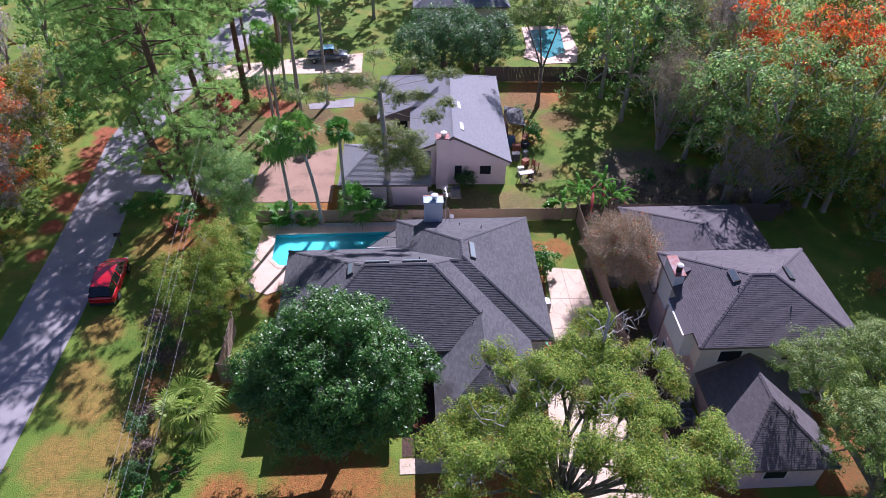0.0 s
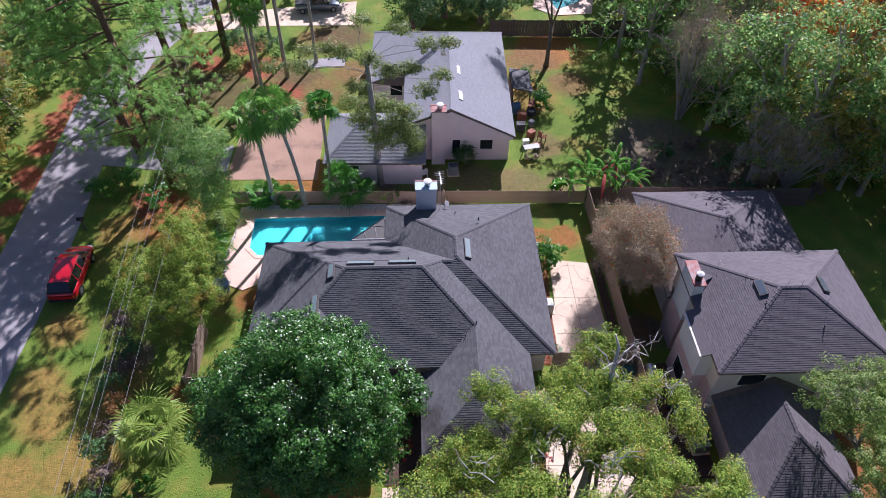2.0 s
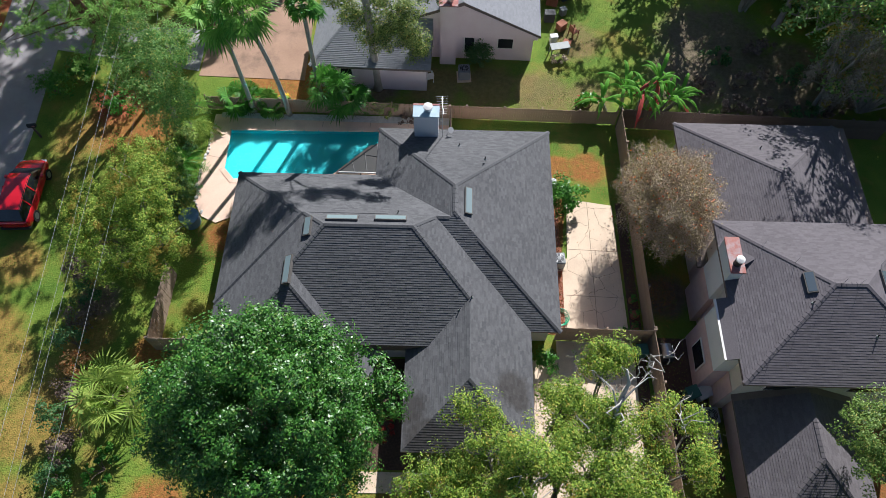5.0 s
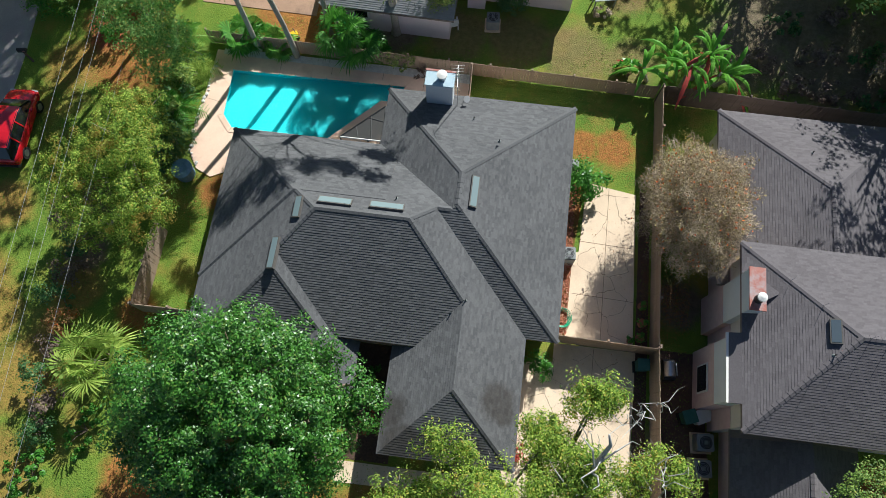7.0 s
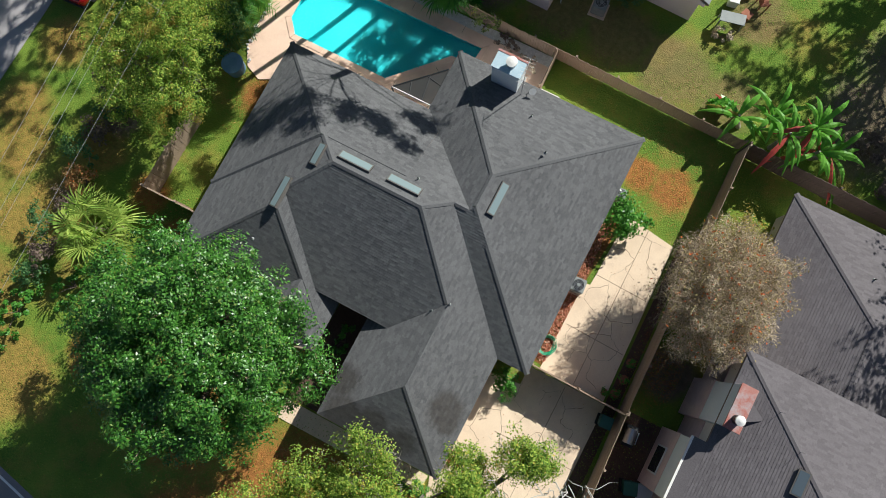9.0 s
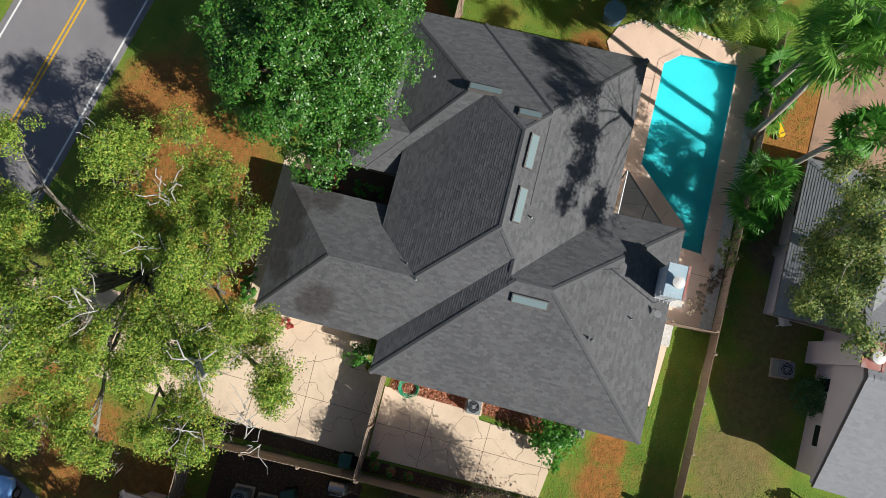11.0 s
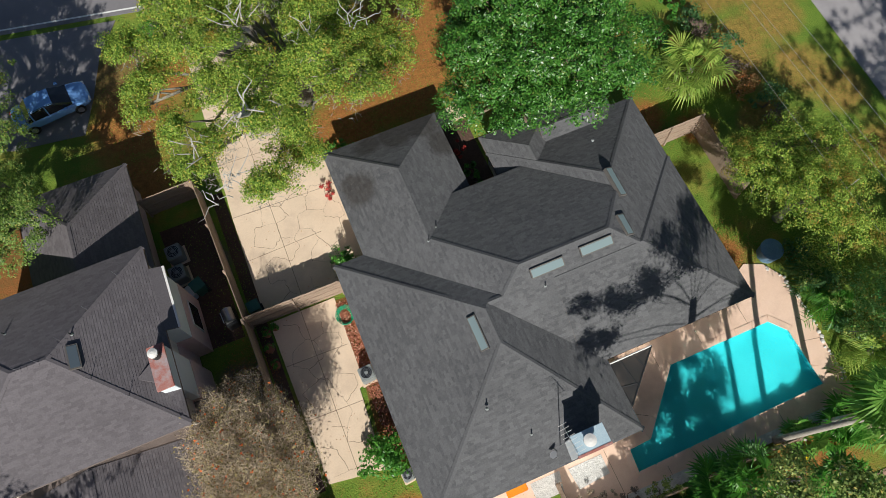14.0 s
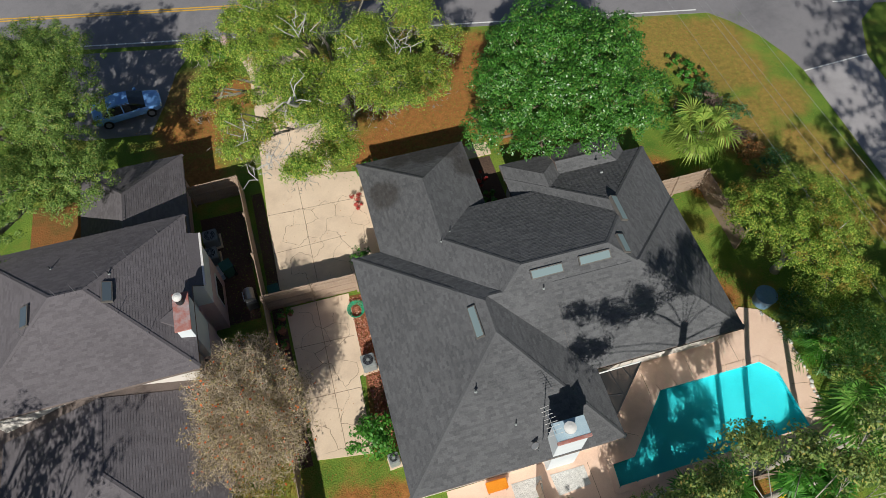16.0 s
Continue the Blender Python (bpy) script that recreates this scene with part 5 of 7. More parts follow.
for k, (x, y, h, r, mt) in enumerate([(-8.4, 46.6, 0.8, 1.5, M_GREEN), (-7.6, 46.9, 0.6, 1.3, M_GREEN), (-6.3, 46.5, 0.4, 1.2, M_PALM), (-2.5, 46.8, 1.9, 2.0, M_GREEN), (-1.6, 46.7, 1.3, 1.7, M_GREEN), (-0.6, 46.9, 0.7, 1.2, M_GREEN), (-8.9, 58.0, 0.4, 1.4, M_DARKGREEN), (-7.4, 57.2, 0.4, 1.2, M_DARKGREEN)]):
    palm("fan_palm", "low fan palm with wide green fronds", (x, y, 0), h, 20, r, True, seed=40 + k, mat=mt, group="low palms")

for k, (x, y, h, lx, ly, sp, st, nb_) in enumerate([(-15.5, 48.9, 30, -2.0, 0.6, 7.2, 0.15, 100), (-15.9, 57.6, 27, -2.6, 1.2, 6.0, 0.28, 80), (-14.6, 66.9, 24, 0.3, -1.0, 5.0, 0.4, 60), (-19.0, 52.7, 20, -3.0, 0.5, 4.6, 0.22, 46), (-19.0, 70.0, 22, 0, 0, 5.4, 0.34, 60), (-12.5, 78.0, 22, 0, 0, 4.5, 0.4, 50)]):
    pine("pine_tree", "tall pine with leaning trunk and open green crown", (x, y, 0), h, 60 + k, "pines beside the street", (lx, ly), sp, st, nb_)

for k, (x, y, h) in enumerate([(-10.9, 44.3, 1.3), (-11.2, 45.4, 1.6), (-11.0, 41.6, 0.9), (-10.9, 39.8, 0.8)]):
    palm("feather_palm", "arching feather palm beside the pool deck", (x, y, 0), h, 22, 1.9, False, seed=140 + k, mat=(M_PALM_PALE, M_PALM, M_GREEN, M_DARKGREEN)[k], group="feather palms beside the pool")

# bushes
for nm, lb, x, y, rr, n, lf, mt in [
    ("bush", "bright green shrub at the house corner", 10.2, 29.85, (0.75, 0.7, 0.8), 900, 0.13, M_GREEN),
    ("bush", "glossy green shrub on the bed beside the wall", 11.9, 39.8, (1.15, 1.25, 1.25), 1900, 0.17, M_GREEN),
    ("bush", "round clipped dark green shrub against the pink wall", 6.85, 50.9, (0.95, 0.8, 1.0), 4200, 0.10, M_DARKGREEN),
    ("bush", "green plant growing in the narrow court", 2.3, 28.0, (0.45, 0.9, 0.6), 500, 0.16, M_GREEN),
    ("bush", "red-leaved plant growing in the narrow court", 2.3, 26.2, (0.4, 0.6, 0.5), 250, 0.14, M_REDLEAF),
    ("bush", "red-leaved low plant beside the driveway", 9.8, 25.5, (0.4, 0.7, 0.4), 250, 0.12, M_REDLEAF),
    ("bush", "leafy shrub on the yard beside the grey house", 14.0, 58.2, (1.0, 1.6, 1.1), 1500, 0.18, M_GREEN),
    ("bush", "dark leafy shrub on the yard beside the grey house", 13.2, 62.0, (1.0, 1.2, 1.0), 1100, 0.16, M_DARKGREEN),
    ("bush", "grey dry shrub beside the paved corner", 12.2, 51.0, (0.7, 0.5, 0.5), 500, 0.12, M_TWIG),
    ("bush", "dark rounded shrub at the street corner", -20.3, 47.4, (1.3, 1.2, 1.2), 1500, 0.15, M_GREEN),
    ("bush", "large dark shrub on the far lawn", -13.2, 66.7, (2.0, 1.7, 1.9), 2600, 0.17, M_DARKGREEN),
    ("bush", "dark shrub on the far lawn", -10.9, 67.6, (1.5, 1.4, 1.4), 1500, 0.17, M_DARKGREEN),
    ("bush", "low red shrub beneath a pine", -16.4, 66.4, (1.0, 0.9, 0.8), 700, 0.14, M_REDLEAF),
    ("bush", "thin yellow-orange young tree beneath the pines", -17.8, 68.1, (1.2, 1.1, 2.0), 900, 0.15, M_YELLOWLEAF),
    ("bush", "grey-green rosette plant on bare soil", -11.7, 56.5, (1.0, 0.8, 0.7), 320, 0.34, M_OLIVE),
    ("bush", "grey-green shrub beside the paved drive", -8.6, 58.6, (1.0, 0.8, 0.7), 700, 0.14, M_OLIVE),
    ("bush", "reddish brown shrub beneath a pine", -14.2, 48.2, (1.1, 0.9, 0.9), 900, 0.13, M_RUSSET),
    ("dry_vine", "tangle of grey dry vines over gravel", 3.7, 45.2, (0.9, 0.6, 0.3), 900, 0.10, M_TWIG),
    ("dry_vine", "tangle of grey dry vines beside the fence", 2.4, 45.7, (0.8, 0.4, 0.35), 700, 0.10, M_BRUSH),
    ("bush", "sprawling shrub leaning over the back fence", 0.9, 46.0, (0.9, 0.6, 0.9), 900, 0.10, M_OAK_GREY),
    ("bush", "dark rounded shrub under the pines", -16.2, 46.6, (1.3, 1.3, 1.1), 1500, 0.16, M_GREEN),
    ("bush", "green shrub on the front lawn", -13.4, 21.5, (1.2, 2.2, 0.5), 1500, 0.16, M_GREEN),
    ("bush", "green shrub on the front lawn", -11.4, 24.0, (0.9, 1.2, 0.5), 800, 0.16, M_GREEN),
    ("bush", "low shrub beside the front wall", -3.6, 21.0, (1.0, 0.7, 0.6), 600, 0.14, M_DARKGREEN),
    ("bush", "low red shrub beside the front wall", -2.0, 20.6, (0.6, 0.5, 0.5), 350, 0.13, M_REDLEAF),
    ("bush", "dry brown shrub on the shaded side lawn", 36.2, 36.6, (1.2, 1.2, 1.4), 1500, 0.14, M_RUSSET),
    ("bush", "green shrub beside the front fence", 19.8, 22.2, (0.8, 0.4, 0.5), 500, 0.13, M_GREEN),
    ("bush", "small green shrub on the leaf-strewn front lawn", 16.0, 11.4, (0.7, 0.7, 0.7), 700, 0.13, M_GREEN),
    ("bush", "clipped green hedge in front of the garage", 8.6, 23.4, (1.4, 0.5, 0.5), 900, 0.12, M_GREEN),
]:
    bush(nm, lb, (x, y, 0), rr, n, lf, mt, int(abs(x * 10) + y))
for k in range(9):
    y = 23.6 + k * 1.35
    bush("hedge_shrub", "dark shrub in a dry reddish hedge row", (-13.5 - 0.11 * (y - 23.6) + 0.3 * math.sin(k * 2.1), y, 0), (0.85, 0.95, 0.8 + 0.3 * (k % 3)), 900, 0.13, (M_DARKGREEN, M_BRUSH, M_DARKGREEN, M_BRUSH, M_RUSSET)[k % 5], 80 + k, "shrubs in the hedge row")
for k in range(8):
    bush("shrub", "dark green shrub along the pool edge", (-11.2 + 0.3 * math.sin(k * 1.7), 38.6 + k * 0.95, 0), (0.9, 0.8, 0.9 + 0.3 * (k % 2)), 700, 0.14, (M_DARKGREEN, M_OLIVE)[k % 2], 90 + k, "shrubs along the pool")

# banana plants
banana = thing("banana_plant", "clump of banana plants with broad torn leaves", "plant", (16.9, 46.9, 0))
gb = random.Random(3)
for sx, sy, sh in ((-2.3, 0.1, 1.3), (-1.0, 0.45, 2.0), (0.0, -0.2, 2.4), (0.9, 0.5, 2.6), (1.7, -0.2, 2.0), (2.5, 0.2, 1.4)):
    part("stem", tube(bmesh.new(), [(sx * 0.8, sy, 0), (sx * 0.95, sy, sh * 0.6), (sx, sy, sh)], [0.13, 0.1, 0.06], 8), M_BARK_PALE, banana, "pale sheathed stem")
    for k in range(12):
        yaw, L, rise = k * 2.4 + gb.uniform(-0.5, 0.5), gb.uniform(1.5, 2.5), gb.uniform(0.2, 1.5)
        co, fc = [], []
        d = Vector((math.cos(yaw), math.sin(yaw), 0))
        sd = Vector((-d.y, d.x, 0))
        base = Vector((sx, sy, sh - gb.uniform(0, 0.5)))
        for i in range(11):
            u = i / 10
            c = base + d * L * u * (1.15 - 0.35 * rise) + Vector((0, 0, L * (rise * u - (0.5 + 0.4 * rise) * u * u)))
            w = (0.125 * math.sin(math.pi * min(1, u * 0.9 + 0.08)) + 0.012) * (1 if i % 2 else 0.82)
            co += [c - sd * w + Vector((0, 0, -w * 0.35)), c, c + sd * w + Vector((0, 0, -w * 0.35))]
        for i in range(10):
            fc += [(3 * i, 3 * i + 1, 3 * i + 4, 3 * i + 3), (3 * i + 1, 3 * i + 2, 3 * i + 5, 3 * i + 4)]
        mesh_from("leaf", co, fc, M_BANANA if rise > 0.55 else (M_YELLOWLEAF, M_REDLEAF, M_BANANA)[k % 3], banana)
bush("banana_bush", "low banana shoots beside the back fence", (14.0, 47.2, 0), (1.1, 0.6, 0.7), 60, 0.7, M_BANANA, 77)

# woods
def wood_tree(label, h, rx, leafm, seed, accents=None, bark=None, density=1.0, moss=0, leaf=0.28, n=11):
    g = random.Random(seed)
    lobes = []
    for k in range(n):
        a, rr = k * 2.4 + g.uniform(-0.5, 0.5), g.uniform(0.1, 0.75) * rx
        z = h * (0.14 + 0.74 * (k + 0.5) / n)
        s = g.uniform(0.42, 0.66) * rx * (1.2 - 0.5 * z / h)
        lobes.append((math.cos(a) * rr, math.sin(a) * rr, z, s, s, s * 1.1, int(27 * density)))
    return lobed_tree("woodland_tree", label, (0, 0, -60), h * 0.35, lobes, leaf, leafm, bark or M_BARK_PALE, seed, 0.24, 0.62, 25, 0.3, 3, moss, accents, "trees of the wood")


protos = [
    wood_tree("tall green tree of the wood", 14, 4.0, M_WOODS, 201, (M_YELLOWLEAF, 0.06), None, 0.85, 0, 0.25),
    wood_tree("tall olive woodland tree with yellowing leaves", 15, 3.8, M_WOODS, 202, (M_YELLOWLEAF, 0.22), None, 0.8, 0, 0.25),
    wood_tree("tall dark green tree of the wood", 12, 4.2, M_WOODS, 203, (M_DARKGREEN, 0.6), None, 0.8),
    wood_tree("woodland tree with orange-red autumn leaves", 16, 4.6, M_WOODS, 204, (M_ORANGE, 0.95), None, 0.85),
    wood_tree("grey moss-hung tree of the wood", 13, 3.6, M_MOSS, 205, (M_YELLOWLEAF, 0.3), M_BARK_PALE, 0.36, 520),
    wood_tree("yellow-green tree of the wood", 13, 3.8, M_YELLOWLEAF, 206, (M_OLIVE, 0.5)),
    wood_tree("far green tree of the wood", 15, 4.4, M_WOODS, 207, (M_YELLOWLEAF, 0.1), None, 0.36, 0, 0.42),
    wood_tree("far olive tree of the wood", 15, 4.4, M_WOODS, 208, (M_RUSSET, 0.25), None, 0.4, 0, 0.45),
    wood_tree("russet and grey tree of the wood", 14, 4.0, M_RUSSET, 209, (M_ORANGE, 0.3), None, 0.6, 380, 0.31),
]
SPOTS = [
    (28.5, 60, 0, 0.9), (29.8, 51.0, 0, 1.1), (27.6, 54.8, 0, 0.85), (32.2, 56.6, 3, 0.86), (27.5, 66, 2, 0.9), (34.0, 50.8, 1, 0.95), (36.3, 55.2, 3, 0.86), (32.5, 63, 4, 1.0), (29, 71, 2, 1.0), (38, 50.0, 0, 0.75), (40.8, 54.5, 3, 0.88), (37, 65, 0, 1.0),
    (31.4, 48.2, 1, 1.05), (23.4, 61.8, 6, 0.95), (22.4, 66.5, 6, 0.95), (28.4, 47.6, 4, 0.55), (35.5, 47, 0, 0.75), (33.5, 58.5, 0, 1.0), (40, 60, 5, 1.05), (24.8, 65.5, 2, 0.7), (40, 47, 1, 0.8), (44.0, 53.0, 5, 0.95), (30, 66.5, 1, 1.0), (34, 69, 4, 1.05),
    (36.8, 46.4, 1, 0.95), (39.6, 44.2, 5, 0.85), (42.6, 41.6, 0, 0.85), (41.0, 37.2, 0, 0.6), (39.2, 40.6, 2, 0.55), (34.2, 47.6, 5, 0.85), (44.5, 37, 0, 0.8),
    (43, 62, 7, 1.0), (34, 76, 6, 1.0), (28, 78, 2, 0.9), (41, 71, 7, 1.0), (47, 56, 7, 1.0), (46, 49, 6, 0.9), (42, 46.5, 0, 0.8), (48, 68, 6, 1.0), (52, 61, 7, 1.0), (50, 75, 6, 1.1), (40, 80, 7, 1.1), (33, 86, 6, 1.0),
    (53, 50, 6, 1.0), (45, 40, 2, 0.75), (50, 43, 6, 0.9), (43, 34, 2, 0.7), (56, 56, 7, 1.0), (27, 88, 7, 1.0), (22, 92, 6, 0.9), (16, 95, 6, 1.0), (58, 66, 7, 1.0), (46, 86, 6, 1.0), (38, 92, 7, 1.1), (55, 80, 7, 1.1), (60, 45, 6, 1.0), (52, 36, 6, 0.9), (24.5, 73, 2, 0.6),
    (-30.4, 40, 4, 0.7), (-30.6, 46, 4, 0.85), (-31.0, 50.5, 8, 0.85), (-30.4, 57, 5, 0.8), (-32.5, 54, 3, 0.8), (-33.5, 47.5, 8, 0.95), (-34, 61, 4, 1.0), (-34.5, 41, 4, 0.9), (-36, 50, 3, 0.95), (-37.5, 57, 8, 1.0), (-38.5, 44, 7, 0.9), (-37.5, 64, 7, 1.0), (-34.5, 71, 6, 1.0), (-31, 33, 2, 0.55), (-27.5, 76, 7, 0.8), (-33.5, 79, 7, 1.0), (-31.5, 88, 6, 1.0), (-23.5, 90, 7, 0.9),
    (-2, 88, 7, 0.9), (-10, 90, 6, 0.8), (-16, 96, 7, 1.0), (-4, 98, 7, 1.1), (6, 99, 6, 1.0), (14, 103, 7, 1.1), (24, 101, 7, 1.1), (-24, 104, 6, 1.2), (34, 102, 6, 1.2),
]
gw = random.Random(17)
for x, y, k, sc in SPOTS:
    c = copy_thing(protos[k], pose(x, y, 0, 0, 0, gw.uniform(0, 360)))
    c.scale = (sc * gw.uniform(0.9, 1.1), sc * gw.uniform(0.9, 1.1), sc * gw.uniform(0.9, 1.12))
for pr in protos:
    for o in (*pr.children_recursive, pr):
        bpy.data.objects.remove(o)
twig_tree("bare_tree", "grey leafless tree at the edge of the wood", (31.5, 47.5, 0), (0, 0, 3.6), (3.4, 2.6, 3.0), 9000, 31, M_TWIG)
twig_tree("bare_tree", "tall grey leafless tree in the wood", (30.5, 66, 0), (0, 0, 8), (3.6, 3.2, 5.5), 8000, 32, M_TWIG)
twig_tree("bare_tree", "tall grey leafless tree in the wood", (25.6, 56.5, 0), (0, 0, 6.5), (3.0, 2.8, 4.2), 8000, 33, M_TWIG)
for k, (x, y) in enumerate([(2.8, 72.5), (6.2, 74.5), (9.8, 73.2), (12.0, 76.0), (4.5, 77.5), (8.5, 78.0)]):
    lobed_tree("evergreen_tree", "large dark evergreen tree behind the grey house", (x, y, 0), 1.5, [(0, 0, 3.2, 2.6, 2.6, 2.6, 150), (1.0, -0.8, 2.2, 1.9, 1.9, 1.8, 80)], 0.24, M_DARKGREEN, seed=300 + k, clump=0.55, per=26, shell=0.6, twigs=2, group="evergreens behind the grey house")
lobed_tree("oak", "slim open oak in the far yard", (15.4, 65.0, 0), 3.6, [(-1.4, 3.0, 8.4, 2.4, 2.0, 1.6, 50), (2.0, 3.5, 9.0, 2.4, 2.0, 1.6, 50), (0.4, 5.0, 10, 2.2, 2.0, 1.4, 40)], 0.16, M_OLIVE, M_BARK, seed=320, trunk_r=0.2, per=40, top=(0.3, 1.2))
lobed_tree("oak", "slim open oak beside the far fence", (22.4, 71.5, 0), 3.2, [(0, 1, 6.4, 2.2, 2.0, 1.6, 60), (-0.6, 1.6, 4.6, 1.6, 1.4, 1.2, 40)], 0.18, M_GREEN, M_BARK, seed=321, trunk_r=0.16, per=40)
for k in range(26):
    x, y = gw.uniform(-32.5, -28.2), 24 + k * 2.0
    bush("roadside_shrub", "mixed green and yellow roadside undergrowth", (x, y, 0), (1.3, 1.5, 0.9 + 0.5 * (k % 3)), 900, 0.2, (M_OLIVE, M_GREEN, M_YELLOWLEAF, M_GREEN)[k % 4], 400 + k, "roadside undergrowth")
for k, (x, y) in enumerate([(23.2, 47.2), (25.6, 47.0), (27.8, 46.8), (24.6, 49.4), (29.6, 47.2), (27.2, 49.6), (21.4, 48.6), (33.0, 46.2), (22.8, 51.4), (25.8, 52.4)]):
    bush("dry_brush", "dry brown brushwood on the forest floor", (x, y, 0), (1.1, 0.9, 0.8), 500, 0.2, (M_BRUSH, M_BRUSH, M_DARKGREEN)[k % 3], 480 + k, "brushwood at the back fence")
for k in range(26):
    a = k / 26
    x, y = 27 + 14 * a + gw.uniform(-1, 1), 62 - 15 * a + gw.uniform(-2, 2)
    bush("forest_shrub", "dark undergrowth at the edge of the wood", (x, y, 0), (1.5, 1.5, 1.3), 700, 0.2, (M_DARKGREEN, M_WOODS)[k % 2], 450 + k, "undergrowth of the wood")


# ---- vehicles ----
def loft(rings):
    """A closed body from cross rings of equal length."""
    bm = bmesh.new()
    vs = [[bm.verts.new(p) for p in r] for r in rings]
    n = len(vs[0])
    for a, b in zip(vs, vs[1:]):
        for k in range(n):
            bm.faces.new((a[k], a[(k + 1) % n], b[(k + 1) % n], b[k]))
    bm.faces.new(vs[0][::-1]), bm.faces.new(vs[-1])
    bmesh.ops.recalc_face_normals(bm, faces=bm.faces)
    return bm


def body_ring(x, w, z0, z1, crown=0.03):
    """A rounded cross section of a car body at x along its length."""
    h = w / 2
    return [(x, -h * 0.92, z0), (x, -h, z0 + 0.18), (x, -h, z1 - 0.16), (x, -h * 0.94, z1 - 0.03), (x, -h * 0.6, z1 + crown * 0.6), (x, 0, z1 + crown),
            (x, h * 0.6, z1 + crown * 0.6), (x, h * 0.94, z1 - 0.03), (x, h, z1 - 0.16), (x, h, z0 + 0.18), (x, h * 0.92, z0)]


def cabin_ring(x, wb, wt, zb, zt):
    return [(x, -wb / 2, zb), (x, -wt / 2 - 0.03, zt - 0.1), (x, -wt / 2 + 0.06, zt), (x, 0, zt + 0.03), (x, wt / 2 - 0.06, zt), (x, wt / 2 + 0.03, zt - 0.1), (x, wb / 2, zb)]


M_TYRE = surface("tyre", (0.015, 0.015, 0.016), (0.03, 0.03, 0.03), 5, 30, 0.85, 0.2)
M_RIM = glossy("alloy_rim", (0.5, 0.51, 0.53), 0.3, 0.9)
M_CARGLASS = glossy("car_glass", (0.012, 0.014, 0.018), 0.05, 0, 0.5)
M_LAMP_R = glossy("red_lamp", (0.4, 0.01, 0.01), 0.2)
M_LAMP_W = glossy("clear_lamp", (0.7, 0.72, 0.75), 0.15)


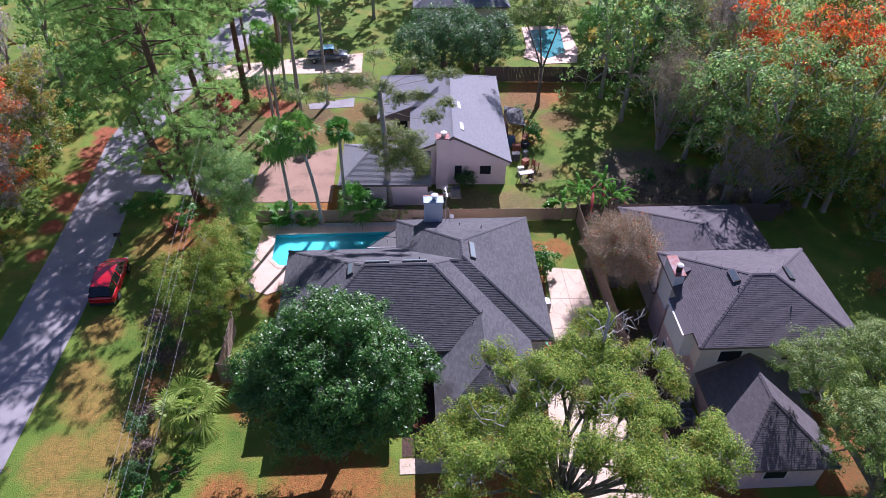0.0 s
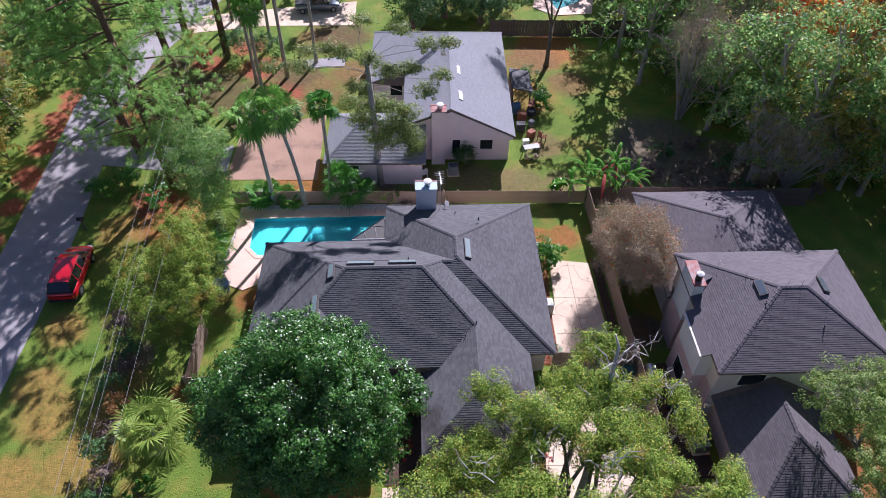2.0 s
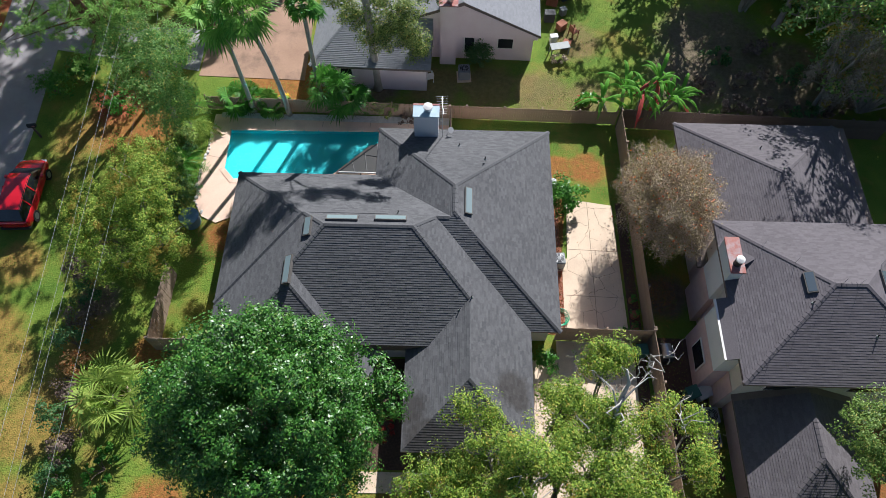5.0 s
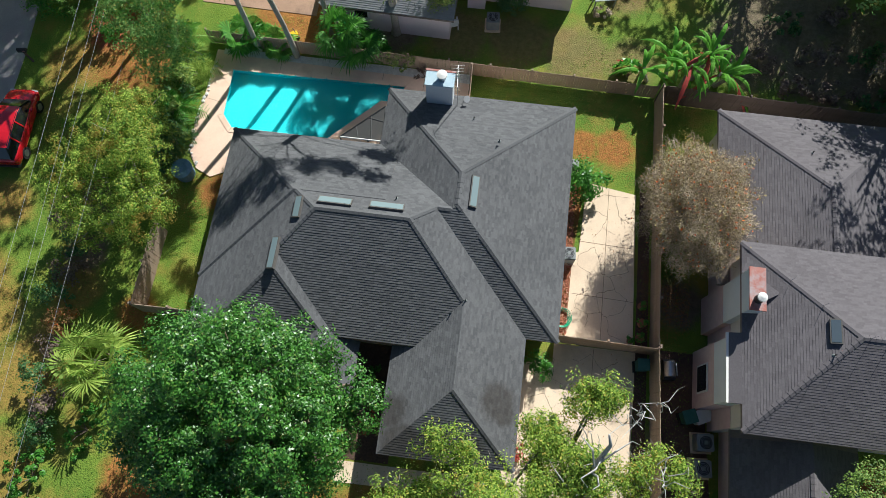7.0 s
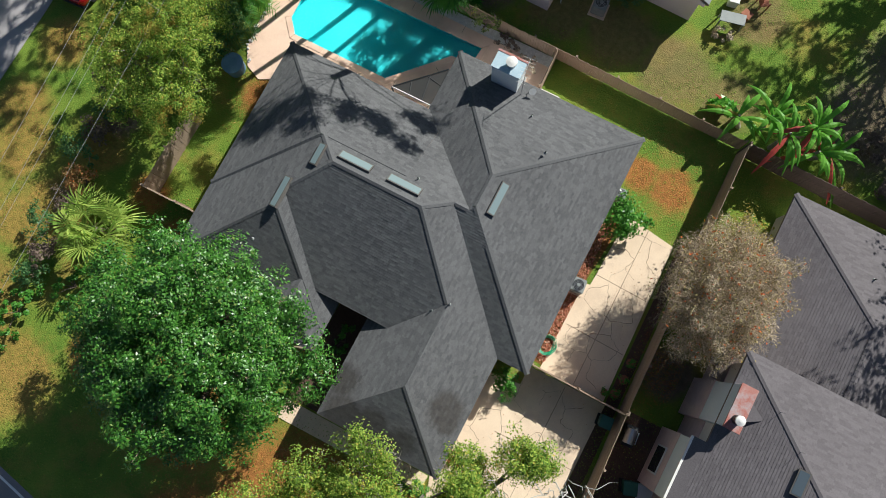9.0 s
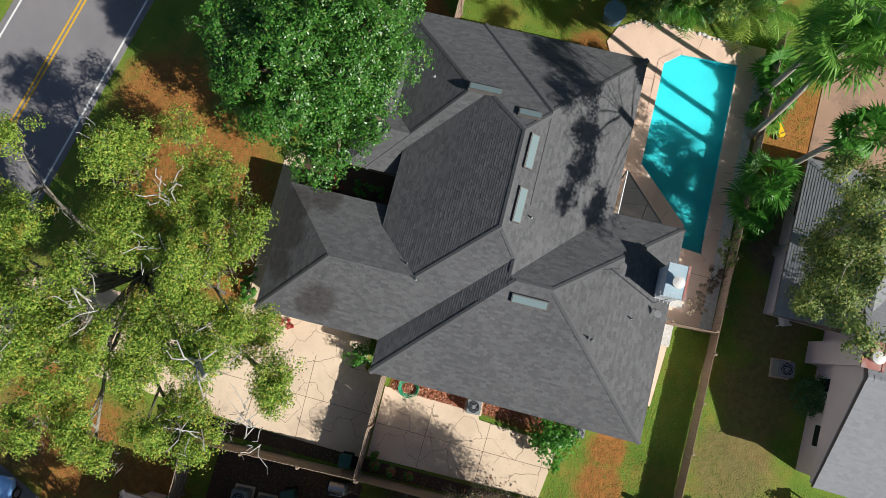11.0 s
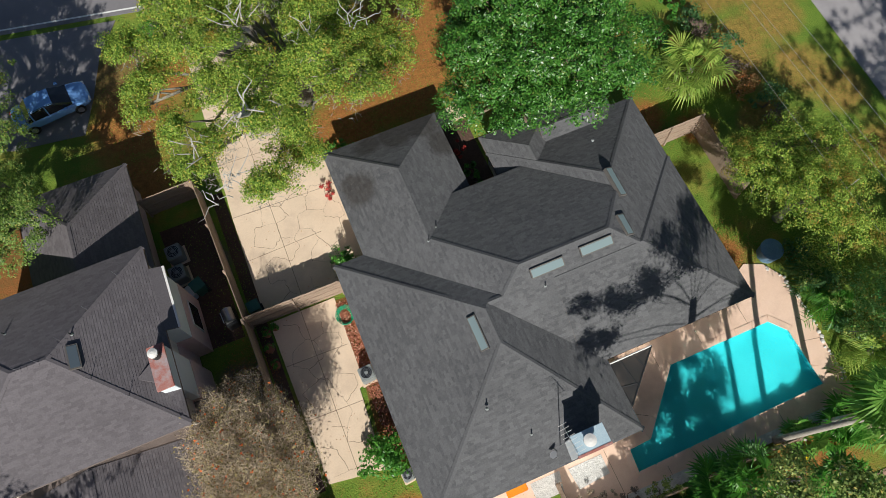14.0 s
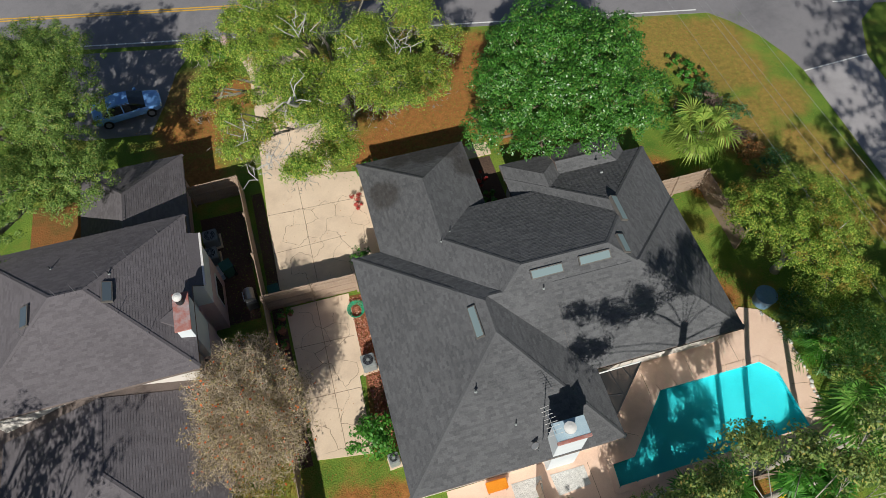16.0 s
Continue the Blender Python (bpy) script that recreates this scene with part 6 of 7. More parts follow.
def car(name, label, at, turn, paint, kind="suv", roof_col=None):
    """A car that faces +x, with body, glass, wheels, lamps and mirrors."""
    c = thing(name, label, "car", at, turn)
    L, W = (4.65, 1.86) if kind == "suv" else (5.6, 1.98) if kind == "pickup" else (4.8, 1.84)
    belt, top = (1.02, 1.64) if kind == "suv" else (1.12, 1.84) if kind == "pickup" else (0.94, 1.46)
    h = L / 2
    rings = [body_ring(-h, W * 0.86, 0.36, belt - 0.14), body_ring(-h + 0.12, W * 0.95, 0.28, belt - 0.02), body_ring(-h + 0.6, W, 0.25, belt), body_ring(0, W, 0.25, belt), body_ring(h * 0.42, W, 0.25, belt - 0.02),
             body_ring(h * 0.72, W * 0.98, 0.26, belt - 0.1), body_ring(h - 0.2, W * 0.92, 0.28, belt - 0.22), body_ring(h, W * 0.78, 0.36, belt - 0.36)]
    sub = part("body", loft(rings), paint, c, smooth=True).modifiers.new("round", "SUBSURF")
    sub.levels = sub.render_levels = 2
    if kind == "suv":
        cab = [(-h + 0.12, 1.62, 1.5, belt - 0.03, belt + 0.05), (-h + 0.55, 1.68, 1.32, belt - 0.03, top - 0.06), (-0.9, 1.72, 1.36, belt - 0.03, top), (0.35, 1.72, 1.36, belt - 0.03, top - 0.02), (0.75, 1.7, 1.32, belt - 0.03, top - 0.12), (1.45, 1.62, 1.5, belt - 0.05, belt)]
    elif kind == "pickup":
        cab = [(-0.75, 1.76, 1.6, belt - 0.03, belt + 0.1), (-0.62, 1.78, 1.5, belt - 0.03, top - 0.04), (0.3, 1.78, 1.5, belt - 0.03, top), (0.9, 1.76, 1.46, belt - 0.03, top - 0.08), (1.5, 1.7, 1.56, belt - 0.05, belt)]
    else:
        cab = [(-h + 0.75, 1.6, 1.45, belt - 0.03, belt), (-1.15, 1.66, 1.26, belt - 0.03, top - 0.08), (-0.4, 1.68, 1.3, belt - 0.03, top), (0.35, 1.68, 1.28, belt - 0.03, top - 0.04), (1.3, 1.58, 1.46, belt - 0.05, belt - 0.02)]
    part("glasshouse", loft([cabin_ring(*r) for r in cab]), M_CARGLASS, c, "dark tinted glass")
    i0, i1 = (1, -2)
    rl = [r for r in cab[i0:len(cab) + i1 + 1]]
    rr = []
    for x, wb, wt, zb, zt in rl:
        rr.append([(x, -wt / 2 + 0.02, zt - 0.04), (x, -wt / 2 + 0.08, zt + 0.015), (x, 0, zt + 0.045), (x, wt / 2 - 0.08, zt + 0.015), (x, wt / 2 - 0.02, zt - 0.04)])
    part("roof_panel", loft(rr), roof_col or paint, c)
    for sg in (-1, 1):
        for x in (-0.2, -1.15) if kind != "pickup" else (0.2,):
            xx = [r for r in cab]
            bm = bmesh.new()
            box(bm, x - 0.04, x + 0.04, -0.02, 0.02, 0, 1)
            for v in bm.verts:
                t = v.co.z
                v.co = (v.co.x, sg * (0.865 - 0.175 * t) * W / 1.86 + v.co.y, belt - 0.02 + t * (top - belt - 0.02))
            part("pillar", bm, paint, c)
        m = boxpart("mirror", (0.75, 0.95, sg * (W / 2 + 0.1) - 0.1, sg * (W / 2 + 0.1) + 0.1, belt - 0.02, belt + 0.13), paint, c, "", 0.03)
        boxpart("tail_lamp", (-h - 0.02, -h + 0.1, sg * W * 0.34 - 0.14, sg * W * 0.34 + 0.14, belt - 0.32, belt - 0.16), M_LAMP_R, c, "red tail lamp", 0.02)
        boxpart("headlight", (h - 0.28, h - 0.05, sg * W * 0.33 - 0.16, sg * W * 0.33 + 0.16, belt - 0.42, belt - 0.29), M_LAMP_W, c, "clear headlight", 0.02)
        for x in (-h + 0.88, h - 0.9):
            wh = part("wheel", tube(bmesh.new(), [(x, sg * (W / 2 - 0.22), 0.34), (x, sg * (W / 2 + 0.012), 0.34)], [0.34, 0.34], 22), M_TYRE, c, "black tyre")
            part("rim", tube(bmesh.new(), [(x, sg * (W / 2 - 0.05), 0.34), (x, sg * (W / 2 + 0.022), 0.34)], [0.22, 0.2], 14), M_RIM, wh)
    if kind == "pickup":
        bm = bmesh.new()
        box(bm, -h + 0.12, -0.85, -0.78, 0.78, belt - 0.02, belt + 0.04, 0.01)
        part("bed_cover", bm, M_DARK, c, "dark pickup bed cover")
    if kind == "suv":
        boxpart("rear_trim", (-h - 0.025, -h + 0.06, -0.6, 0.6, belt - 0.22, belt - 0.18), M_LAMP_R, c)
        boxpart("bumper", (-h - 0.04, -h + 0.3, -0.84, 0.84, 0.3, 0.52), M_DARK, c, "black plastic bumper", 0.03)
    return c


M_PAINT_RED = glossy("red_car_paint", (0.60, 0.010, 0.022), 0.22, 0.15, 1.0)
M_PAINT_WHITE = glossy("pale_blue_car_paint", (0.20, 0.42, 0.86), 0.22, 0.1, 1.0)
M_PAINT_GREY = glossy("blue_grey_car_paint", (0.10, 0.14, 0.17), 0.25, 0.3, 1.0)
car("car", "glossy bright red sport utility car on the verge", (-19.8, 39.4, 0.02), 93, M_PAINT_RED)
car("car", "light blue car parked on a shaded drive", (22.5, 14.4, 0.03), 187, M_PAINT_WHITE, "sedan").scale = (0.9, 0.96, 0.98)
truck = car("pickup_truck", "dark blue-grey pickup truck on a concrete drive", (-6.9, 76.2, 0.05), 6, M_PAINT_GREY, "pickup", glossy("cyan_roof", (0.25, 0.6, 0.75), 0.25, 0.2, 1.0))
truck.scale = (0.82, 0.86, 0.88)

# ---- pole and wires ----
def utility_pole(x, y, h, can=False):
    u = thing("utility_pole", "weathered wooden utility pole with a crossarm", "utility pole", (x, y, 0))
    part("pole", tube(bmesh.new(), [(0, 0, -0.2), (0, 0, h)], [0.16, 0.11], 10), M_BARK, u)
    boxpart("crossarm", (-0.7, 0.7, -0.06, 0.06, h - 0.45, h - 0.33), M_FENCE, u)
    for k in (-0.6, -0.2, 0.2, 0.6):
        part("insulator", tube(bmesh.new(), [(k, 0, h - 0.33), (k, 0, h - 0.2)], [0.04, 0.03], 8), M_WHITE, u)
    if can:
        part("transformer", tube(bmesh.new(), [(0.35, 0, h - 1.5), (0.35, 0, h - 0.7)], [0.24, 0.24], 14), M_METAL, u, "grey transformer can")


M_WIRE = surface("grey_wire", (0.22, 0.22, 0.23), (0.32, 0.32, 0.33), 3, 30, 0.5, 0.0)
utility_pole(-13.4, 49.0, 8.2)
utility_pole(-15.4, 74.0, 9.6, True)
utility_pole(-8.6, 0.0, 12.2)
for k, (n_end, mid, s_end) in enumerate((((-15.7, 74.0, 9.2), (-13.6, 48.9, 7.85), (-8.1, 0.0, 12.0)), ((-15.4, 74.0, 9.2), (-13.35, 48.9, 6.95), (-9.3, 0.0, 9.0)), ((-15.1, 74.0, 9.2), (-13.5, 48.9, 6.0), (-8.7, 0.0, 9.6)), ((-15.4, 74.0, 7.4), (-12.75, 48.9, 4.5), (-8.6, 0.0, 8.3)))):
    w = bmesh.new()
    for a, b in ((n_end, mid), (mid, s_end)):
        a, b = Vector(a), Vector(b)
        tube(w, [a.lerp(b, i / 12) - Vector((0, 0, 0.3 * (i / 12) * (1 - i / 12))) for i in range(13)], [0.0065] * 13, 5)
    tagged(part("power_line", w, M_WIRE), "thin grey overhead power line", "cable", "overhead lines")

# ---- yard things ----
def ac_unit(x, y, s=0.8, label="grey air-conditioning condenser with a round fan grille"):
    u = thing("air_conditioner", label, "air conditioner", (x, y, 0), 4, "outdoor air conditioners")
    boxpart("pad", (-s * 0.62, s * 0.62, -s * 0.62, s * 0.62, 0, 0.08), M_CONCRETE, u)
    boxpart("casing", (-s / 2, s / 2, -s / 2, s / 2, 0.08, 0.85), M_METAL_DULL, u, "", 0.04)
    bm = bmesh.new()
    part("fan_well", tube(bm, [(0, 0, 0.8), (0, 0, 0.862)], [s * 0.4, s * 0.4], 20), M_DARK, u)
    bm = bmesh.new()
    for r in (0.12, 0.2, 0.28, 0.36):
        ring = [(math.cos(a) * s * r * 1.1, math.sin(a) * s * r * 1.1, 0.875) for a in (2 * math.pi * k / 20 for k in range(21))]
        tube(bm, ring, [0.008] * 21, 4)
    part("grille", bm, M_METAL, u)
    boxpart("hub", (-0.08, 0.08, -0.08, 0.08, 0.862, 0.89), M_METAL_DULL, u, "", 0.02)


M_BIN = surface("green_plastic", (0.03, 0.10, 0.08), (0.05, 0.14, 0.11), 3, 30, 0.5, 0.1)
M_BLUE = surface("faded_blue_cover", (0.10, 0.19, 0.30), (0.16, 0.27, 0.40), 2, 20, 0.6, 0.2)
M_ORANGEPAINT = surface("orange_cloth", (0.7, 0.22, 0.01), (0.8, 0.3, 0.02), 2, 20, 0.7, 0.1)
M_GRAVEL = surface("white_gravel", (0.5, 0.48, 0.46), (0.75, 0.73, 0.7), 6, 18, 0.9, 0.8, bumpd=0.05)
M_HOSE = glossy("green_hose", (0.02, 0.35, 0.18), 0.4)
ac_unit(18.3, 26.0), ac_unit(18.4, 27.2), ac_unit(11.3, 35.8, 0.7), ac_unit(5.9, 49.6, 0.75), ac_unit(11.2, 40.9, 0.5)


def bin_(x, y, turn, label, mat, s=0.55):
    b = thing("wheelie_bin", label, "bin", (x, y, 0), turn)
    body = loft([[(-s * 0.4, -s * 0.4, 0.04), (s * 0.4, -s * 0.4, 0.04), (s * 0.4, s * 0.4, 0.04), (-s * 0.4, s * 0.4, 0.04)], [(-s / 2, -s / 2, 0.95), (s / 2, -s / 2, 0.95), (s / 2, s / 2, 0.95), (-s / 2, s / 2, 0.95)]])
    part("body", body, mat, b)
    boxpart("lid", (-s * 0.54, s * 0.56, -s * 0.54, s * 0.54, 0.95, 1.03), mat, b, "", 0.02)
    part("wheel", tube(bmesh.new(), [(-s * 0.42, -s * 0.5, 0.1), (-s * 0.42, s * 0.5, 0.1)], [0.1, 0.1], 12), M_TYRE, b)


bin_(15.3, 30.5, 5, "dark green wheeled bin beside the gate", M_BIN)
bin_(17.6, 28.3, 20, "dark green wheeled bin beside the wall", M_BIN, 0.6)
crate = thing("storage_box", "pale green plastic storage box with a lid", "box", (18.35, 28.45, 0), 25)
boxpart("body", (-0.4, 0.4, -0.3, 0.3, 0, 0.55), M_CAP, crate, "", 0.03)
boxpart("lid", (-0.43, 0.43, -0.33, 0.33, 0.55, 0.63), M_TRIM, crate, "", 0.02)
grill = thing("grill", "silver-lidded gas grill on a cart", "grill", (16.6, 30.45, 0), 95)
boxpart("cart", (-0.5, 0.5, -0.28, 0.28, 0.1, 0.8), M_DARK, grill, "", 0.02)
part("lid", tube(bmesh.new(), [(-0.36, 0, 0.85), (0.36, 0, 0.85)], [0.27, 0.27], 16), M_METAL, grill, "shiny silver lid")
boxpart("handle", (-0.3, 0.3, -0.34, -0.3, 0.9, 0.94), M_METAL, grill)
for x in (-0.45, 0.45):
    for y in (-0.24, 0.24):
        boxpart("leg", (x - 0.03, x + 0.03, y - 0.03, y + 0.03, 0, 0.1), M_DARK, grill)
hose = thing("garden_hose", "coiled green garden hose on the mulch", "hose", (11.3, 32.5, 0.03))
bm = bmesh.new()
pts = [(math.cos(a * 0.5) * (0.28 + 0.012 * a * 0.3), math.sin(a * 0.5) * (0.36 + 0.01 * a * 0.3), 0.02 + 0.004 * a) for a in range(60)]
part("coil", tube(bm, pts, [0.022] * 60, 6), M_HOSE, hose)
tub = thing("hot_tub_cover", "round blue covered tub beside the fence", "tub", (-9.85, 38.0, 0))
part("tub", tube(bmesh.new(), [(0, 0, 0), (0, 0, 0.7)], [0.5, 0.55], 20), M_BLUE, tub)
part("cover", tube(bmesh.new(), [(0, 0, 0.7), (0, 0, 0.78), (0, 0, 0.84)], [0.58, 0.58, 0.3], 20), M_BLUE, tub)
bench = thing("bench", "bright orange cushioned bench by the house wall", "bench", (6.9, 43.35, 0.06), 0)
boxpart("seat", (-0.5, 0.5, -0.25, 0.25, 0.35, 0.5), M_ORANGEPAINT, bench, "", 0.03)
for x in (-0.42, 0.42):
    for y in (-0.2, 0.2):
        boxpart("leg", (x - 0.03, x + 0.03, y - 0.03, y + 0.03, 0, 0.36), M_FENCE, bench)
sheet("gravel_bed", [(4.7, 43.4), (6.2, 43.4), (6.2, 44.3), (4.9, 44.3)], 0.075, M_GRAVEL, "bed of white gravel beside the wall", "gravel", 0, "stuff")
sheet("gravel_bed", [(2.6, 43.5), (4.3, 43.5), (4.2, 44.5), (2.6, 44.4)], 0.075, M_GRAVEL, "bed of white gravel beside the chimney", "gravel", 0, "stuff")
sheet("gravel_bed", [(-9.5, 45.75), (5, 45.5), (5, 46.1), (-9.5, 46.15)], 0.07, M_GRAVEL, "strip of white gravel along the fence", "gravel", 0, "stuff")

# aerial and dish on the chimney
aerial = thing("television_aerial", "pale metal television aerial on a mast", "aerial", (4.62, 42.5, 2.4))
part("mast", tube(bmesh.new(), [(0, 0, 0), (0, 0, 3.3)], [0.022, 0.018], 6), M_METAL, aerial)
part("boom", tube(bmesh.new(), [(0.05, -0.6, 3.2), (-0.05, 0.6, 3.2)], [0.014, 0.014], 6), M_METAL, aerial)
for k in range(8):
    t = k / 7 - 0.5
    c = Vector((-t * 0.1, t * 1.2, 3.21))
    w = Vector((0.2 + 0.02 * k, 0.02, 0))
    part("element", tube(bmesh.new(), [c - w, c + w], [0.008, 0.008], 5), M_TRIM, aerial)
dish = thing("satellite_dish", "small grey satellite dish on the roof edge", "satellite dish", (4.95, 42.9, 2.55))
part("arm", tube(bmesh.new(), [(0, 0, 0), (0, 0, 0.4), (0.08, -0.08, 0.5)], [0.02, 0.02, 0.016], 6), M_METAL, dish)
part("bowl", tube(bmesh.new(), [(0.08, -0.08, 0.5), (0.11, -0.12, 0.53), (0.15, -0.17, 0.6)], [0.03, 0.12, 0.18], 18), M_TRIM, dish)

# screen enclosure in the corner by the pool
M_SCREEN, nt, n, l, p = nodes_of("insect_screen")
p.inputs["Base Color"].default_value = (0.03, 0.03, 0.03, 1)
tp = n.new("ShaderNodeBsdfTransparent")
ms = n.new("ShaderNodeMixShader")
ms.inputs[0].default_value = 0.93
l.new(tp.outputs[0], ms.inputs[1]), l.new(p.outputs[0], ms.inputs[2])
l.new(ms.outputs[0], n["Material Output"].inputs["Surface"])
scr = thing("screen_enclosure", "dark framed insect screen canopy beside the pool", "screen")
A, B, C3 = Vector((-1.25, 40.15, 2.4)), Vector((1.05, 40.15, 2.4)), Vector((0.85, 42.2, 2.4))
for a, b in ((A, B), (B, C3), (A, C3)):
    part("beam", tube(bmesh.new(), [a, b], [0.04, 0.04], 6), M_WHITE if b == B else M_DARK, scr)
for t in (0.35, 0.68):
    a, b = A.lerp(C3, t), A.lerp(B, t * 0.9 + 0.1)
    part("rafter", tube(bmesh.new(), [a, b], [0.028, 0.028], 6), M_DARK, scr)
part("rafter", tube(bmesh.new(), [B.lerp(C3, 0.55), A.lerp(C3, 0.62)], [0.028, 0.028], 6), M_DARK, scr)
mesh_from("screen", [A, B, C3], [(0, 1, 2)], M_SCREEN, scr, "fine dark insect mesh")
for q in (A, C3, A.lerp(C3, 0.5)):
    part("post", tube(bmesh.new(), [(q.x, q.y, 0.06), (q.x, q.y, 2.36)], [0.04, 0.04], 6), M_DARK, scr)

sheet("soil_strip", [(15.14, 23.2), (15.78, 23.2), (15.7, 31.2), (15.55, 40.0), (14.98, 40.0), (15.08, 31.3)], 0.014, M_SOIL, "dark bare soil beside the fence", "soil", 0.05)

# joints and cracks of the paving
def crack(pts, w, z, m=None, name="joint"):
    bm = bmesh.new()
    for (a, b) in zip(pts, pts[1:]):
        bm.faces.new([bm.verts.new((*p, z)) for p in strip(a, b, w)])
    bmesh.ops.recalc_face_normals(bm, faces=bm.faces)
    tagged(part(name, bm, m or M_CRACK), "thin dark joint in the concrete", "paving joint", "", "structure")


def jag(a, b, n, amp, seed):
    g = random.Random(seed)
    a, b = Vector(a), Vector(b)
    s = (b - a).orthogonal().normalized()
    return [tuple(a.lerp(b, k / n) + s * (g.uniform(-amp, amp) if 0 < k < n else 0)) for k in range(n + 1)]


for a, b in (((10.9, 27.6), (15.05, 27.7)), ((9.2, 25.2), (15.0, 25.0)), ((10.4, 21.8), (14.9, 21.6)), ((10.3, 18.6), (14.8, 18.4)), ((10.3, 15.6), (14.6, 15.4)), ((12.9, 13), (13.0, 31.1)), ((11.7, 33.9), (14.85, 33.8)), ((11.9, 36.8), (14.8, 36.7)), ((13.3, 31.4), (13.3, 40))):
    crack([a, b], 0.025, 0.0545)
gk = random.Random(5)
for region, zc in (((9.3, 14.8, 24.8, 31.0), 0.0545), ((10.9, 14.6, 16.5, 22.6), 0.0545), ((11.9, 14.6, 31.7, 39.6), 0.0545)):
    x0, x1, y0, y1 = region
    node = {}
    cols, rows_ = int((x1 - x0) / 0.62) + 1, int((y1 - y0) / 1.1) + 1
    for i in range(cols):
        for j in range(rows_):
            px_ = x0 + i * 0.62 + gk.uniform(-0.2, 0.2)
            py_ = y0 + j * 1.1 + (0.36 if (i + j) % 2 else 0) + gk.uniform(-0.22, 0.22)
            node[i, j] = (min(max(px_, x0), x1), min(max(py_, y0), y1))
    bm = bmesh.new()
    for (i, j), a in node.items():
        for o in ((i + 1, j), (i, j + 1) if (i + j) % 2 else None):
            if o in node and gk.random() < 0.8:
                b = node[o]
                pts = jag(a, b, 5, 0.05, gk.randrange(9999))
                w, zq = gk.uniform(0.008, 0.024), zc - gk.uniform(0.0, 0.0025)
                for p0, p1 in zip(pts, pts[1:]):
                    n0 = Vector((p1[1] - p0[1], p0[0] - p1[0])).normalized() * w / 2
                    bm.faces.new([bm.verts.new((q[0], q[1], zq)) for q in (Vector(p0[:2]) + n0, Vector(p1[:2]) + n0, Vector(p1[:2]) - n0, Vector(p0[:2]) - n0)])
    bmesh.ops.recalc_face_normals(bm, faces=bm.faces)
    tagged(part("crack", bm, M_CRACK), "fine map-like cracks in the old concrete", "crack", "", "structure")
for a, b in (((-9.95, 42.8), (-8.95, 42.6)), ((-7.0, 39.5), (-7.0, 41.2)), ((-4.4, 40.0), (-4.4, 41.1)), ((-1.9, 40.0), (-1.9, 41.2)), ((-0.6, 43.0), (1.3, 41.9)), ((2.4, 43.4), (2.4, 45.5)), ((-6, 44.95), (-6, 45.6)), ((-3, 44.98), (-3, 45.6)), ((0, 45), (0, 45.6))):
    crack([a, b], 0.02, 0.0645)
# pool coping, mitred at the corners
def offset_ring(ring, d):
    out = []
    for k, p in enumerate(ring):
        a, b = Vector(ring[k - 1]), Vector(ring[(k + 1) % len(ring)])
        p = Vector(p)
        e0, e1 = (p - a).normalized(), (b - p).normalized()
        n0, n1 = Vector((e0.y, -e0.x)), Vector((e1.y, -e1.x))
        m = (n0 + n1).normalized()
        out.append(p + m * d / max(0.4, m.dot(n0)))
    return out


ccw = sum(p[0] * q[1] - q[0] * p[1] for p, q in zip(POOL, POOL[1:] + POOL[:1])) > 0
ring_in, ring_out = offset_ring(POOL, -0.05 if ccw else 0.05), offset_ring(POOL, 0.26 if ccw else -0.26)
for k in range(len(POOL)):
    j = (k + 1) % len(POOL)
    m = max(1, round(math.dist(POOL[k], POOL[j]) / 0.9))
    for i in range(m):
        t0, t1 = i / m + 0.004, (i + 1) / m - 0.004
        quad = [ring_in[k].lerp(ring_in[j], t0), ring_in[k].lerp(ring_in[j], t1), ring_out[k].lerp(ring_out[j], t1), ring_out[k].lerp(ring_out[j], t0)]
        bm = prism(bmesh.new(), [tuple(v) for v in quad], 0.03, 0.085)
        bmesh.ops.recalc_face_normals(bm, faces=bm.faces)
        part("coping_stone", bm, M_DECK, pool)

# neighbour's drives
sheet("neighbour_drive", [(17.9, 9.3), (26.6, 7.6), (27.2, 15.2), (25.3, 16.0), (21.3, 16.6), (20.3, 14.2), (19.4, 11.6)], 0.03, M_ASPHALT, "dark worn asphalt drive in tree shade", "driveway", 0.1)
sheet("neighbour_apron", [(24.3, 20.9), (28.4, 20.6), (28.6, 27.2), (24.3, 27.2)], 0.04, M_LITTER, "leaf-covered ground before the garage", "flower bed", 0.1)
sheet("side_path", [(16.4, 24.2), (18.9, 24.2), (18.4, 31.5), (16.3, 31.5)], 0.03, M_SOIL, "bare soil path between fence and wall", "path")
sheet("house_path", [(-8.2, 66.0), (-3.5, 67.2), (-3.5, 65.3), (-7.9, 64.9)], 0.03, M_STREET, "pale concrete path across the far lawn", "path", 0.1)
sheet("far_drive", [(-11.6, 49.2), (-4.6, 49.0), (-4.6, 57.6), (-11.4, 55.2)], 0.03, surface("brown_concrete", (0.33, 0.205, 0.145), (0.47, 0.30, 0.215), 0.5, 25, 0.85, 0.2, c=(0.14, 0.1, 0.08), cscale=0.4, camount=0.7), "brownish concrete drive before a garage", "driveway", 0.1)
sheet("court_bed", [(1.15, 24.3), (3.5, 24.3), (3.5, 30.0), (1.15, 30.0)], 0.02, M_SOIL, "dark bare soil of the narrow court", "soil")
sheet("front_walk", [(1.0, 23.2), (9.0, 23.3), (9.0, 24.2), (1.0, 24.2)], 0.04, M_CONCRETE, "narrow concrete walk before the house", "path", 0.06)

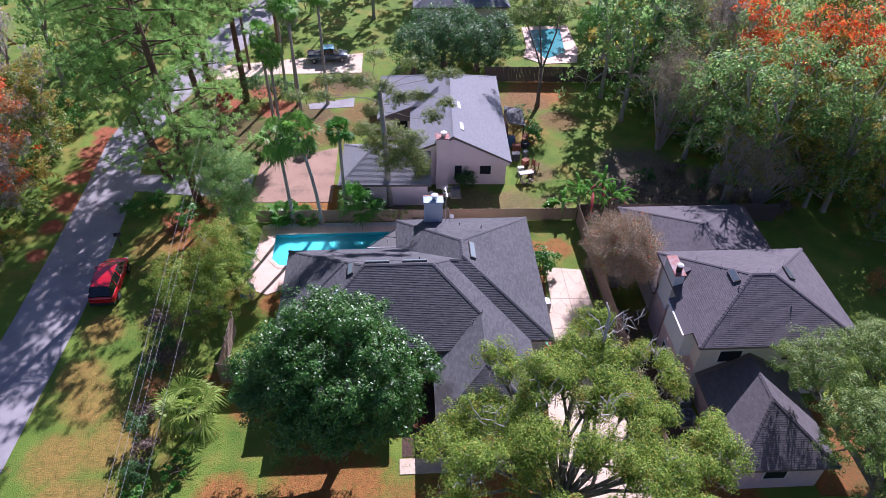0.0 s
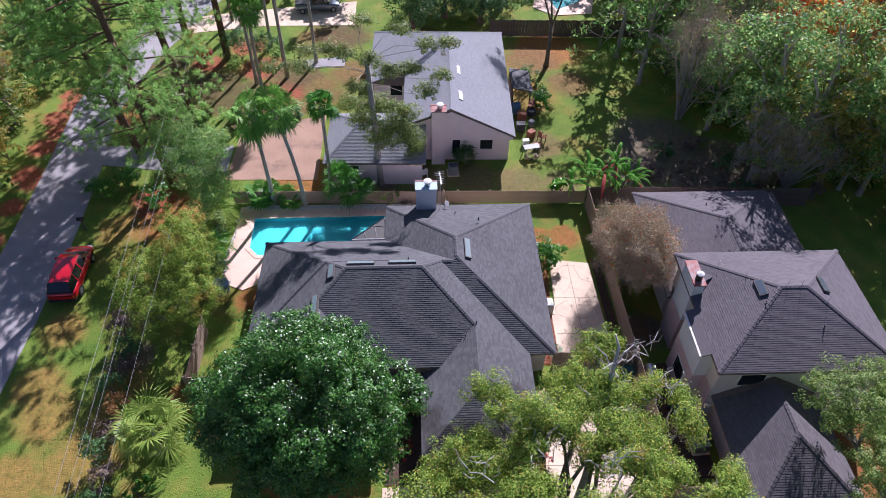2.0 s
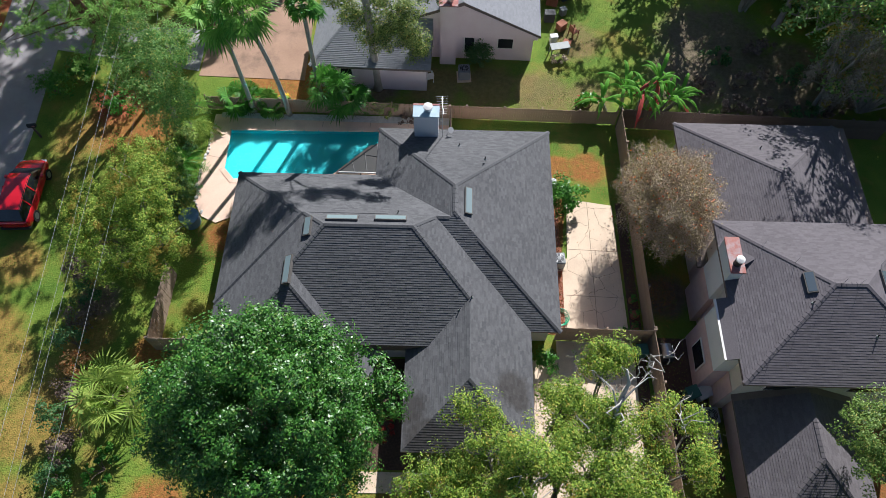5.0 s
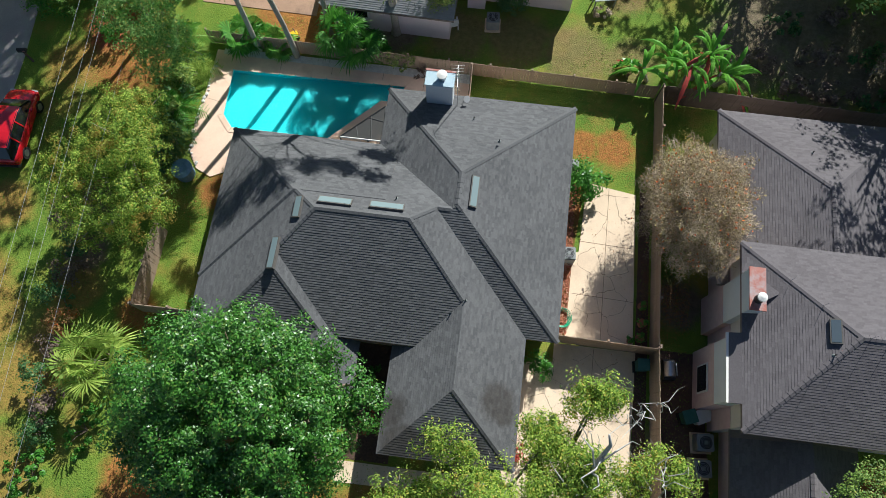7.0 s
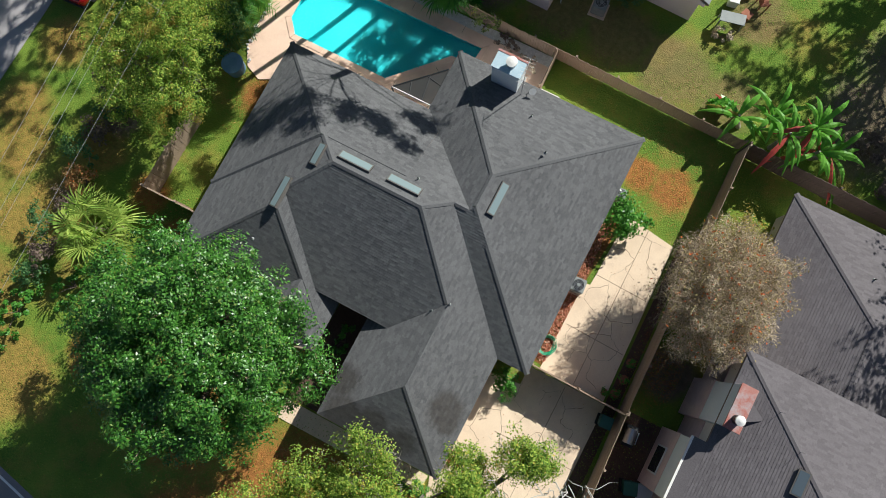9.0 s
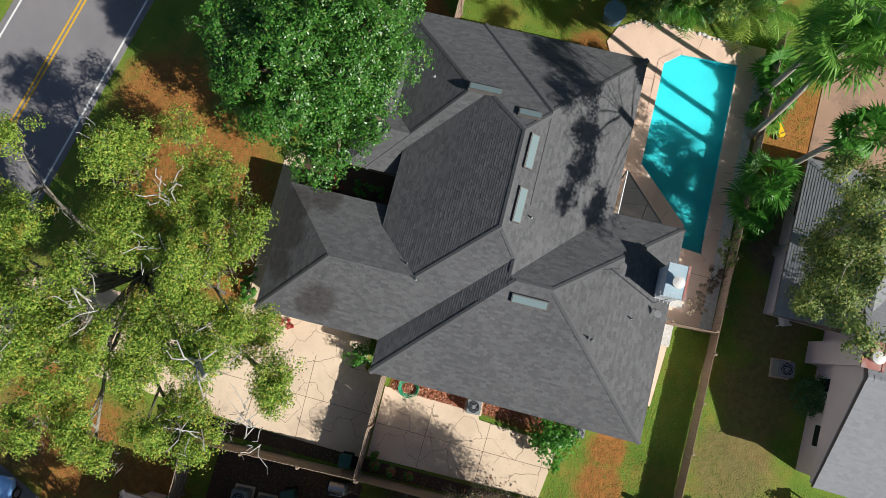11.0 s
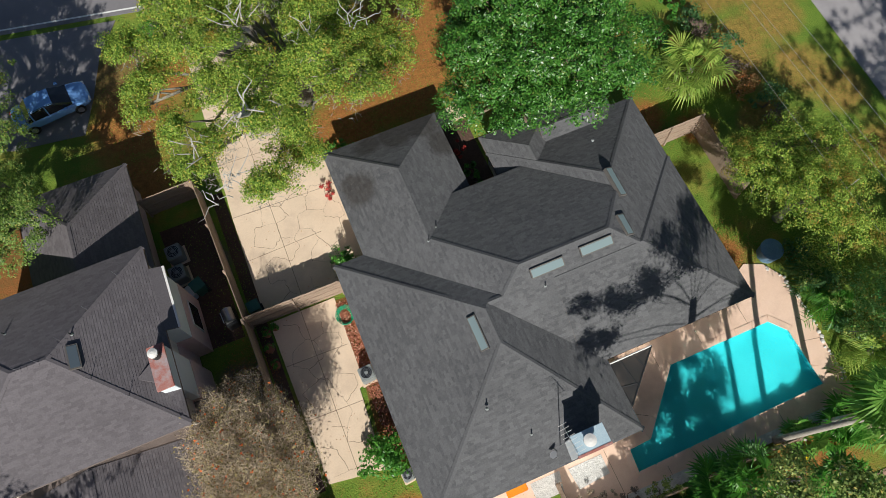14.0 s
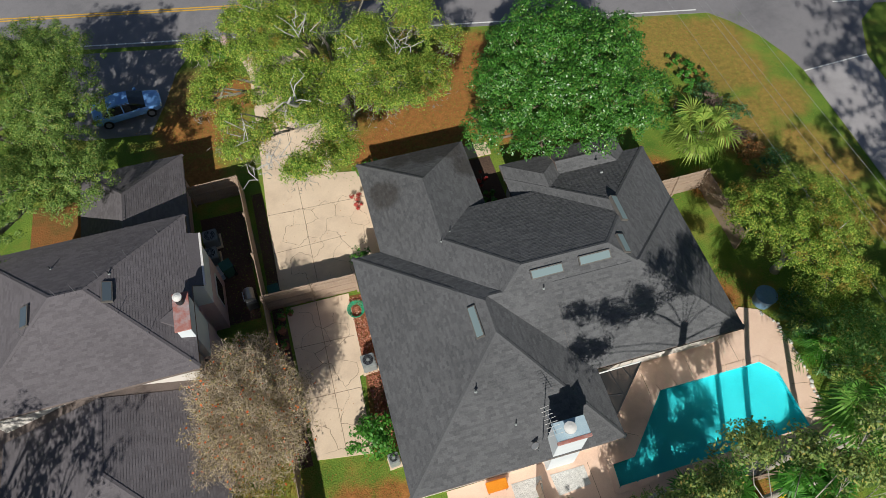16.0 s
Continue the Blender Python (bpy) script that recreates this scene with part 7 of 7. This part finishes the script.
# far house and pool
fh = thing("house", "grey-roofed house far behind the trees", "house")
roof("roof", [((3.0, 15.0, 85.0, 94.0), [south(85, 0.5, 2.6), north(94, 0.5, 2.6), east(15, 0.5, 2.6), west(3, 0.5, 2.6)], 2.6)], M_ROOF_H, fh)
boxpart("wall", (3.5, 14.5, 85.5, 93.5, 0, 2.45), M_PINK, fh)
chimney((11.5, 88.0, 0), 1.2, 0.9, 0, 5.4, M_WALL2, "white chimney with a red cap on the far roof")
fp = thing("swimming_pool", "dark turquoise pool in the far yard", "pool")
part("deck", prism(bmesh.new(), [(15.6, 76.4), (17.6, 74.6), (21.6, 74.9), (22.4, 78.4), (22.4, 85.4), (16.6, 85.0), (16.4, 79.5)], 0.0, 0.06), M_DECK, fp)
part("water", prism(bmesh.new(), [(18.1, 75.9), (20.7, 77.4), (21.3, 84.4), (17.3, 83.9), (17.2, 79.0)], 0.04, 0.08), surface("deep_pool_water", (0.02, 0.24, 0.27), (0.03, 0.32, 0.34), 0.5, 5, 0.15, 0.05), fp, "dark turquoise water")

heap = bmesh.new()
bmesh.ops.create_icosphere(heap, subdivisions=3, radius=0.5)
for v in heap.verts:
    v.co = Vector((v.co.x * 0.8, v.co.y * 1.35, max(-0.02, v.co.z * 0.8 + 0.1))) * (1 + 0.3 * noise.noise(v.co * 4))
    v.co += Vector((15.77, 9.6, 0.03))
tagged(part("covered_heap", heap, surface("faded_pink_sheet", (0.52, 0.33, 0.31), (0.68, 0.50, 0.47), 3, 20, 0.8, 0.4), smooth=True), "faded pink bagged heap beside the road", "heap")

# ---- things along the grey house and by the street ----
M_TARP = surface("dark_tarp", (0.05, 0.055, 0.06), (0.10, 0.10, 0.11), 2, 20, 0.7, 0.3)
M_RUST = surface("rusty_metal", (0.28, 0.10, 0.06), (0.42, 0.18, 0.11), 3, 25, 0.8, 0.3)


def lean_to(x0, x1, y0, y1, z):
    t = thing("shed", "low dark lean-to shed against the house", "shed", (x0, y0, 0))
    w, d = x1 - x0, y1 - y0
    for px_, py_ in ((0.08, 0.08), (w - 0.08, 0.08), (0.08, d - 0.08), (w - 0.08, d - 0.08)):
        boxpart("post", (px_ - 0.05, px_ + 0.05, py_ - 0.05, py_ + 0.05, 0, z), M_FENCE_DARK, t)
    part("roof", loft_quad((0, 0, z + 0.35), (0, d, z + 0.35), (w + 0.1, d, z), (w + 0.1, 0, z), 0.06), M_TARP, t)
    boxpart("back_wall", (0.03, 0.07, 0.1, d - 0.1, 0, z), M_FENCE_DARK, t)
    return t


def crate(label, x, y, z, w, d, h, turn, mat):
    t = thing("storage_box", label, "box", (x, y, z), turn, "clutter beside the grey house")
    boxpart("body", (-w / 2, w / 2, -d / 2, d / 2, 0, h), mat, t, "", 0.02)
    boxpart("lid", (-w / 2 - 0.02, w / 2 + 0.02, -d / 2 - 0.02, d / 2 + 0.02, h, h + 0.05), mat, t, "", 0.015)
    return t


def trestle(x, y, w, d, turn, mat, label):
    t = thing("work_table", label, "table", (x, y, 0), turn, "clutter beside the grey house")
    boxpart("tabletop", (-w / 2, w / 2, -d / 2, d / 2, 0.7, 0.74), mat, t, "", 0.008)
    for a in (-1, 1):
        for b in (-1, 1):
            boxpart("leg", (a * (w / 2 - 0.06) - 0.03, a * (w / 2 - 0.06) + 0.03, b * (d / 2 - 0.06) - 0.03, b * (d / 2 - 0.06) + 0.03, 0, 0.7), mat, t)
    return t


def garden_chair(x, y, turn, mat, label):
    t = thing("garden_chair", label, "chair", (x, y, 0), turn)
    boxpart("seat", (-0.26, 0.26, -0.25, 0.25, 0.40, 0.44), mat, t, "", 0.012)
    ob = boxpart("backrest", (-0.26, 0.26, 0.22, 0.26, 0.44, 0.95), mat, t, "", 0.012)
    for a in (-1, 1):
        boxpart("armrest", (a * 0.28 - 0.03, a * 0.28 + 0.03, -0.24, 0.24, 0.62, 0.66), mat, t, "", 0.008)
        for b in (-1, 1):
            boxpart("leg", (a * 0.25 - 0.025, a * 0.25 + 0.025, b * 0.22 - 0.025, b * 0.22 + 0.025, 0, 0.4 if b > 0 else 0.64), mat, t)
    return t


lean_to(11.35, 13.0, 58.2, 61.4, 1.7)
for k, (x, y, w, d, h, tn, m) in enumerate([(12.0, 53.0, 0.5, 0.35, 0.5, 10, M_WHITE), (12.6, 54.2, 0.6, 0.5, 0.5, 40, M_RUST), (11.8, 55.0, 0.7, 0.5, 0.7, 0, M_TARP), (12.8, 55.6, 0.4, 0.4, 0.5, 25, M_METAL_DULL), (12.1, 56.6, 0.8, 0.5, 0.6, -15, M_RUST), (13.0, 57.2, 0.6, 0.6, 0.45, 30, M_TARP), (12.9, 52.6, 0.5, 0.4, 0.4, -20, M_RUST), (11.7, 57.5, 0.6, 0.5, 0.9, 5, M_BLUE)]):
    crate(("white", "rusty red", "dark covered", "dull grey", "rusty red", "dark covered", "rusty red", "faded blue")[k] + " storage box beside the grey house", x, y, 0, w, d, h, tn, m)
trestle(12.3, 51.9, 1.3, 0.6, 12, M_METAL_DULL, "grey work table beside the grey house")
trestle(13.1, 58.0, 1.2, 0.6, 80, M_RUST, "rusty work table beside the grey house")
garden_chair(3.6, 49.2, 200, M_WHITE, "white plastic garden chair near the pink wall")
garden_chair(13.4, 53.6, 120, M_RUST, "rusty garden chair beside the grey house")
toy = thing("ride_on_toy", "yellow plastic ride-on toy behind the fence", "toy", (-5.7, 47.3, 0), 35)
M_TOY = glossy("yellow_plastic", (0.75, 0.5, 0.02), 0.4)
boxpart("body", (-0.38, 0.38, -0.2, 0.2, 0.16, 0.42), M_TOY, toy, "", 0.06)
boxpart("seat", (-0.3, 0.02, -0.15, 0.15, 0.40, 0.5), M_TOY, toy, "", 0.03)
part("handlebar", tube(bmesh.new(), [(0.22, -0.18, 0.62), (0.24, 0, 0.6), (0.22, 0.18, 0.62)], [0.02, 0.025, 0.02], 8), M_DARK, toy)
for x in (-0.26, 0.26):
    for y in (-0.2, 0.2):
        part("wheel", tube(bmesh.new(), [(x, y - 0.04, 0.13), (x, y + 0.04, 0.13)], [0.13, 0.13], 14), M_DARK, toy)
mailbox = thing("mailbox", "dark mailbox on a post beside the street", "mailbox", (-20.5, 43.9, 0), 8)
boxpart("post", (-0.05, 0.05, -0.05, 0.05, 0, 1.05), M_FENCE_DARK, mailbox)
bm = box(bmesh.new(), -0.25, 0.25, -0.1, 0.1, 1.05, 1.2)
part("box", tube(bm, [(-0.25, 0, 1.2), (0.25, 0, 1.2)], [0.1, 0.1], 14), M_DARK, mailbox)
boxpart("flag", (0.05, 0.2, -0.115, -0.105, 1.15, 1.23), M_RED, mailbox, "small red flag")
bush("bush", "dark green shrub beside the street", (-19.0, 48.9, 0), (1.1, 1.0, 0.9), 1500, 0.16, M_GREEN, 871)
for k, (x, y, r, h) in enumerate([(15.2, 31.9, 0.2, 0.35), (14.75, 31.75, 0.16, 0.3), (15.3, 32.7, 0.22, 0.4), (15.25, 33.6, 0.18, 0.3), (10.75, 38.4, 0.2, 0.35)]):
    t = thing("plant_pot", "terracotta pot with a small green plant", "plant pot", (x, y, 0.0), 0, "pots along the fence")
    part("pot", tube(bmesh.new(), [(0, 0, 0), (0, 0, h * 0.8), (0, 0, h)], [r * 0.7, r, r * 1.1], 14), M_RUST, t)
    pp, nn, cs = crown_points((r * 1.4, r * 1.4, r * 1.4), 8, 14, r * 0.6, 900 + k, 0.2, centre=(0, 0, h + r * 0.9))
    leaves("foliage", pp, nn, 0.12, 0.05, M_GREEN, t)

# ---- loose cover on the ground ----
HARD = [(-6.9, 11.2, 24.4, 43.6), (-26.5, -20.9, 14, 80), (10.2, 15.2, 10, 40.2), (-10.3, 5.2, 38.2, 46.2), (17.8, 28.6, 20.6, 44.2), (-3.4, 11.4, 47.8, 67), (-11.8, -4.4, 48.8, 57.8), (20.3, 27.4, 7, 16), (-19, -2, 73, 77.5), (16.4, 24.4, 75.4, 88.2)]


def free(p):
    ok = np.ones(len(p), bool)
    for x0, x1, y0, y1 in HARD:
        ok &= ~((p[:, 0] > x0) & (p[:, 0] < x1) & (p[:, 1] > y0) & (p[:, 1] < y1))
    ok &= p[:, 1] > 12.7 - 0.2044 * p[:, 0]
    return ok


def scatter(name, label, n, zone, size, width, mat, seed, up=1.0, z=0.03, centres=None):
    """Small blades or leaves strewn over the ground."""
    g = np.random.default_rng(seed)
    x0, x1, y0, y1 = zone
    p = np.stack([g.uniform(x0, x1, n), g.uniform(y0, y1, n), np.full(n, z)], 1)
    if centres is not None:
        c = np.array(centres)[g.integers(0, len(centres), n)]
        p[:, :2] = c[:, :2] + g.normal(0, 1, (n, 2)) * c[:, 2:3] * 0.55
    p = p[free(p)] if z < 0.05 else p
    p[:, 2] += g.uniform(0, 0.03, len(p))
    e = new(name)
    tagged(e, label, "ground cover", "", "stuff")
    leaves("blades", p, np.zeros_like(p), size, width, mat, e, up)
    return e


M_TUFT = leaf_mat("grass_tufts", (0.10, 0.21, 0.025), (0.25, 0.33, 0.05), (0.40, 0.34, 0.09), 0.8, 0.45)
M_DRYLEAF = leaf_mat("dry_leaves", (0.30, 0.11, 0.035), (0.52, 0.22, 0.07), (0.5, 0.36, 0.12), 0.8, 0.15)
M_CHIP = leaf_mat("bark_chips", (0.26, 0.08, 0.045), (0.5, 0.20, 0.12), (0.65, 0.45, 0.33), 0.85, 0.05)
scatter("grass_tufts", "short tufts of green and yellowing grass", 90000, (-20, 20, 13, 62), 0.09, 0.03, M_TUFT, 1, 1.6)
scatter("fallen_leaves", "brown and orange fallen leaves on the lawn", 26000, (-20, 20, 13, 62), 0.05, 0.035, M_DRYLEAF, 2, 2.5, 0.02, [(4, 19, 6), (7.5, 22, 3), (0, 16, 4), (-3, 21, 5), (18.5, 17, 4), (-8, 28.2, 2), (-8, 37, 1.6), (-15, 45, 4), (12.5, 42.5, 3.5), (13, 60, 6), (4, 19, 6), (0, 16, 6), (16.8, 34, 2)])
scatter("bark_mulch", "coarse reddish bark chips along the wall", 3600, (10.5, 11.55, 31.7, 40), 0.12, 0.06, M_CHIP, 3, 1.5, 0.06)
scatter("leaf_drift", "dry leaves drifted onto the drive", 260, (10, 15, 14, 40), 0.05, 0.032, M_DRYLEAF, 4, 2.0, 0.07)

# white edging stones on the deck's west side
gs = random.Random(8)
edge = [(-9.3, 38.45), (-9.88, 39.3), (-10.02, 40.8), (-9.97, 42.1), (-9.87, 43.4), (-9.8, 45.2)]
for a, b in zip(edge, edge[1:]):
    a, b = Vector(a), Vector(b)
    m = round((b - a).length / 0.24)
    for k in range(m):
        c = a.lerp(b, (k + 0.5) / m)
        off = Vector((c.x + gs.uniform(-0.12, 0.08), c.y + gs.uniform(-0.06, 0.06), 0.09))
        bm = bmesh.new()
        bmesh.ops.create_icosphere(bm, subdivisions=2, radius=gs.uniform(0.05, 0.13))
        sx, sy, sz = gs.uniform(0.8, 1.2), gs.uniform(0.8, 1.2), gs.uniform(0.5, 0.8)
        for v in bm.verts:
            v.co = Vector((v.co.x * sx, v.co.y * sy, v.co.z * sz)) * (1 + 0.18 * noise.noise(v.co * 9 + Vector((k, a.x, a.y))))
            v.co += off
        tagged(part("edging_stone", bm, M_GRAVEL), "rounded white stone edging the pool deck", "stone", "white edging stones")
